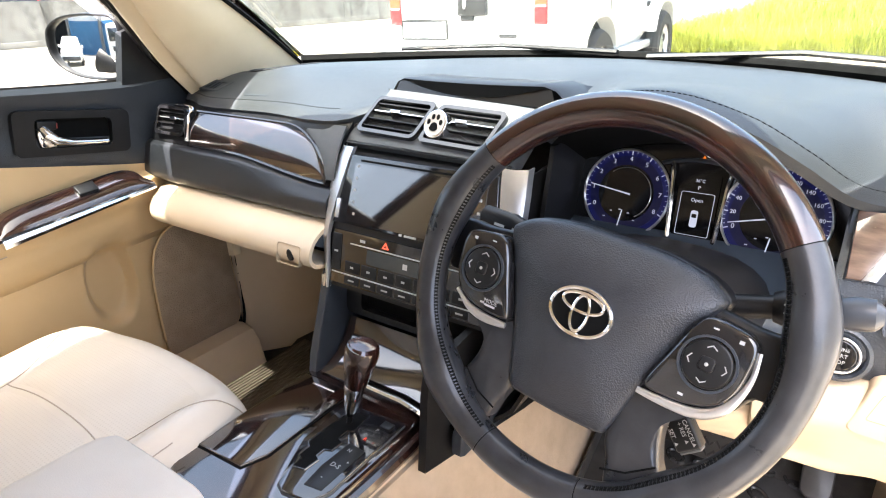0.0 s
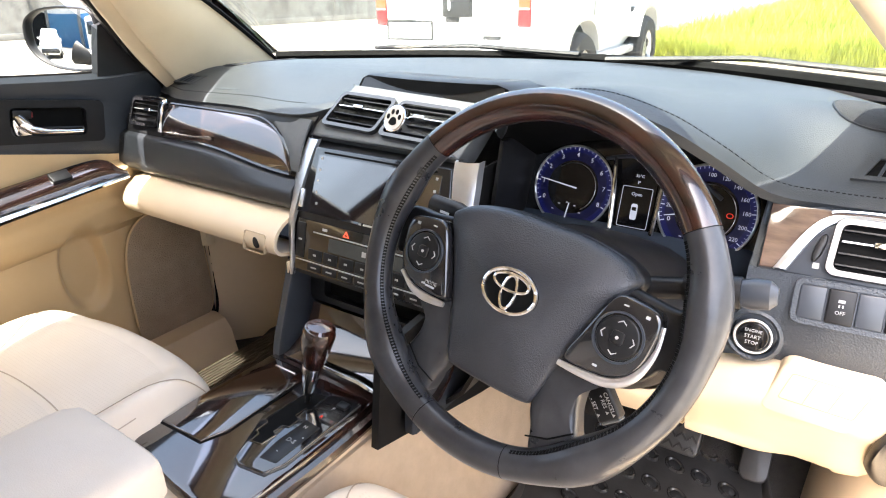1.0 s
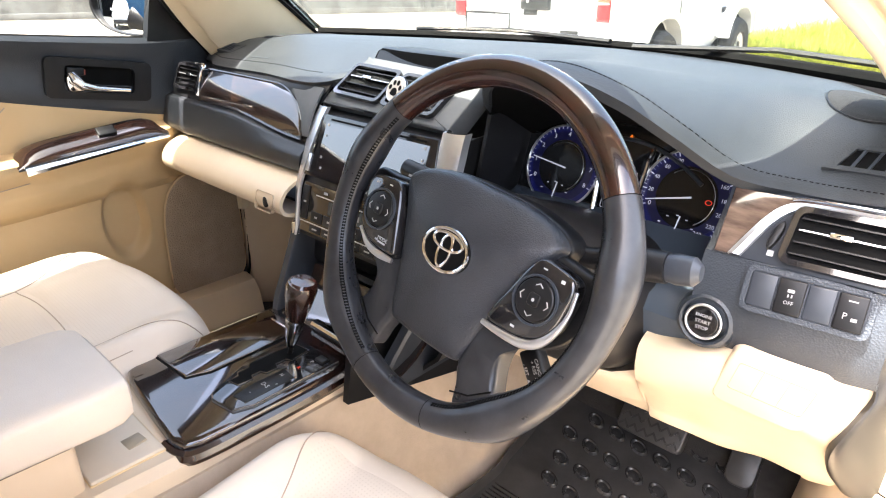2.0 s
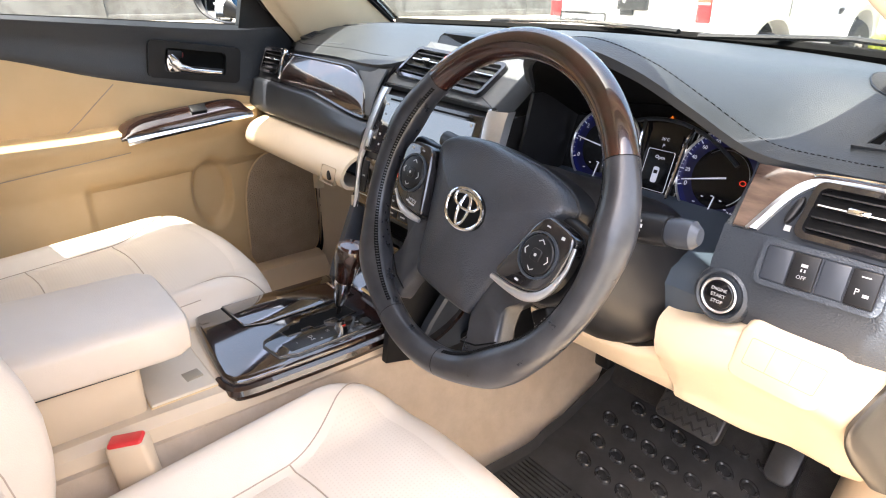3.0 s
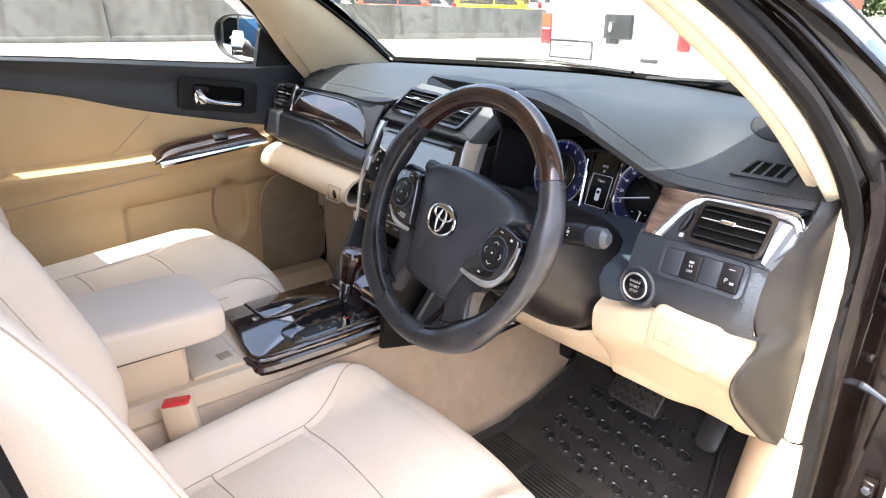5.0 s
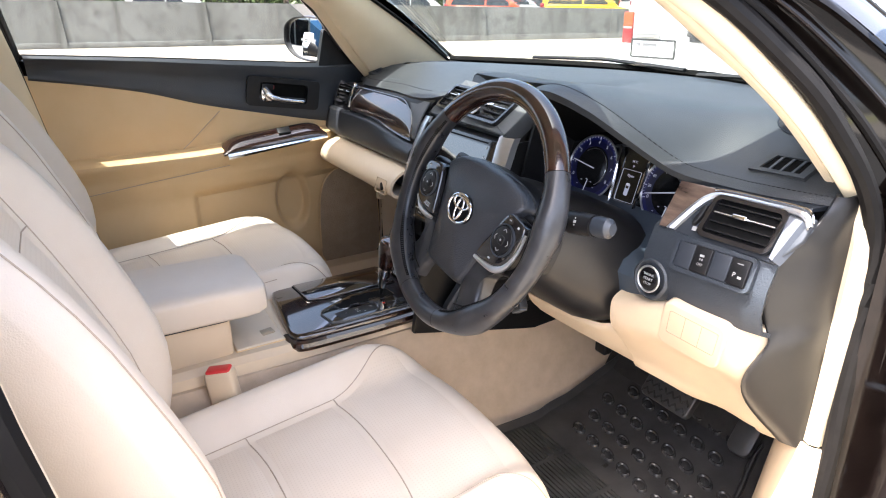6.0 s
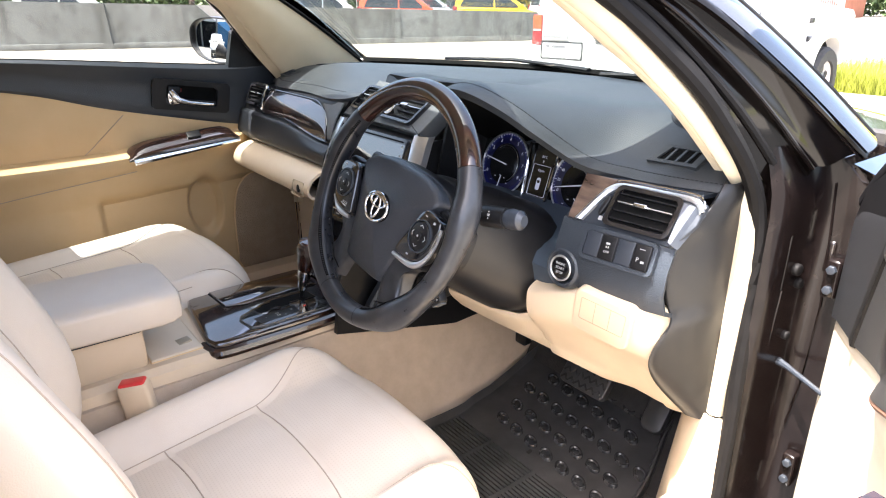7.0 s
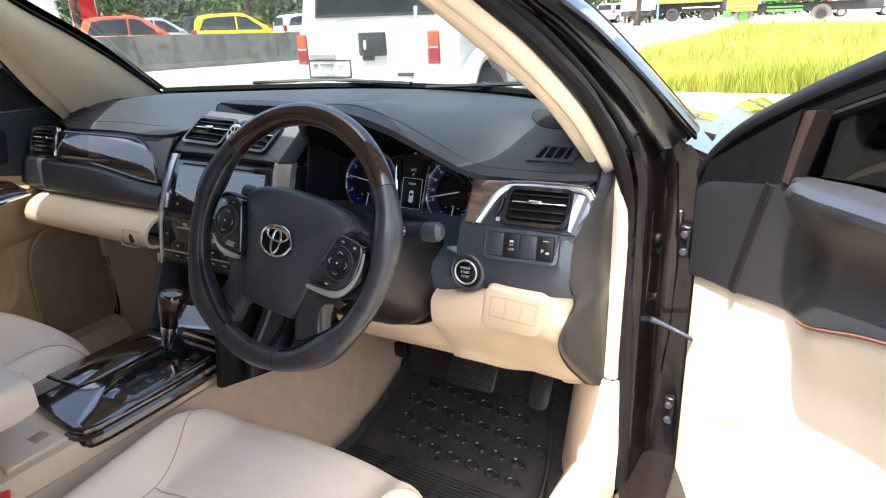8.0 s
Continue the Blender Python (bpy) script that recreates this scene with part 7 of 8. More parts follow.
g_ = part("window_glass", shell([[W(u, z, -0.4 * max(0, z - 1.02) * 0.5 + 0.002) for z in np.linspace(dbelt(u) - 0.01, 0.945 + 0.46 * u, 5)] for u in np.linspace(0.18, 0.95, 8)], 0.003), TINT, ddoor, "dark tinted door window")
g_.visible_shadow = False
rows = [[W(u, z, w) for z, w in ((0.26, -0.06), (0.5, -0.115), (0.75, -0.12), (0.90, -0.085), (dbelt(u) - 0.02, -0.02), (dbelt(u) - 0.004, -0.004))] for u in np.linspace(0.0, 1.06, 10)]
part("door_skin", shell(rows, -0.004), PAINT, ddoor, "glossy black outer door skin")
rows = [[W(-0.047, z, w) for w in (0.004, -0.02, -0.05, -0.08)] for z in np.linspace(0.30, 0.90, 10)]
part("door_edge", shell(rows, 0.006), PAINT, ddoor, "glossy black door edge")
rows = []
for u in np.linspace(0.60, 0.85, 16):
    w = 0.036 * math.sqrt(max(0.02, 1 - (1 - min(1, (u - 0.60) / 0.04)) ** 2))
    rows.append([W(u, 0.918, 0.088), W(u, 0.924, 0.090), W(u, 0.932, 0.086), W(u, 0.938, 0.086 - w), W(u, 0.930, 0.082 - w * 1.1)])
part("switch_panel", shell(rows, 0.004), WOOD, ddoor, "glossy wood switch panel")
part("switch_chrome", tube([W(u, 0.914, 0.088) for u in np.linspace(0.603, 0.85, 8)], 0.006, 8), CHROME, ddoor)
wm = part("wing_mirror", tube([W(0.24, 1.035, -0.05), W(0.25, 1.045, -0.11), W(0.26, 1.06, -0.20), W(0.262, 1.065, -0.25)], [0.02, 0.045, 0.055, 0.03], 14, flat=1.2), PAINT, ddoor, "black wing mirror")
strap = part("check_strap", tube([(0.742, 0.432, 0.656), (0.77, 0.428, 0.652), (0.83, 0.405, 0.645), W(0.03, 0.64, 0.0)], [0.008, 0.0045, 0.0036, 0.0036], 8), GREYP, ddoor, "steel door check strap")
part("strap_bracket", box(0.728, 0.752, 0.424, 0.442, 0.644, 0.670, 0.004), CHROME, ddoor)
for z in (0.50, 0.80):
    part("door_hinge", box(0.818, 0.850, 0.432, 0.462, z - 0.025, z + 0.025, 0.006), JAMB, ddoor, "black door hinge")

# air freshener clipped to the centre vent
paw = thing("air_freshener", "round silver air freshener with a paw print", "air freshener", at=(-0.016, 0.262, 0.956))
pm2 = basis((-0.016, 0.270, 0.9555), (1, 0, 0), (0, 0.6, 1)) @ Matrix.Translation((0, 0, 0.016))
part("disc", prism(ellipse(0.0195, 0.0215, 32), -0.012, 0.004, pm2, 0.002), CHROME, paw, "silver disc")
part("face", prism(ellipse(0.0165, 0.0185, 32), 0.003, 0.0046, pm2), mat("paw_face", (0.55, 0.50, 0.46), 0.4, color2=(0.6, 0.55, 0.5), scale=50), paw)
bm = bmesh.new()
prism([(0.0 + 0.0075 * math.cos(a) * (1.1 if math.sin(a) < 0 else 0.85), -0.005 + 0.0065 * math.sin(a)) for a in np.linspace(0, 2 * math.pi, 17)[:-1]], 0.004, 0.0054, pm2, bm=bm)
for x, y in ((-0.0105, 0.002), (-0.0042, 0.0095), (0.0042, 0.0095), (0.0105, 0.002)):
    prism([(x + p[0], y + p[1]) for p in ellipse(0.0028, 0.0042, 12)], 0.004, 0.0054, pm2, bm=bm)
part("paw_print", bm, GAP, paw, "black paw print", smooth=0)


# ---- outdoors ----
def noisy_mat(name, c1, c2, c3, s1, s2, rough=0.9, bump=0.3):
    m = mat(name, c1, rough, color2=c2, scale=s1, bump=bump, bump_scale=s2, bump_dist=0.01)
    nt = m.node_tree
    p = nt.nodes["Principled BSDF"]
    src = p.inputs["Base Color"].links[0].from_socket
    n, r, mx, tc = nt.nodes.new("ShaderNodeTexNoise"), nt.nodes.new("ShaderNodeValToRGB"), nt.nodes.new("ShaderNodeMix"), nt.nodes.new("ShaderNodeTexCoord")
    n.inputs["Scale"].default_value, n.inputs["Detail"].default_value = s1 * 6, 8
    nt.links.new(tc.outputs["Object"], n.inputs[0])
    r.color_ramp.elements[0].position, r.color_ramp.elements[1].position = 0.48, 0.7
    nt.links.new(n.outputs[0], r.inputs[0])
    mx.data_type = "RGBA"
    nt.links.new(r.outputs[0], mx.inputs["Factor"])
    nt.links.new(src, mx.inputs["A"])
    mx.inputs["B"].default_value = (*c3, 1)
    nt.links.new(mx.outputs["Result"], p.inputs["Base Color"])
    return m


GROUND = noisy_mat("pale_concrete", (0.29, 0.258, 0.212), (0.34, 0.305, 0.255), (0.235, 0.20, 0.158), 0.35, 25)
CONC = noisy_mat("stained_concrete", (0.145, 0.145, 0.136), (0.195, 0.195, 0.186), (0.105, 0.105, 0.097), 0.6, 20)
cn = CONC.node_tree
cp = cn.nodes["Principled BSDF"]
csrc = cp.inputs["Base Color"].links[0].from_socket
ctc, cmp_, cno, crm, cmx = (cn.nodes.new("ShaderNode" + k) for k in ("TexCoord", "Mapping", "TexNoise", "ValToRGB", "Mix"))
cmp_.inputs["Scale"].default_value = (1.6, 1.6, 0.22)
cno.inputs["Scale"].default_value, cno.inputs["Detail"].default_value = 1.4, 9
crm.color_ramp.elements[0].position, crm.color_ramp.elements[1].position = 0.52, 0.74
cn.links.new(ctc.outputs["Object"], cmp_.inputs[0])
cn.links.new(cmp_.outputs[0], cno.inputs[0])
cn.links.new(cno.outputs[0], crm.inputs[0])
cmx.data_type = "RGBA"
cn.links.new(crm.outputs[0], cmx.inputs["Factor"])
cn.links.new(csrc, cmx.inputs["A"])
cmx.inputs["B"].default_value = (0.085, 0.083, 0.075, 1)
cn.links.new(cmx.outputs["Result"], cp.inputs["Base Color"])
VERGE = noisy_mat("verge_soil", (0.24, 0.27, 0.05), (0.34, 0.35, 0.09), (0.30, 0.27, 0.12), 0.5, 12)
WHITE = mat("white_paint", (0.60, 0.60, 0.59), 0.3, color2=(0.66, 0.66, 0.65), scale=3, coat=0.4)
TYRE = mat("tyre_rubber", (0.02, 0.02, 0.02), 0.8, color2=(0.04, 0.038, 0.036), scale=30)
RIM = mat("wheel_alloy", (0.5, 0.5, 0.51), 0.3, 0.8, color2=(0.56, 0.56, 0.57), scale=40)
DGLASS = mat("dark_car_glass", (0.02, 0.024, 0.026), 0.06, color2=(0.03, 0.034, 0.036), scale=4)
TAILR = mat("tail_red", (0.24, 0.02, 0.025), 0.25, color2=(0.29, 0.03, 0.03), scale=30)
TAILO = mat("tail_orange", (0.33, 0.085, 0.03), 0.25, color2=(0.38, 0.10, 0.04), scale=30)
BLKT = mat("black_trim", (0.02, 0.02, 0.021), 0.5, color2=(0.03, 0.03, 0.03), scale=20)

ground = solo("ground", grid([[Vector((x, y, 0)) for y in np.linspace(-400, 600, 41)] for x in np.linspace(-500, 500, 41)]), GROUND, "sunlit pale concrete yard", "ground", kind="structure", smooth=0)
# grass verge beyond the yard, with its kerb
GX0, GX1, GY0, GY1 = -2.6, 60.0, 8.12, 30.0
verge = solo("verge", box(GX0, GX1, GY0 + 0.12, GY1, -0.1, 0.06), VERGE, "grassy verge beside the yard", "verge", kind="structure", smooth=0)
kerb = solo("kerb", box(GX0 - 0.1, GX1, GY0 - 0.02, GY0 + 0.12, -0.05, 0.10, 0.02), GROUND, "pale concrete kerb along the grass", "kerb", kind="structure")
rng = np.random.default_rng(5)
GRASS = mat("grass_blades", (0.175, 0.232, 0.022), 0.6, color2=(0.33, 0.338, 0.045), scale=0.8)
gn = GRASS.node_tree
gi = gn.nodes.new("ShaderNodeNewGeometry")
gh = gn.nodes.new("ShaderNodeHueSaturation")
gmr = gn.nodes.new("ShaderNodeMapRange")
gmr.inputs[3].default_value, gmr.inputs[4].default_value = 0.75, 1.3
gp_ = gn.nodes["Principled BSDF"]
gsrc = gp_.inputs["Base Color"].links[0].from_socket
gn.links.new(gi.outputs["Random Per Island"], gmr.inputs[0])
gn.links.new(gmr.outputs[0], gh.inputs["Value"])
gn.links.new(gsrc, gh.inputs["Color"])
gn.links.new(gh.outputs[0], gp_.inputs["Base Color"])
verts, faces = [], []
for k in range(165000):
    f = rng.random() ** 2.0
    y = GY0 + 0.13 + f * 19.3
    x = -2.5 + rng.random() * (9 + 0.9 * (y - 8))
    h = (0.16 + 0.36 * rng.random()) * (1 + 0.25 * math.sin(x * 1.3) * math.sin(y * 0.9))
    a = rng.random() * 6.283
    w = 0.003 + 0.0035 * rng.random() + 0.00035 * (y - 8)
    lx, ly = 0.8 * h * (rng.random() - 0.5), 0.8 * h * (rng.random() - 0.5)
    c, s_ = math.cos(a) * w, math.sin(a) * w
    i = len(verts)
    verts += [(x - c, y - s_, 0.04), (x + c, y + s_, 0.04), (x + c * 0.7 + lx * 0.4, y + s_ * 0.7 + ly * 0.4, 0.04 + h * 0.6), (x - c * 0.7 + lx * 0.4, y - s_ * 0.7 + ly * 0.4, 0.04 + h * 0.6), (x + lx, y + ly, 0.04 + h)]
    faces += [(i, i + 1, i + 2, i + 3), (i + 3, i + 2, i + 4)]
me = bpy.data.meshes.new("grass")
me.from_pydata(verts, [], faces)
me.materials.append(GRASS)
tagged(new("grass", me), "tall sunlit yellow-green grass on the verge", "grass", kind="stuff")
# road and far yard
solo("road", box(-60, 80, 32, 44, -0.1, 0.012), noisy_mat("road_dust", (0.42, 0.38, 0.33), (0.50, 0.46, 0.40), (0.35, 0.31, 0.27), 0.3, 20), "dusty pale road behind the grass", "road", kind="structure", smooth=0)

# concrete boundary wall in panels
WA, WB = Vector((-26.0, -11.0, 0)), Vector((-10.6, 21.8, 0))
wdir = (WB - WA).normalized()
wall = thing("wall_west", "weathered grey concrete boundary wall in cast panels", "wall", at=WA, kind="structure")
wl = (WB - WA).length
wn = Vector((wdir.y, -wdir.x, 0))
npan = 9
WMx = basis(WA, wdir, (0, 0, 1))
def wall_top(x):
    y = (WA + wdir * x).y
    return min(1.42, 1.30 - 0.0305 * y)


for k in range(npan):
    x0, x1 = wl * k / npan + 0.012, wl * (k + 1) / npan - 0.012
    part("panel", prism([(x0, 0), (x1, 0), (x1, wall_top(x1)), (x0, wall_top(x0))], -0.12, 0.0, WMx), CONC, wall, smooth=0)
    part("buttress", prism([(x1 - 0.10, 0), (x1 + 0.14, 0), (x1 + 0.08, wall_top(x1) - 0.02), (x1 - 0.04, wall_top(x1) - 0.02)], -0.10, 0.05, WMx), CONC, wall, smooth=0)
part("plinth", box(0, wl, 0, 0.16, -0.10, 0.035, 0.01, WMx), CONC, wall)


def wheel_at(parent, x, y, r, w=0.2, side=1):
    """A car wheel whose axle runs along x."""
    m = Matrix.Translation((x, y, r)) @ Matrix.Rotation(radians(90 * side), 4, "Y")
    rows = [[m @ Vector((q * r * math.cos(a), q * r * math.sin(a), z)) for a in np.linspace(0, 2 * math.pi, 33)[:-1]] for q, z in ((0.62, -w / 2), (0.92, -w / 2), (1.0, -w * 0.32), (1.0, w * 0.32), (0.92, w / 2), (0.64, w / 2), (0.62, w * 0.4))]
    tyre = part("wheel", grid(rows, False, True), TYRE, parent, "black tyre on an alloy rim")
    rows = [[m @ Vector((q * r * math.cos(a), q * r * math.sin(a), z)) for a in np.linspace(0, 2 * math.pi, 33)[:-1]] for q, z in ((0.63, w * 0.42), (0.60, w * 0.30), (0.56, w * 0.22), (0.25, w * 0.30), (0.12, w * 0.36), (0.02, w * 0.36))]
    part("rim", grid(rows, False, True), RIM, tyre)
    for k in range(6):
        part("rim_hole", prism(ellipse(0.045 * r / 0.33, 0.035 * r / 0.33, 10), w * 0.20, w * 0.30, m @ Matrix.Rotation(radians(60 * k), 4, "Z") @ Matrix.Translation((0.42 * r, 0, 0))), BLKT, tyre)
    return tyre


# ---- white off-roader parked ahead ----
suv = thing("off_road_car", "boxy white off-road car with flared wheel arches", "car", at=(-2.3, 5.6, 0))
SX0, SX1, SY0, SY1 = -3.06, -1.50, 3.88, 7.5
secs = []
for y, b, t in ((SY0, 0.50, 1.13), (SY0 + 0.03, 0.48, 1.14), (SY0 + 0.6, 0.46, 1.14), (SY1 - 1.0, 0.46, 1.12), (SY1 - 0.06, 0.48, 1.05), (SY1, 0.52, 1.0)):
    ins = 0.03 if y in (SY0, SY1) else 0.0
    secs.append([Vector(p) for p in ((SX0 + 0.05 + ins, y, b), (SX0 + ins, y, b + 0.08), (SX0 + ins, y, t - 0.06), (SX0 + 0.03 + ins, y, t), (SX1 - 0.03 - ins, y, t), (SX1 - ins, y, t - 0.06), (SX1 - ins, y, b + 0.08), (SX1 - 0.05 - ins, y, b))])
part("lower_body", grid(secs, False, True, True), WHITE, suv, "white lower body")
secs = []
for y, zt, ins in ((SY0 + 0.02, 1.14, 0.03), (SY0 + 0.06, 1.70, 0.12), (SY0 + 0.12, 1.76, 0.16), (SY0 + 1.9, 1.78, 0.16), (SY0 + 2.0, 1.72, 0.14), (SY0 + 2.5, 1.14, 0.03)):
    secs.append([Vector(p) for p in ((SX0 + 0.03, y, 1.10), (SX0 + ins, y, zt - 0.04), (SX0 + ins + 0.05, y, zt), (SX1 - ins - 0.05, y, zt), (SX1 - ins, y, zt - 0.04), (SX1 - 0.03, y, 1.10))])
part("cabin", grid(secs, False, True, True), WHITE, suv, "white cabin")
RB = basis((lerp(SX0, SX1, 0.5), SY0 - 0.004, 0.0), (1, 0, 0), (0, 0.02, 1))
rw = part("rear_window", prism([(-0.57, 1.20), (0.56, 1.19), (0.52, 1.62), (-0.52, 1.62)], -0.02, 0.006, RB), DGLASS, suv, "dark rear window")
part("window_rubber", frame_ring([(-0.59, 1.18), (0.58, 1.17), (0.54, 1.64), (-0.54, 1.64)], [(-0.565, 1.205), (0.555, 1.195), (0.515, 1.615), (-0.515, 1.615)], -0.01, 0.010, RB), BLKT, rw)
part("rear_door_line", frame_ring([(-0.70, 0.66), (0.40, 0.66), (0.42, 1.14), (-0.68, 1.15)], [(-0.694, 0.666), (0.394, 0.666), (0.414, 1.134), (-0.674, 1.144)], -0.002, 0.003, RB), mat("panel_gap", (0.25, 0.25, 0.25), 0.6, color2=(0.3, 0.3, 0.3), scale=9), suv)
part("crease", box(-0.74, 0.50, 0.945, 0.952, 0, 0.006, m=RB), mat("panel_crease", (0.55, 0.55, 0.55), 0.5, color2=(0.6, 0.6, 0.6), scale=9), suv)
for s, cx in ((-1, -0.745), (1, 0.565)):
    tl = part("tail_lamp", box(cx - 0.055, cx + 0.055, 0.79, 1.05, -0.01, 0.025, 0.01, RB), TAILR, suv, "red and orange tail lamp")
    part("indicator_lens", box(cx - 0.05, cx + 0.05, 0.925, 1.045, 0.01, 0.030, 0.008, RB), TAILO, tl, "orange indicator lens")
    part("reverse_lens", box(cx - 0.045, cx + 0.045, 0.912, 0.93, 0.01, 0.0285, 0.002, RB), ICON, tl)
pl = part("number_plate", box(-0.685, -0.255, 0.685, 0.822, 0.0, 0.016, 0.004, RB), mat("plate_white", (0.75, 0.75, 0.74), 0.4, color2=(0.8, 0.8, 0.79), scale=20), suv, "white number plate with dark bars")
part("plate_frame", frame_ring(rounded(0.45, 0.156, 0.01), rounded(0.42, 0.128, 0.006), -0.002, 0.021, RB @ Matrix.Translation((-0.47, 0.7535, 0))), BLKT, pl)
bars([(-0.625, 0.765, 0.05, 0.06), (-0.50, 0.765, 0.14, 0.06), (-0.34, 0.765, 0.07, 0.06), (-0.47, 0.705, 0.10, 0.02)], RB @ Matrix.Translation((0, 0, 0.0165)), mat("plate_ink", (0.25, 0.25, 0.26), 0.5, color2=(0.3, 0.3, 0.31), scale=30), pl, "plate_bars", 0.002)
part("plate_lamp", box(-0.66, -0.40, 0.845, 0.885, 0, 0.05, 0.008, RB), RIM, suv, "chrome plate lamp bar")
part("maker_badge", box(-0.63, -0.54, 1.075, 1.11, 0, 0.010, 0.003, RB), RIM, suv)
part("model_badge", box(-0.56, -0.44, 0.99, 1.02, 0, 0.008, 0.002, RB), BLKT, suv)
br = part("spare_wheel_bracket", box(-0.13, 0.12, 0.86, 1.05, 0, 0.06, 0.01, RB), BLKT, suv, "black spare wheel bracket")
part("bracket_boss", prism(ellipse(0.012, 0.04, 16), 0.05, 0.08, RB @ Matrix.Translation((-0.06, 0.95, 0)), 0.01), WHITE, br)
part("bracket_foot", box(-0.11, 0.0, 0.82, 0.88, 0, 0.045, 0.008, RB), BLKT, br)
part("door_handle", box(0.22, 0.37, 0.69, 0.72, 0, 0.03, 0.006, RB), BLKT, suv, "black rear door handle")
for z in (0.74, 1.16):
    part("door_hinge", box(0.395, 0.425, z, z + 0.08, 0, 0.02, 0.004, RB), WHITE, suv)
part("rear_bumper", box(SX0 - 0.12, SX1 + 0.14, SY0 - 0.16, SY0 + 0.10, 0.46, 0.63, 0.04), WHITE, suv, "white rear bumper")
for x in (-1, 1):
    part("tow_hook", box(-2.28 + 0.5 * x - 0.04, -2.28 + 0.5 * x + 0.04, SY0 - 0.20, SY0, 0.50, 0.56, 0.01), BLKT, suv)
for s, X in ((1, SX1), (-1, SX0)):
    for yc in (SY0 + 0.45, SY0 + 2.55):
        rows = []
        for a in np.linspace(14, 166, 22):
            c, z_ = math.cos(radians(a)), math.sin(radians(a))
            k = lambda rr: (yc + rr * math.copysign(abs(c) ** 0.8, c), 0.42 + rr * abs(z_) ** 0.8 * (1 if z_ > 0 else -1))
            o, i = k(0.47), k(0.39)
            rows.append([Vector((X - s * 0.05, *o)), Vector((X + s * 0.10, o[0], o[1] - 0.02)), Vector((X + s * 0.13, lerp(o[0], i[0], 0.4), lerp(o[1], i[1], 0.4))), Vector((X + s * 0.12, *i)), Vector((X - s * 0.05, *i))])
        part("wheel_arch", grid(rows), WHITE, suv, "white flared wheel arch")
        m = basis((X, yc, 0.42), (0, s, 0), (0, 0, 1))
        part("arch_well", prism(ellipse(0.385, 0.385, 28), -0.25, 0.012, m), GAP, suv)
        wheel_at(suv, X + s * 0.02, yc, 0.36, 0.22, s)
    for y0, y1 in ((SY0 + 0.25, SY0 + 0.95), (SY0 + 1.05, SY0 + 1.75)):
        m = basis((X - s * 0.075, 0, 1.40), (0, s, 0), (-s * 0.16, 0, 1))
        a, b = sorted((s * y0, s * y1))
        part("side_window", prism([(a, -0.17), (b, -0.17), (b - 0.05, 0.22), (a + 0.05, 0.22)], -0.01, 0.012, m), DGLASS, suv, "dark side window")
    part("door_gap", box(min(X - 0.002, X + s * 0.004), max(X - 0.002, X + s * 0.004), SY0 + 1.02, SY0 + 1.03, 0.55, 1.10), BLKT, suv)
    for z in (0.78, 0.95):
        part("side_hinge", box(min(X, X + s * 0.03), max(X, X + s * 0.03), SY0 + 2.2, SY0 + 2.26, z, z + 0.05, 0.005), BLKT, suv)
    part("sill_step", box(min(X - 0.1, X + s * 0.06), max(X - 0.1, X + s * 0.06), SY0 + 1.1, SY1 - 1.35, 0.40, 0.47, 0.02), WHITE, suv)

suv.matrix_world = Matrix.Translation((-1.647, 4.069, 0)) @ Matrix.Rotation(radians(5.2), 4, "Z") @ Matrix.Translation((-SX1, -SY0, 0)) @ suv.matrix_world


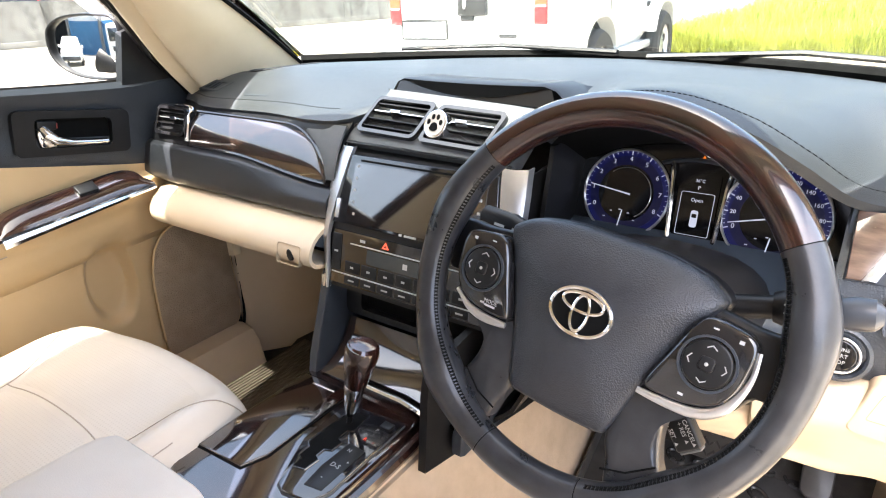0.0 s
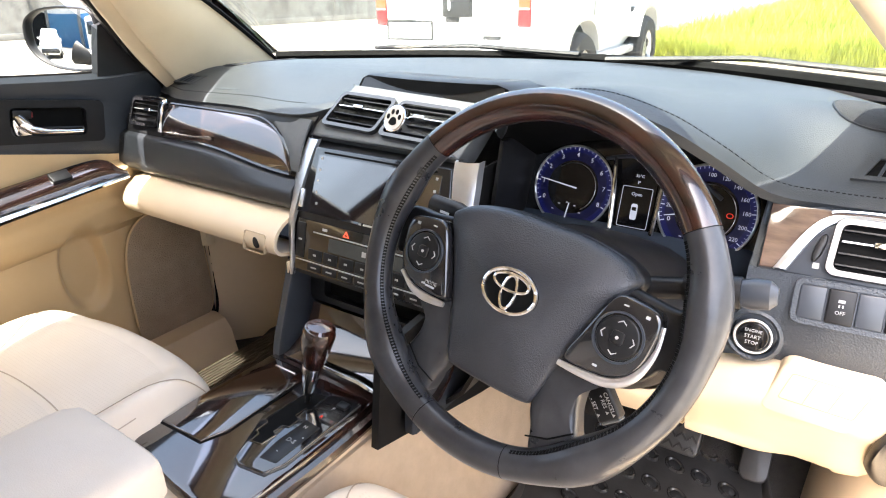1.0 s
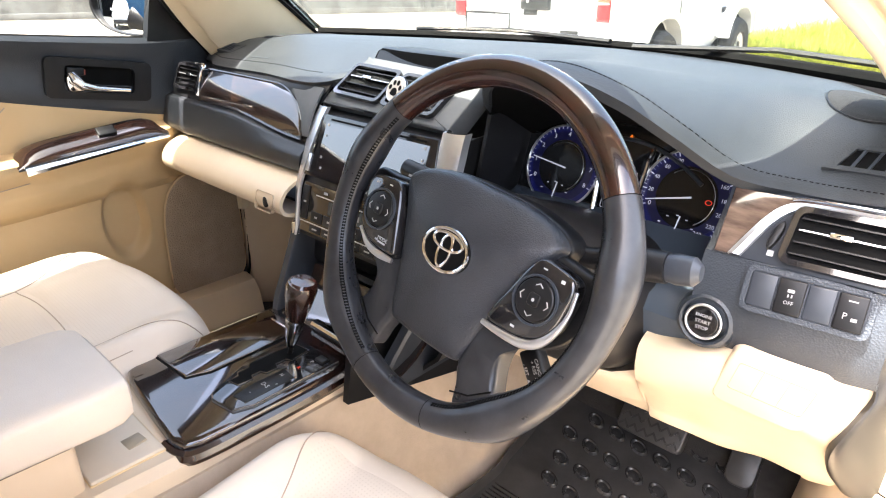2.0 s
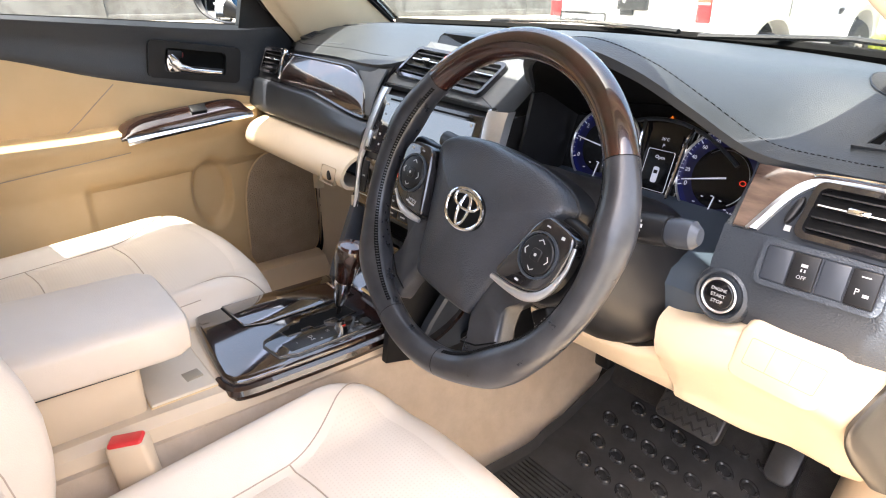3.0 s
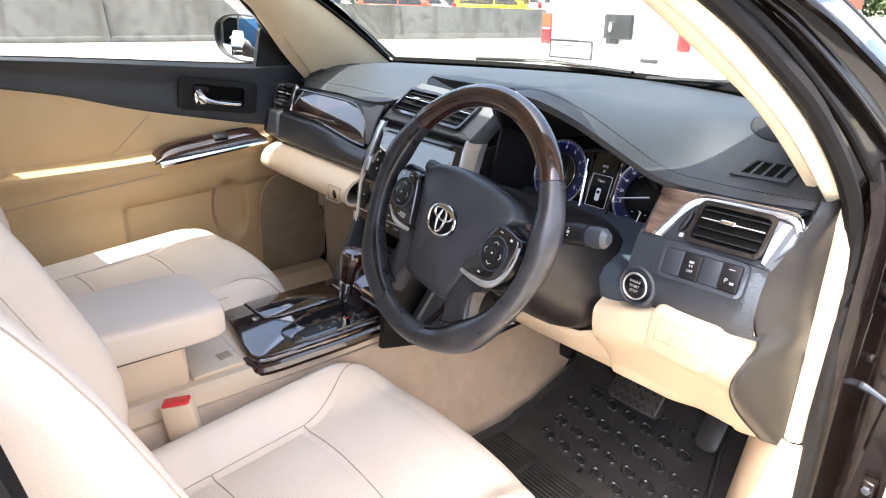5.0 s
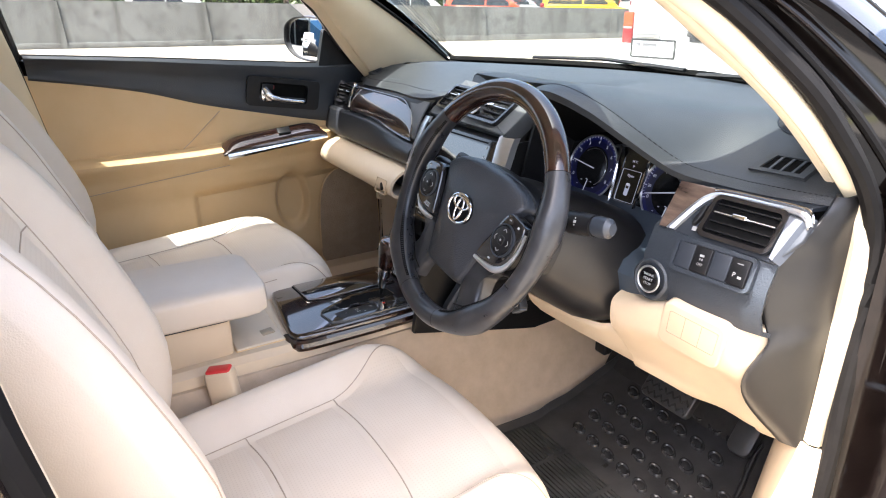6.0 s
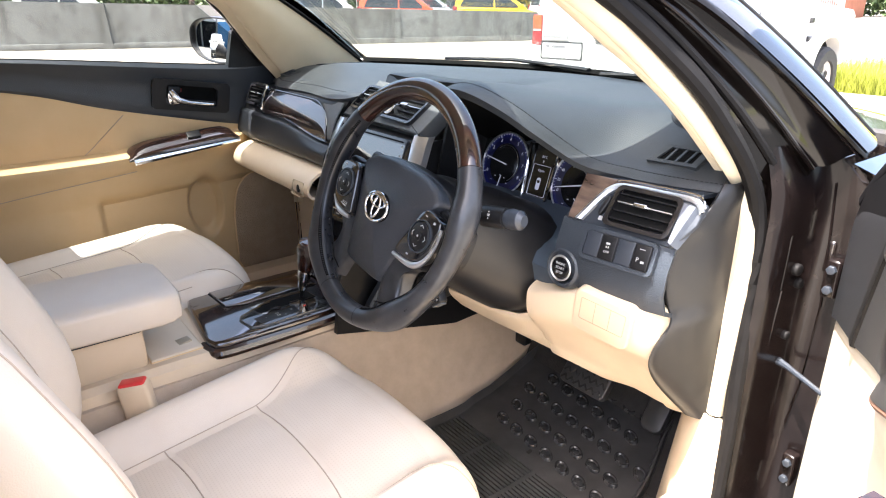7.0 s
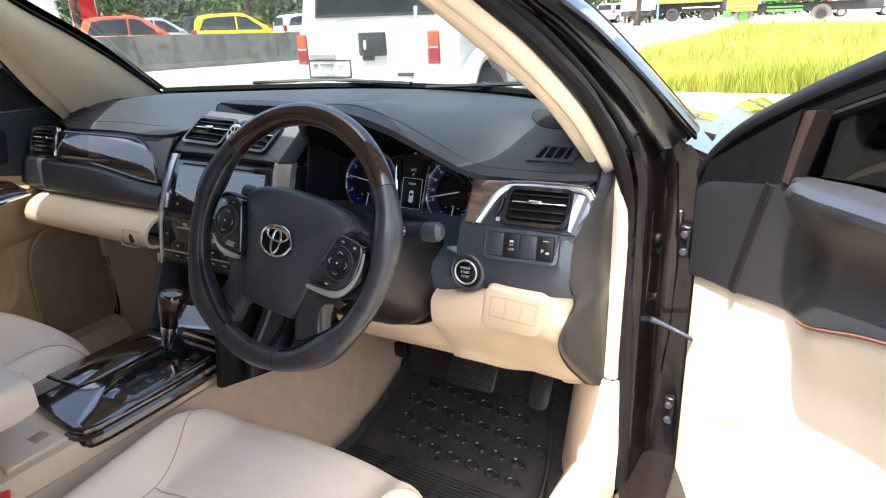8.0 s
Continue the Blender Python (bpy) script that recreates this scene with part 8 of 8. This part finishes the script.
def hatchback(name, label, x, y, yaw, paint, length=3.7, height=1.5, group="cars beyond the wall"):
    """A small parked car: body, cabin, windows, lamps, wheels; its nose points along +x before the turn."""
    th = thing(name, label, "car", m=Matrix.Translation((x, y, 0)) @ Matrix.Rotation(radians(yaw), 4, "Z"), group=group)
    L, Wd, H = length, 1.66, height
    secs = []
    for f, z0, z1, w in ((0, 0.45, 0.85, 0.88), (0.02, 0.30, 0.95, 0.95), (0.15, 0.25, 0.98, 1.0), (0.5, 0.22, 0.95, 1.0), (0.72, 0.22, 0.92, 1.0), (0.93, 0.25, 0.74, 0.96), (0.985, 0.3, 0.66, 0.9), (1.0, 0.42, 0.58, 0.8)):
        X, hw = -L / 2 + L * f, Wd / 2 * w
        secs.append([Vector(p) for p in ((X, -hw + 0.06, z0), (X, -hw, z0 + 0.1), (X, -hw, z1 - 0.08), (X, -hw + 0.06, z1), (X, hw - 0.06, z1), (X, hw, z1 - 0.08), (X, hw, z0 + 0.1), (X, hw - 0.06, z0))])
    part("body", grid(secs, False, True, True), paint, th, local=True)
    prof = spline([(-L * 0.485, 0.92, 0), (-L * 0.45, H - 0.16, 0), (-L * 0.36, H - 0.03, 0), (-L * 0.15, H, 0), (L * 0.05, H - 0.05, 0), (L * 0.30, 0.90, 0)], 20)
    secs = []
    for p in prof:
        tp = (p.y - 0.9) / (H - 0.9)
        hw = Wd / 2 * lerp(0.97, 0.76, tp)
        secs.append([Vector((p.x, -Wd / 2 * 0.97, 0.86)), Vector((p.x, -hw, p.y - 0.03 * tp)), Vector((p.x, -hw + 0.08, p.y)), Vector((p.x, hw - 0.08, p.y)), Vector((p.x, hw, p.y - 0.03 * tp)), Vector((p.x, Wd / 2 * 0.97, 0.86))])
    part("cabin", grid(secs, False, False), paint, th, local=True)
    for s in (-1, 1):
        m = basis((0, s * Wd / 2 * 0.982, 0.90), (s * -1, 0, 0), (0, -s * Wd / 2 * 0.21 / (H - 0.9), 1))
        q = lambda pts: [(-s * px, pz) for px, pz in pts]
        part("side_window", prism(q([(-L * 0.43, 0.08), (-L * 0.06, 0.04), (-L * 0.06, H - 0.99), (-L * 0.27, H - 1.0), (-L * 0.37, H - 1.06)]), -0.012, 0.006, m), DGLASS, th, "dark side window", local=True)
        part("side_window", prism(q([(-L * 0.045, 0.04), (L * 0.235, 0.02), (L * 0.06, H - 1.04), (-L * 0.045, H - 0.99)]), -0.012, 0.006, m), DGLASS, th, "dark side window", local=True)
        for f in (-0.32, 0.32):
            wm_ = Matrix.Translation((L * f, s * (Wd / 2 - 0.08), 0.29)) @ Matrix.Rotation(radians(-90 * s), 4, "X")
            rows = [[wm_ @ Vector((k * 0.29 * math.cos(a), k * 0.29 * math.sin(a), z)) for a in np.linspace(0, 2 * math.pi, 21)[:-1]] for k, z in ((0.5, -0.1), (1, -0.09), (1, 0.085), (0.65, 0.095), (0.6, 0.07), (0.1, 0.08))]
            part("wheel", grid(rows, False, True), TYRE, th, local=True)
            part("rim", prism(ellipse(0.18, 0.18, 20), 0.06, 0.088, wm_), RIM, th, local=True)
        part("tail_lamp", box(-L / 2 - 0.005, -L / 2 + 0.16, s * Wd * 0.455 - 0.07, s * Wd * 0.455 + 0.05, 0.72, 1.0, 0.03), TAILR, th, "red tail lamp", local=True)
        part("headlamp", box(L / 2 - 0.32, L / 2 - 0.03, s * Wd * 0.40 - 0.12, s * Wd * 0.40 + 0.09, 0.56, 0.70, 0.04), mat("headlamp", (0.6, 0.62, 0.64), 0.1, color2=(0.7, 0.72, 0.74), scale=20), th, local=True)
        part("door_mirror", box(L * 0.20, L * 0.26, min(s * (Wd / 2 + 0.02), s * (Wd / 2 + 0.18)), max(s * (Wd / 2 + 0.02), s * (Wd / 2 + 0.18)), 0.92, 1.05, 0.03), paint, th, local=True)
    part("rear_window", prism([(-0.60, 0.0), (0.60, 0.0), (0.52, 0.38), (-0.52, 0.38)], -0.01, 0.016, basis((-L * 0.484, 0, 0.98), (0, -1, 0), (0.14, 0, 1))), DGLASS, th, "dark rear window", local=True)
    part("windscreen", prism([(-0.64, 0.0), (0.64, 0.0), (0.52, 0.62), (-0.52, 0.62)], -0.01, 0.012, basis((L * 0.285, 0, 0.925), (0, 1, 0), (-0.93, 0, 0.52))), DGLASS, th, "dark windscreen", local=True)
    part("bumper", box(L / 2 - 0.12, L / 2 + 0.02, -0.7, 0.7, 0.3, 0.5, 0.05), BLKT, th, local=True)
    return th


ORANGE = mat("orange_red_paint", (0.60, 0.09, 0.03), 0.25, color2=(0.66, 0.11, 0.04), scale=4, coat=0.6)
YELLOW = mat("yellow_paint", (0.80, 0.52, 0.01), 0.25, color2=(0.84, 0.56, 0.02), scale=4, coat=0.6)
SILV = mat("silver_paint", (0.42, 0.44, 0.46), 0.3, 0.4, color2=(0.48, 0.5, 0.52), scale=6, coat=0.6)
RED = mat("red_paint", (0.38, 0.01, 0.015), 0.25, color2=(0.44, 0.02, 0.02), scale=4, coat=0.6)
LIME = mat("lime_paint", (0.28, 0.48, 0.02), 0.35, color2=(0.36, 0.55, 0.03), scale=2)
yaw0 = math.degrees(math.atan2(wdir.y, wdir.x))
for word, x, y, turn, paint, hgt in (("orange-red", -21.8, 15.4, -14, ORANGE, 1.6), ("yellow", -19.7, 18.6, -14, YELLOW, 1.55), ("dark red", -24.3, 10.6, -8, RED, 1.55), ("white", -27.5, 15.0, -10, WHITE, 1.6), ("silver", -25.0, 18.8, -10, SILV, 1.55), ("dark grey", -24.0, 21.5, -10, BLKT, 1.6), ("white", -22.0, 25.5, 0, WHITE, 1.5), ("white", -27.0, 4.2, -4, WHITE, 1.6), ("dark grey", -29.0, -1.5, 0, BLKT, 1.6), ("red", -30.5, -7.0, 0, RED, 1.6)):
    hatchback("hatchback", word + " hatchback parked behind the concrete wall", x, y, yaw0 + turn, paint, height=hgt)

# lime truck on the road
truck = thing("lorry", "lime green and yellow lorry standing on the road", "lorry", at=(-1.8, 38, 0))
part("cab", box(-4.2, -2.75, 37.0, 39.0, 0.75, 2.6, 0.12), YELLOW, truck, "yellow cab")
part("cab_window", box(-4.0, -3.2, 36.96, 37.02, 1.7, 2.35, 0.02), DGLASS, truck, "dark cab window")
part("load_bed", box(-2.6, 1.9, 36.9, 39.1, 1.20, 2.9, 0.05), mat("lime_yellow_paint", (0.50, 0.42, 0.01), 0.4, color2=(0.58, 0.49, 0.02), scale=2), truck, "lime yellow load bed")
GREENL = mat("green_lorry_paint", (0.05, 0.24, 0.03), 0.4, color2=(0.08, 0.30, 0.05), scale=2)
part("bed_rail", box(-2.62, 1.92, 36.80, 36.90, 1.14, 1.28, 0.02), GREENL, truck, "green lower bed rail")
part("side_guard", box(-2.3, -0.7, 36.95, 37.0, 0.62, 0.72, 0.01), GREENL, truck, "green side guard")
part("side_guard", box(-2.3, -0.7, 36.95, 37.0, 0.80, 0.88, 0.01), GREENL, truck, "green side guard")
part("bumper", box(-4.32, -3.95, 36.98, 39.0, 0.42, 0.74, 0.05), GREENL, truck, "green front bumper")
part("wheel_arch", box(-3.95, -2.75, 36.96, 37.2, 0.70, 0.96, 0.04), YELLOW, truck)
part("cab_corner", box(-2.74, -2.60, 37.0, 38.9, 1.0, 2.7, 0.02), mat("pale_teal_paint", (0.30, 0.46, 0.44), 0.4, color2=(0.35, 0.5, 0.48), scale=3), truck, "pale teal cab corner panel")
for k in range(6):
    part("bed_rib", box(-2.55 + 0.85 * k, -2.47 + 0.85 * k, 36.84, 36.92, 1.20, 2.9, 0.01), YELLOW, truck)
part("chassis", box(-4.1, 2.6, 37.3, 38.7, 0.6, 1.0, 0.03), BLKT, truck, "dark chassis")
DUSTY = mat("dusty_tyre", (0.13, 0.12, 0.11), 0.9, color2=(0.20, 0.185, 0.17), scale=6)
for x in (-3.35, 0.1):
    wv = Matrix.Translation((x, 37.25, 0.46)) @ Matrix.Rotation(radians(90), 4, "X")
    rows = [[wv @ Vector((k * 0.46 * math.cos(a), k * 0.46 * math.sin(a), z)) for a in np.linspace(0, 2 * math.pi, 25)[:-1]] for k, z in ((0.5, -0.15), (1, -0.14), (1, 0.13), (0.62, 0.15), (0.58, 0.10), (0.1, 0.12))]
    ty = part("wheel", grid(rows, False, True), DUSTY, truck, "dusty grey tyre")
    part("rim", prism(ellipse(0.22, 0.22, 20), 0.08, 0.135, wv), GREENL if x < -2 else BLKT, ty, "green wheel rim" if x < -2 else "dark wheel rim")


# vehicles and a shop on the far side of the road
OLIVE = mat("olive_paint", (0.20, 0.21, 0.05), 0.5, color2=(0.26, 0.27, 0.07), scale=2)
DARKG = mat("dark_steel", (0.025, 0.025, 0.027), 0.6, color2=(0.045, 0.044, 0.043), scale=3)
otr = thing("lorry", "olive lorry with a railed bed parked behind the road", "lorry", at=(-8.4, 51, 0))
part("load_bed", box(-11.0, -6.3, 50.0, 52.2, 1.22, 1.75, 0.03), OLIVE, otr, "olive load bed")
for z in (1.95, 2.25, 2.55):
    part("bed_rail", box(-11.0, -6.3, 50.0, 50.08, z, z + 0.12, 0.01), OLIVE, otr)
for k in range(8):
    part("bed_post", box(-10.98 + 0.66 * k, -10.90 + 0.66 * k, 50.02, 50.10, 1.2, 2.7, 0.01), OLIVE, otr)
part("chassis", box(-11.2, -6.0, 50.4, 51.8, 0.62, 1.2, 0.03), DARKG, otr, "dark chassis")
part("side_guard", box(-8.9, -6.4, 49.98, 50.04, 0.85, 0.95, 0.01), RIM, otr, "grey side guard")
part("cab", box(-12.6, -11.15, 50.0, 52.1, 0.55, 2.5, 0.12), DARKG, otr, "dark cab")
for x in (-12.0, -9.6, -7.2):
    wv = Matrix.Translation((x, 50.2, 0.45)) @ Matrix.Rotation(radians(90), 4, "X")
    rows = [[wv @ Vector((k * 0.45 * math.cos(a), k * 0.45 * math.sin(a), z)) for a in np.linspace(0, 2 * math.pi, 21)[:-1]] for k, z in ((0.5, -0.15), (1, -0.14), (1, 0.13), (0.62, 0.15), (0.58, 0.10), (0.1, 0.12))]
    part("wheel", grid(rows, False, True), TYRE, otr)
tarp = thing("covered_load", "white tarpaulin over a load beside the olive lorry", "tarpaulin", at=(-11.6, 48.6, 0))
part("sheet", grid([[Vector((x, y + 0.05 * math.sin(x * 7), z)) for y, z in ((47.9, 0.85), (47.85, 1.3), (48.0, 1.72), (48.6, 1.8), (49.2, 1.7), (49.3, 0.85))] for x in np.linspace(-12.7, -10.6, 14)], caps=True), WHITE, tarp, "creased white sheet")
part("trailer_bed", box(-12.7, -10.6, 47.95, 49.2, 0.5, 0.86, 0.03), DARKG, tarp, "dark trailer bed")
for x in (-12.4, -10.9):
    part("trailer_leg", box(x - 0.06, x + 0.06, 48.0, 48.12, 0, 0.5, 0.01), DARKG, tarp)
    part("trailer_leg", box(x - 0.06, x + 0.06, 49.0, 49.12, 0, 0.5, 0.01), DARKG, tarp)
hatchback("hatchback", "pale silver hatchback parked beyond the road", 2.0, 50.0, 8, SILV, height=1.45, group="cars beyond the road")
hatchback("hatchback", "white hatchback parked beyond the road", -14.6, 53.0, 80, WHITE, height=1.45, group="cars beyond the road")
BRICKR = mat("red_brown_render", (0.26, 0.10, 0.06), 0.85, color2=(0.32, 0.13, 0.08), scale=1.5)
kiosk = thing("roadside_shop", "red-brown roadside shop with a pale gate", "building", at=(-19.2, 48, 0))
part("wall", box(-21.2, -17.6, 46.6, 50.0, 0, 3.6, 0.02), BRICKR, kiosk, "red-brown front wall")
part("roof", box(-21.5, -17.3, 46.2, 50.3, 3.6, 3.78, 0.03), SILV, kiosk)
part("doorway", box(-19.9, -19.3, 46.56, 46.64, 0, 2.2), DARKG, kiosk, "dark doorway")
for k in range(9):
    part("gate_bar", box(-19.2 + 0.14 * k, -19.13 + 0.14 * k, 46.44, 46.52, 0.1, 1.25, 0.01), RIM, kiosk)
part("gate_rail", box(-19.25, -17.95, 46.44, 46.5, 1.2, 1.28, 0.01), RIM, kiosk)
part("column", box(-17.9, -17.55, 46.35, 46.65, 0, 3.6, 0.02), WHITE, kiosk, "white column")


def tree(x, y, h, seed, spread=2.4):
    """A tree with a tapered trunk, limbs and a crown of many small leaves."""
    r = np.random.default_rng(seed)
    th = thing("tree", "broadleaf tree with a dark trunk and loose green crown", "tree", at=(x, y, 0), group="trees behind the wall")
    bm = tube([(x, y, 0), (x + 0.1, y, h * 0.25), (x - 0.05, y + 0.1, h * 0.55), (x, y, h * 0.85)], [0.24, 0.18, 0.13, 0.05], 10)
    tips = []
    for k in range(9):
        a, z0 = k * 2.4 + r.random(), h * (0.35 + 0.05 * k)
        l = spread * (0.6 + 0.5 * r.random())
        p0, p2 = Vector((x, y, z0)), Vector((x + l * math.cos(a), y + l * math.sin(a), z0 + l * 0.55))
        tube([p0, lerp(p0, p2, 0.5) + Vector((0, 0, 0.15)), p2], [0.08, 0.05, 0.02], 6, bm=bm)
        tips += [p2, lerp(p0, p2, 0.65)]
    tips.append(Vector((x, y, h * 0.92)))
    part("trunk", bm, BARK, th, "dark brown trunk and limbs")
    v, f = [], []
    for c in tips:
        for k in range(260):
            d = Vector((r.normal(), r.normal(), r.normal() * 0.7)) * 0.48
            p = c + d
            a, b = Vector((r.normal(), r.normal(), r.normal())).normalized() * 0.10, Vector((r.normal(), r.normal(), r.normal())).normalized() * 0.05
            i = len(v)
            v += [p - a, p + b, p + a, p - b]
            f.append((i, i + 1, i + 2, i + 3))
    me = bpy.data.meshes.new("crown")
    me.from_pydata([q - Vector((x, y, 0)) for q in v], [], f)
    me.materials.append(LEAF)
    o = new("crown", me)
    o.parent = th
    tagged(o, "loose crown of green leaves")
    return th


BARK = mat("bark", (0.06, 0.045, 0.035), 0.9, color2=(0.10, 0.08, 0.06), scale=8, bump=0.5, bump_scale=20, bump_dist=0.02)
LEAF = mat("leaves", (0.025, 0.05, 0.012), 0.6, color2=(0.07, 0.11, 0.03), scale=1.5)
for k, (x, y, h) in enumerate(((-27, 26, 6.5), (-21.5, 31, 7), (-15.5, 34, 6.5), (-33, 20, 7.5), (-38, 12, 7), (-10, 42, 7), (-40, 2, 7), (12, 55, 8), (4, 58, 7), (22, 52, 8))):
    tree(x, y, h, 20 + k)

# hedge and shrubs closing the view behind the parked cars
HP = [Vector(p) for p in ((-62, -30, 0), (-56, 0, 0), (-46, 24, 0), (-30, 44, 0), (-14, 56, 0), (2, 66, 0), (40, 66, 0))]
hv_, hf_ = [], []
hs = spline(HP, 400)
for k in range(60000):
    p = hs[rng.integers(0, 400)]
    bulge = 0.7 + 0.5 * math.sin(p.x * 0.9 + p.y * 0.6) * math.sin(p.y * 0.37)
    q = p + Vector((rng.normal() * 1.2, rng.normal() * 1.2, 0)) + Vector((0, 0, 4.6 * rng.random() ** 0.8 * bulge + 0.1))
    a, b = Vector(rng.normal(size=3)).normalized() * 0.22, Vector(rng.normal(size=3)).normalized() * 0.12
    i = len(hv_)
    hv_ += [q - a, q + b, q + a, q - b]
    hf_.append((i, i + 1, i + 2, i + 3))
me = bpy.data.meshes.new("shrubs")
me.from_pydata(hv_, [], hf_)
me.materials.append(LEAF)
tagged(new("shrubs", me), "dense dark green shrubs behind the parked cars", "shrubs", kind="stuff")
for x, y, w, colr, word in ((-37.0, 20.5, 1.6, WHITE, "white"), (-35.8, 22.2, 1.3, RED, "red"), (-20.5, 36.5, 3.0, WHITE, "pale")):
    bn = thing("banner", word + " cloth banner hung on two poles", "banner", at=(x, y, 0), group="banners behind the cars")
    part("cloth", prism([(-w / 2, 1.2), (w / 2, 1.2), (w / 2 - 0.08, 2.9), (0, 2.8), (-w / 2 + 0.05, 2.95)], -0.01, 0.01, basis((x, y, 0), (0.55, 0.83, 0), (0, 0, 1))), colr, bn, smooth=0)
    for s in (-1, 1):
        part("pole", tube([(x + s * 0.55 * w / 2, y + s * 0.83 * w / 2, 0), (x + s * 0.55 * w / 2, y + s * 0.83 * w / 2, 3.1)], 0.03, 8), SILV, bn)
pole = thing("sign_post", "slim blue steel post beside the road", "post", at=(-6.3, 31.2, 0))
part("pole", tube([(-6.3, 31.2, 0), (-6.3, 31.2, 4.0)], 0.05, 10), mat("blue_post", (0.10, 0.2, 0.45), 0.4, color2=(0.12, 0.24, 0.5), scale=3), pole)

# workshop behind the car, with two vehicles before it, seen in the wing mirror
shop = thing("workshop_building", "grey workshop with blue shutters behind the car", "building", at=(-13, -19, 0))
part("wall", box(-32, 4, -28, -19.3, 0, 9.4), mat("pale_render", (0.5, 0.5, 0.48), 0.9, color2=(0.58, 0.58, 0.56), scale=2), shop)
part("roof", box(-32.5, 4.5, -28.5, -18.9, 9.4, 9.6, 0.03), SILV, shop)
SHUT = mat("blue_shutter", (0.02, 0.10, 0.20), 0.5, color2=(0.03, 0.13, 0.25), scale=3)
# bays without a shutter are flat near-black sheets, their inner shade painted on
for x0, x1, mt in ((-31.0, -25.5, GAP), (-25.0, -19.6, GAP), (-19.0, -13.8, GAP), (-13.2, -7.8, SHUT), (-7.2, -2.0, SHUT)):
    sh = part("shutter", box(x0, x1, -19.32, -19.22, 0, 3.6, 0.01), mt, shop, "blue roller shutter" if mt is SHUT else "flat black sheet painted as an open bay's shade")
    for k in range(1, 12):
        if mt is SHUT:
            part("shutter_rib", box(x0, x1, -19.23, -19.19, 0.3 * k, 0.3 * k + 0.05), SHUT, sh)
for x in (-31.3, -25.25, -19.3, -13.5, -7.5, -1.7):
    part("column", box(x - 0.22, x + 0.22, -19.4, -19.05, 0, 9.4, 0.01), CONC, shop)
shop.matrix_world = Matrix.Translation((-18.8, -28.0, 0))
hatchback("saloon_car", "white car parked in front of the workshop", -9.8, -13.5, 62, WHITE, 4.2, 1.5, group="cars by the workshop")
van = thing("minibus", "white minibus parked in front of the workshop", "van", at=(-5.6, -15.5, 0))
part("body", box(-6.5, -4.7, -18.2, -13.6, 0.35, 2.2, 0.18), WHITE, van, "white minibus body")
part("windscreen", box(-6.3, -4.9, -13.66, -13.56, 1.25, 1.95, 0.03), DGLASS, van, "dark windscreen")
part("grille", box(-6.1, -5.1, -13.62, -13.56, 0.75, 1.0, 0.02), BLKT, van)
for x in (-6.25, -4.95):
    part("headlamp", box(x - 0.15, x + 0.15, -13.64, -13.55, 0.8, 1.05, 0.03), RIM, van)
    for y in (-14.5, -17.3):
        wheel_at(van, x + (-0.05 if x < -5.5 else 0.05), y, 0.33, 0.2, -1 if x < -5.5 else 1)
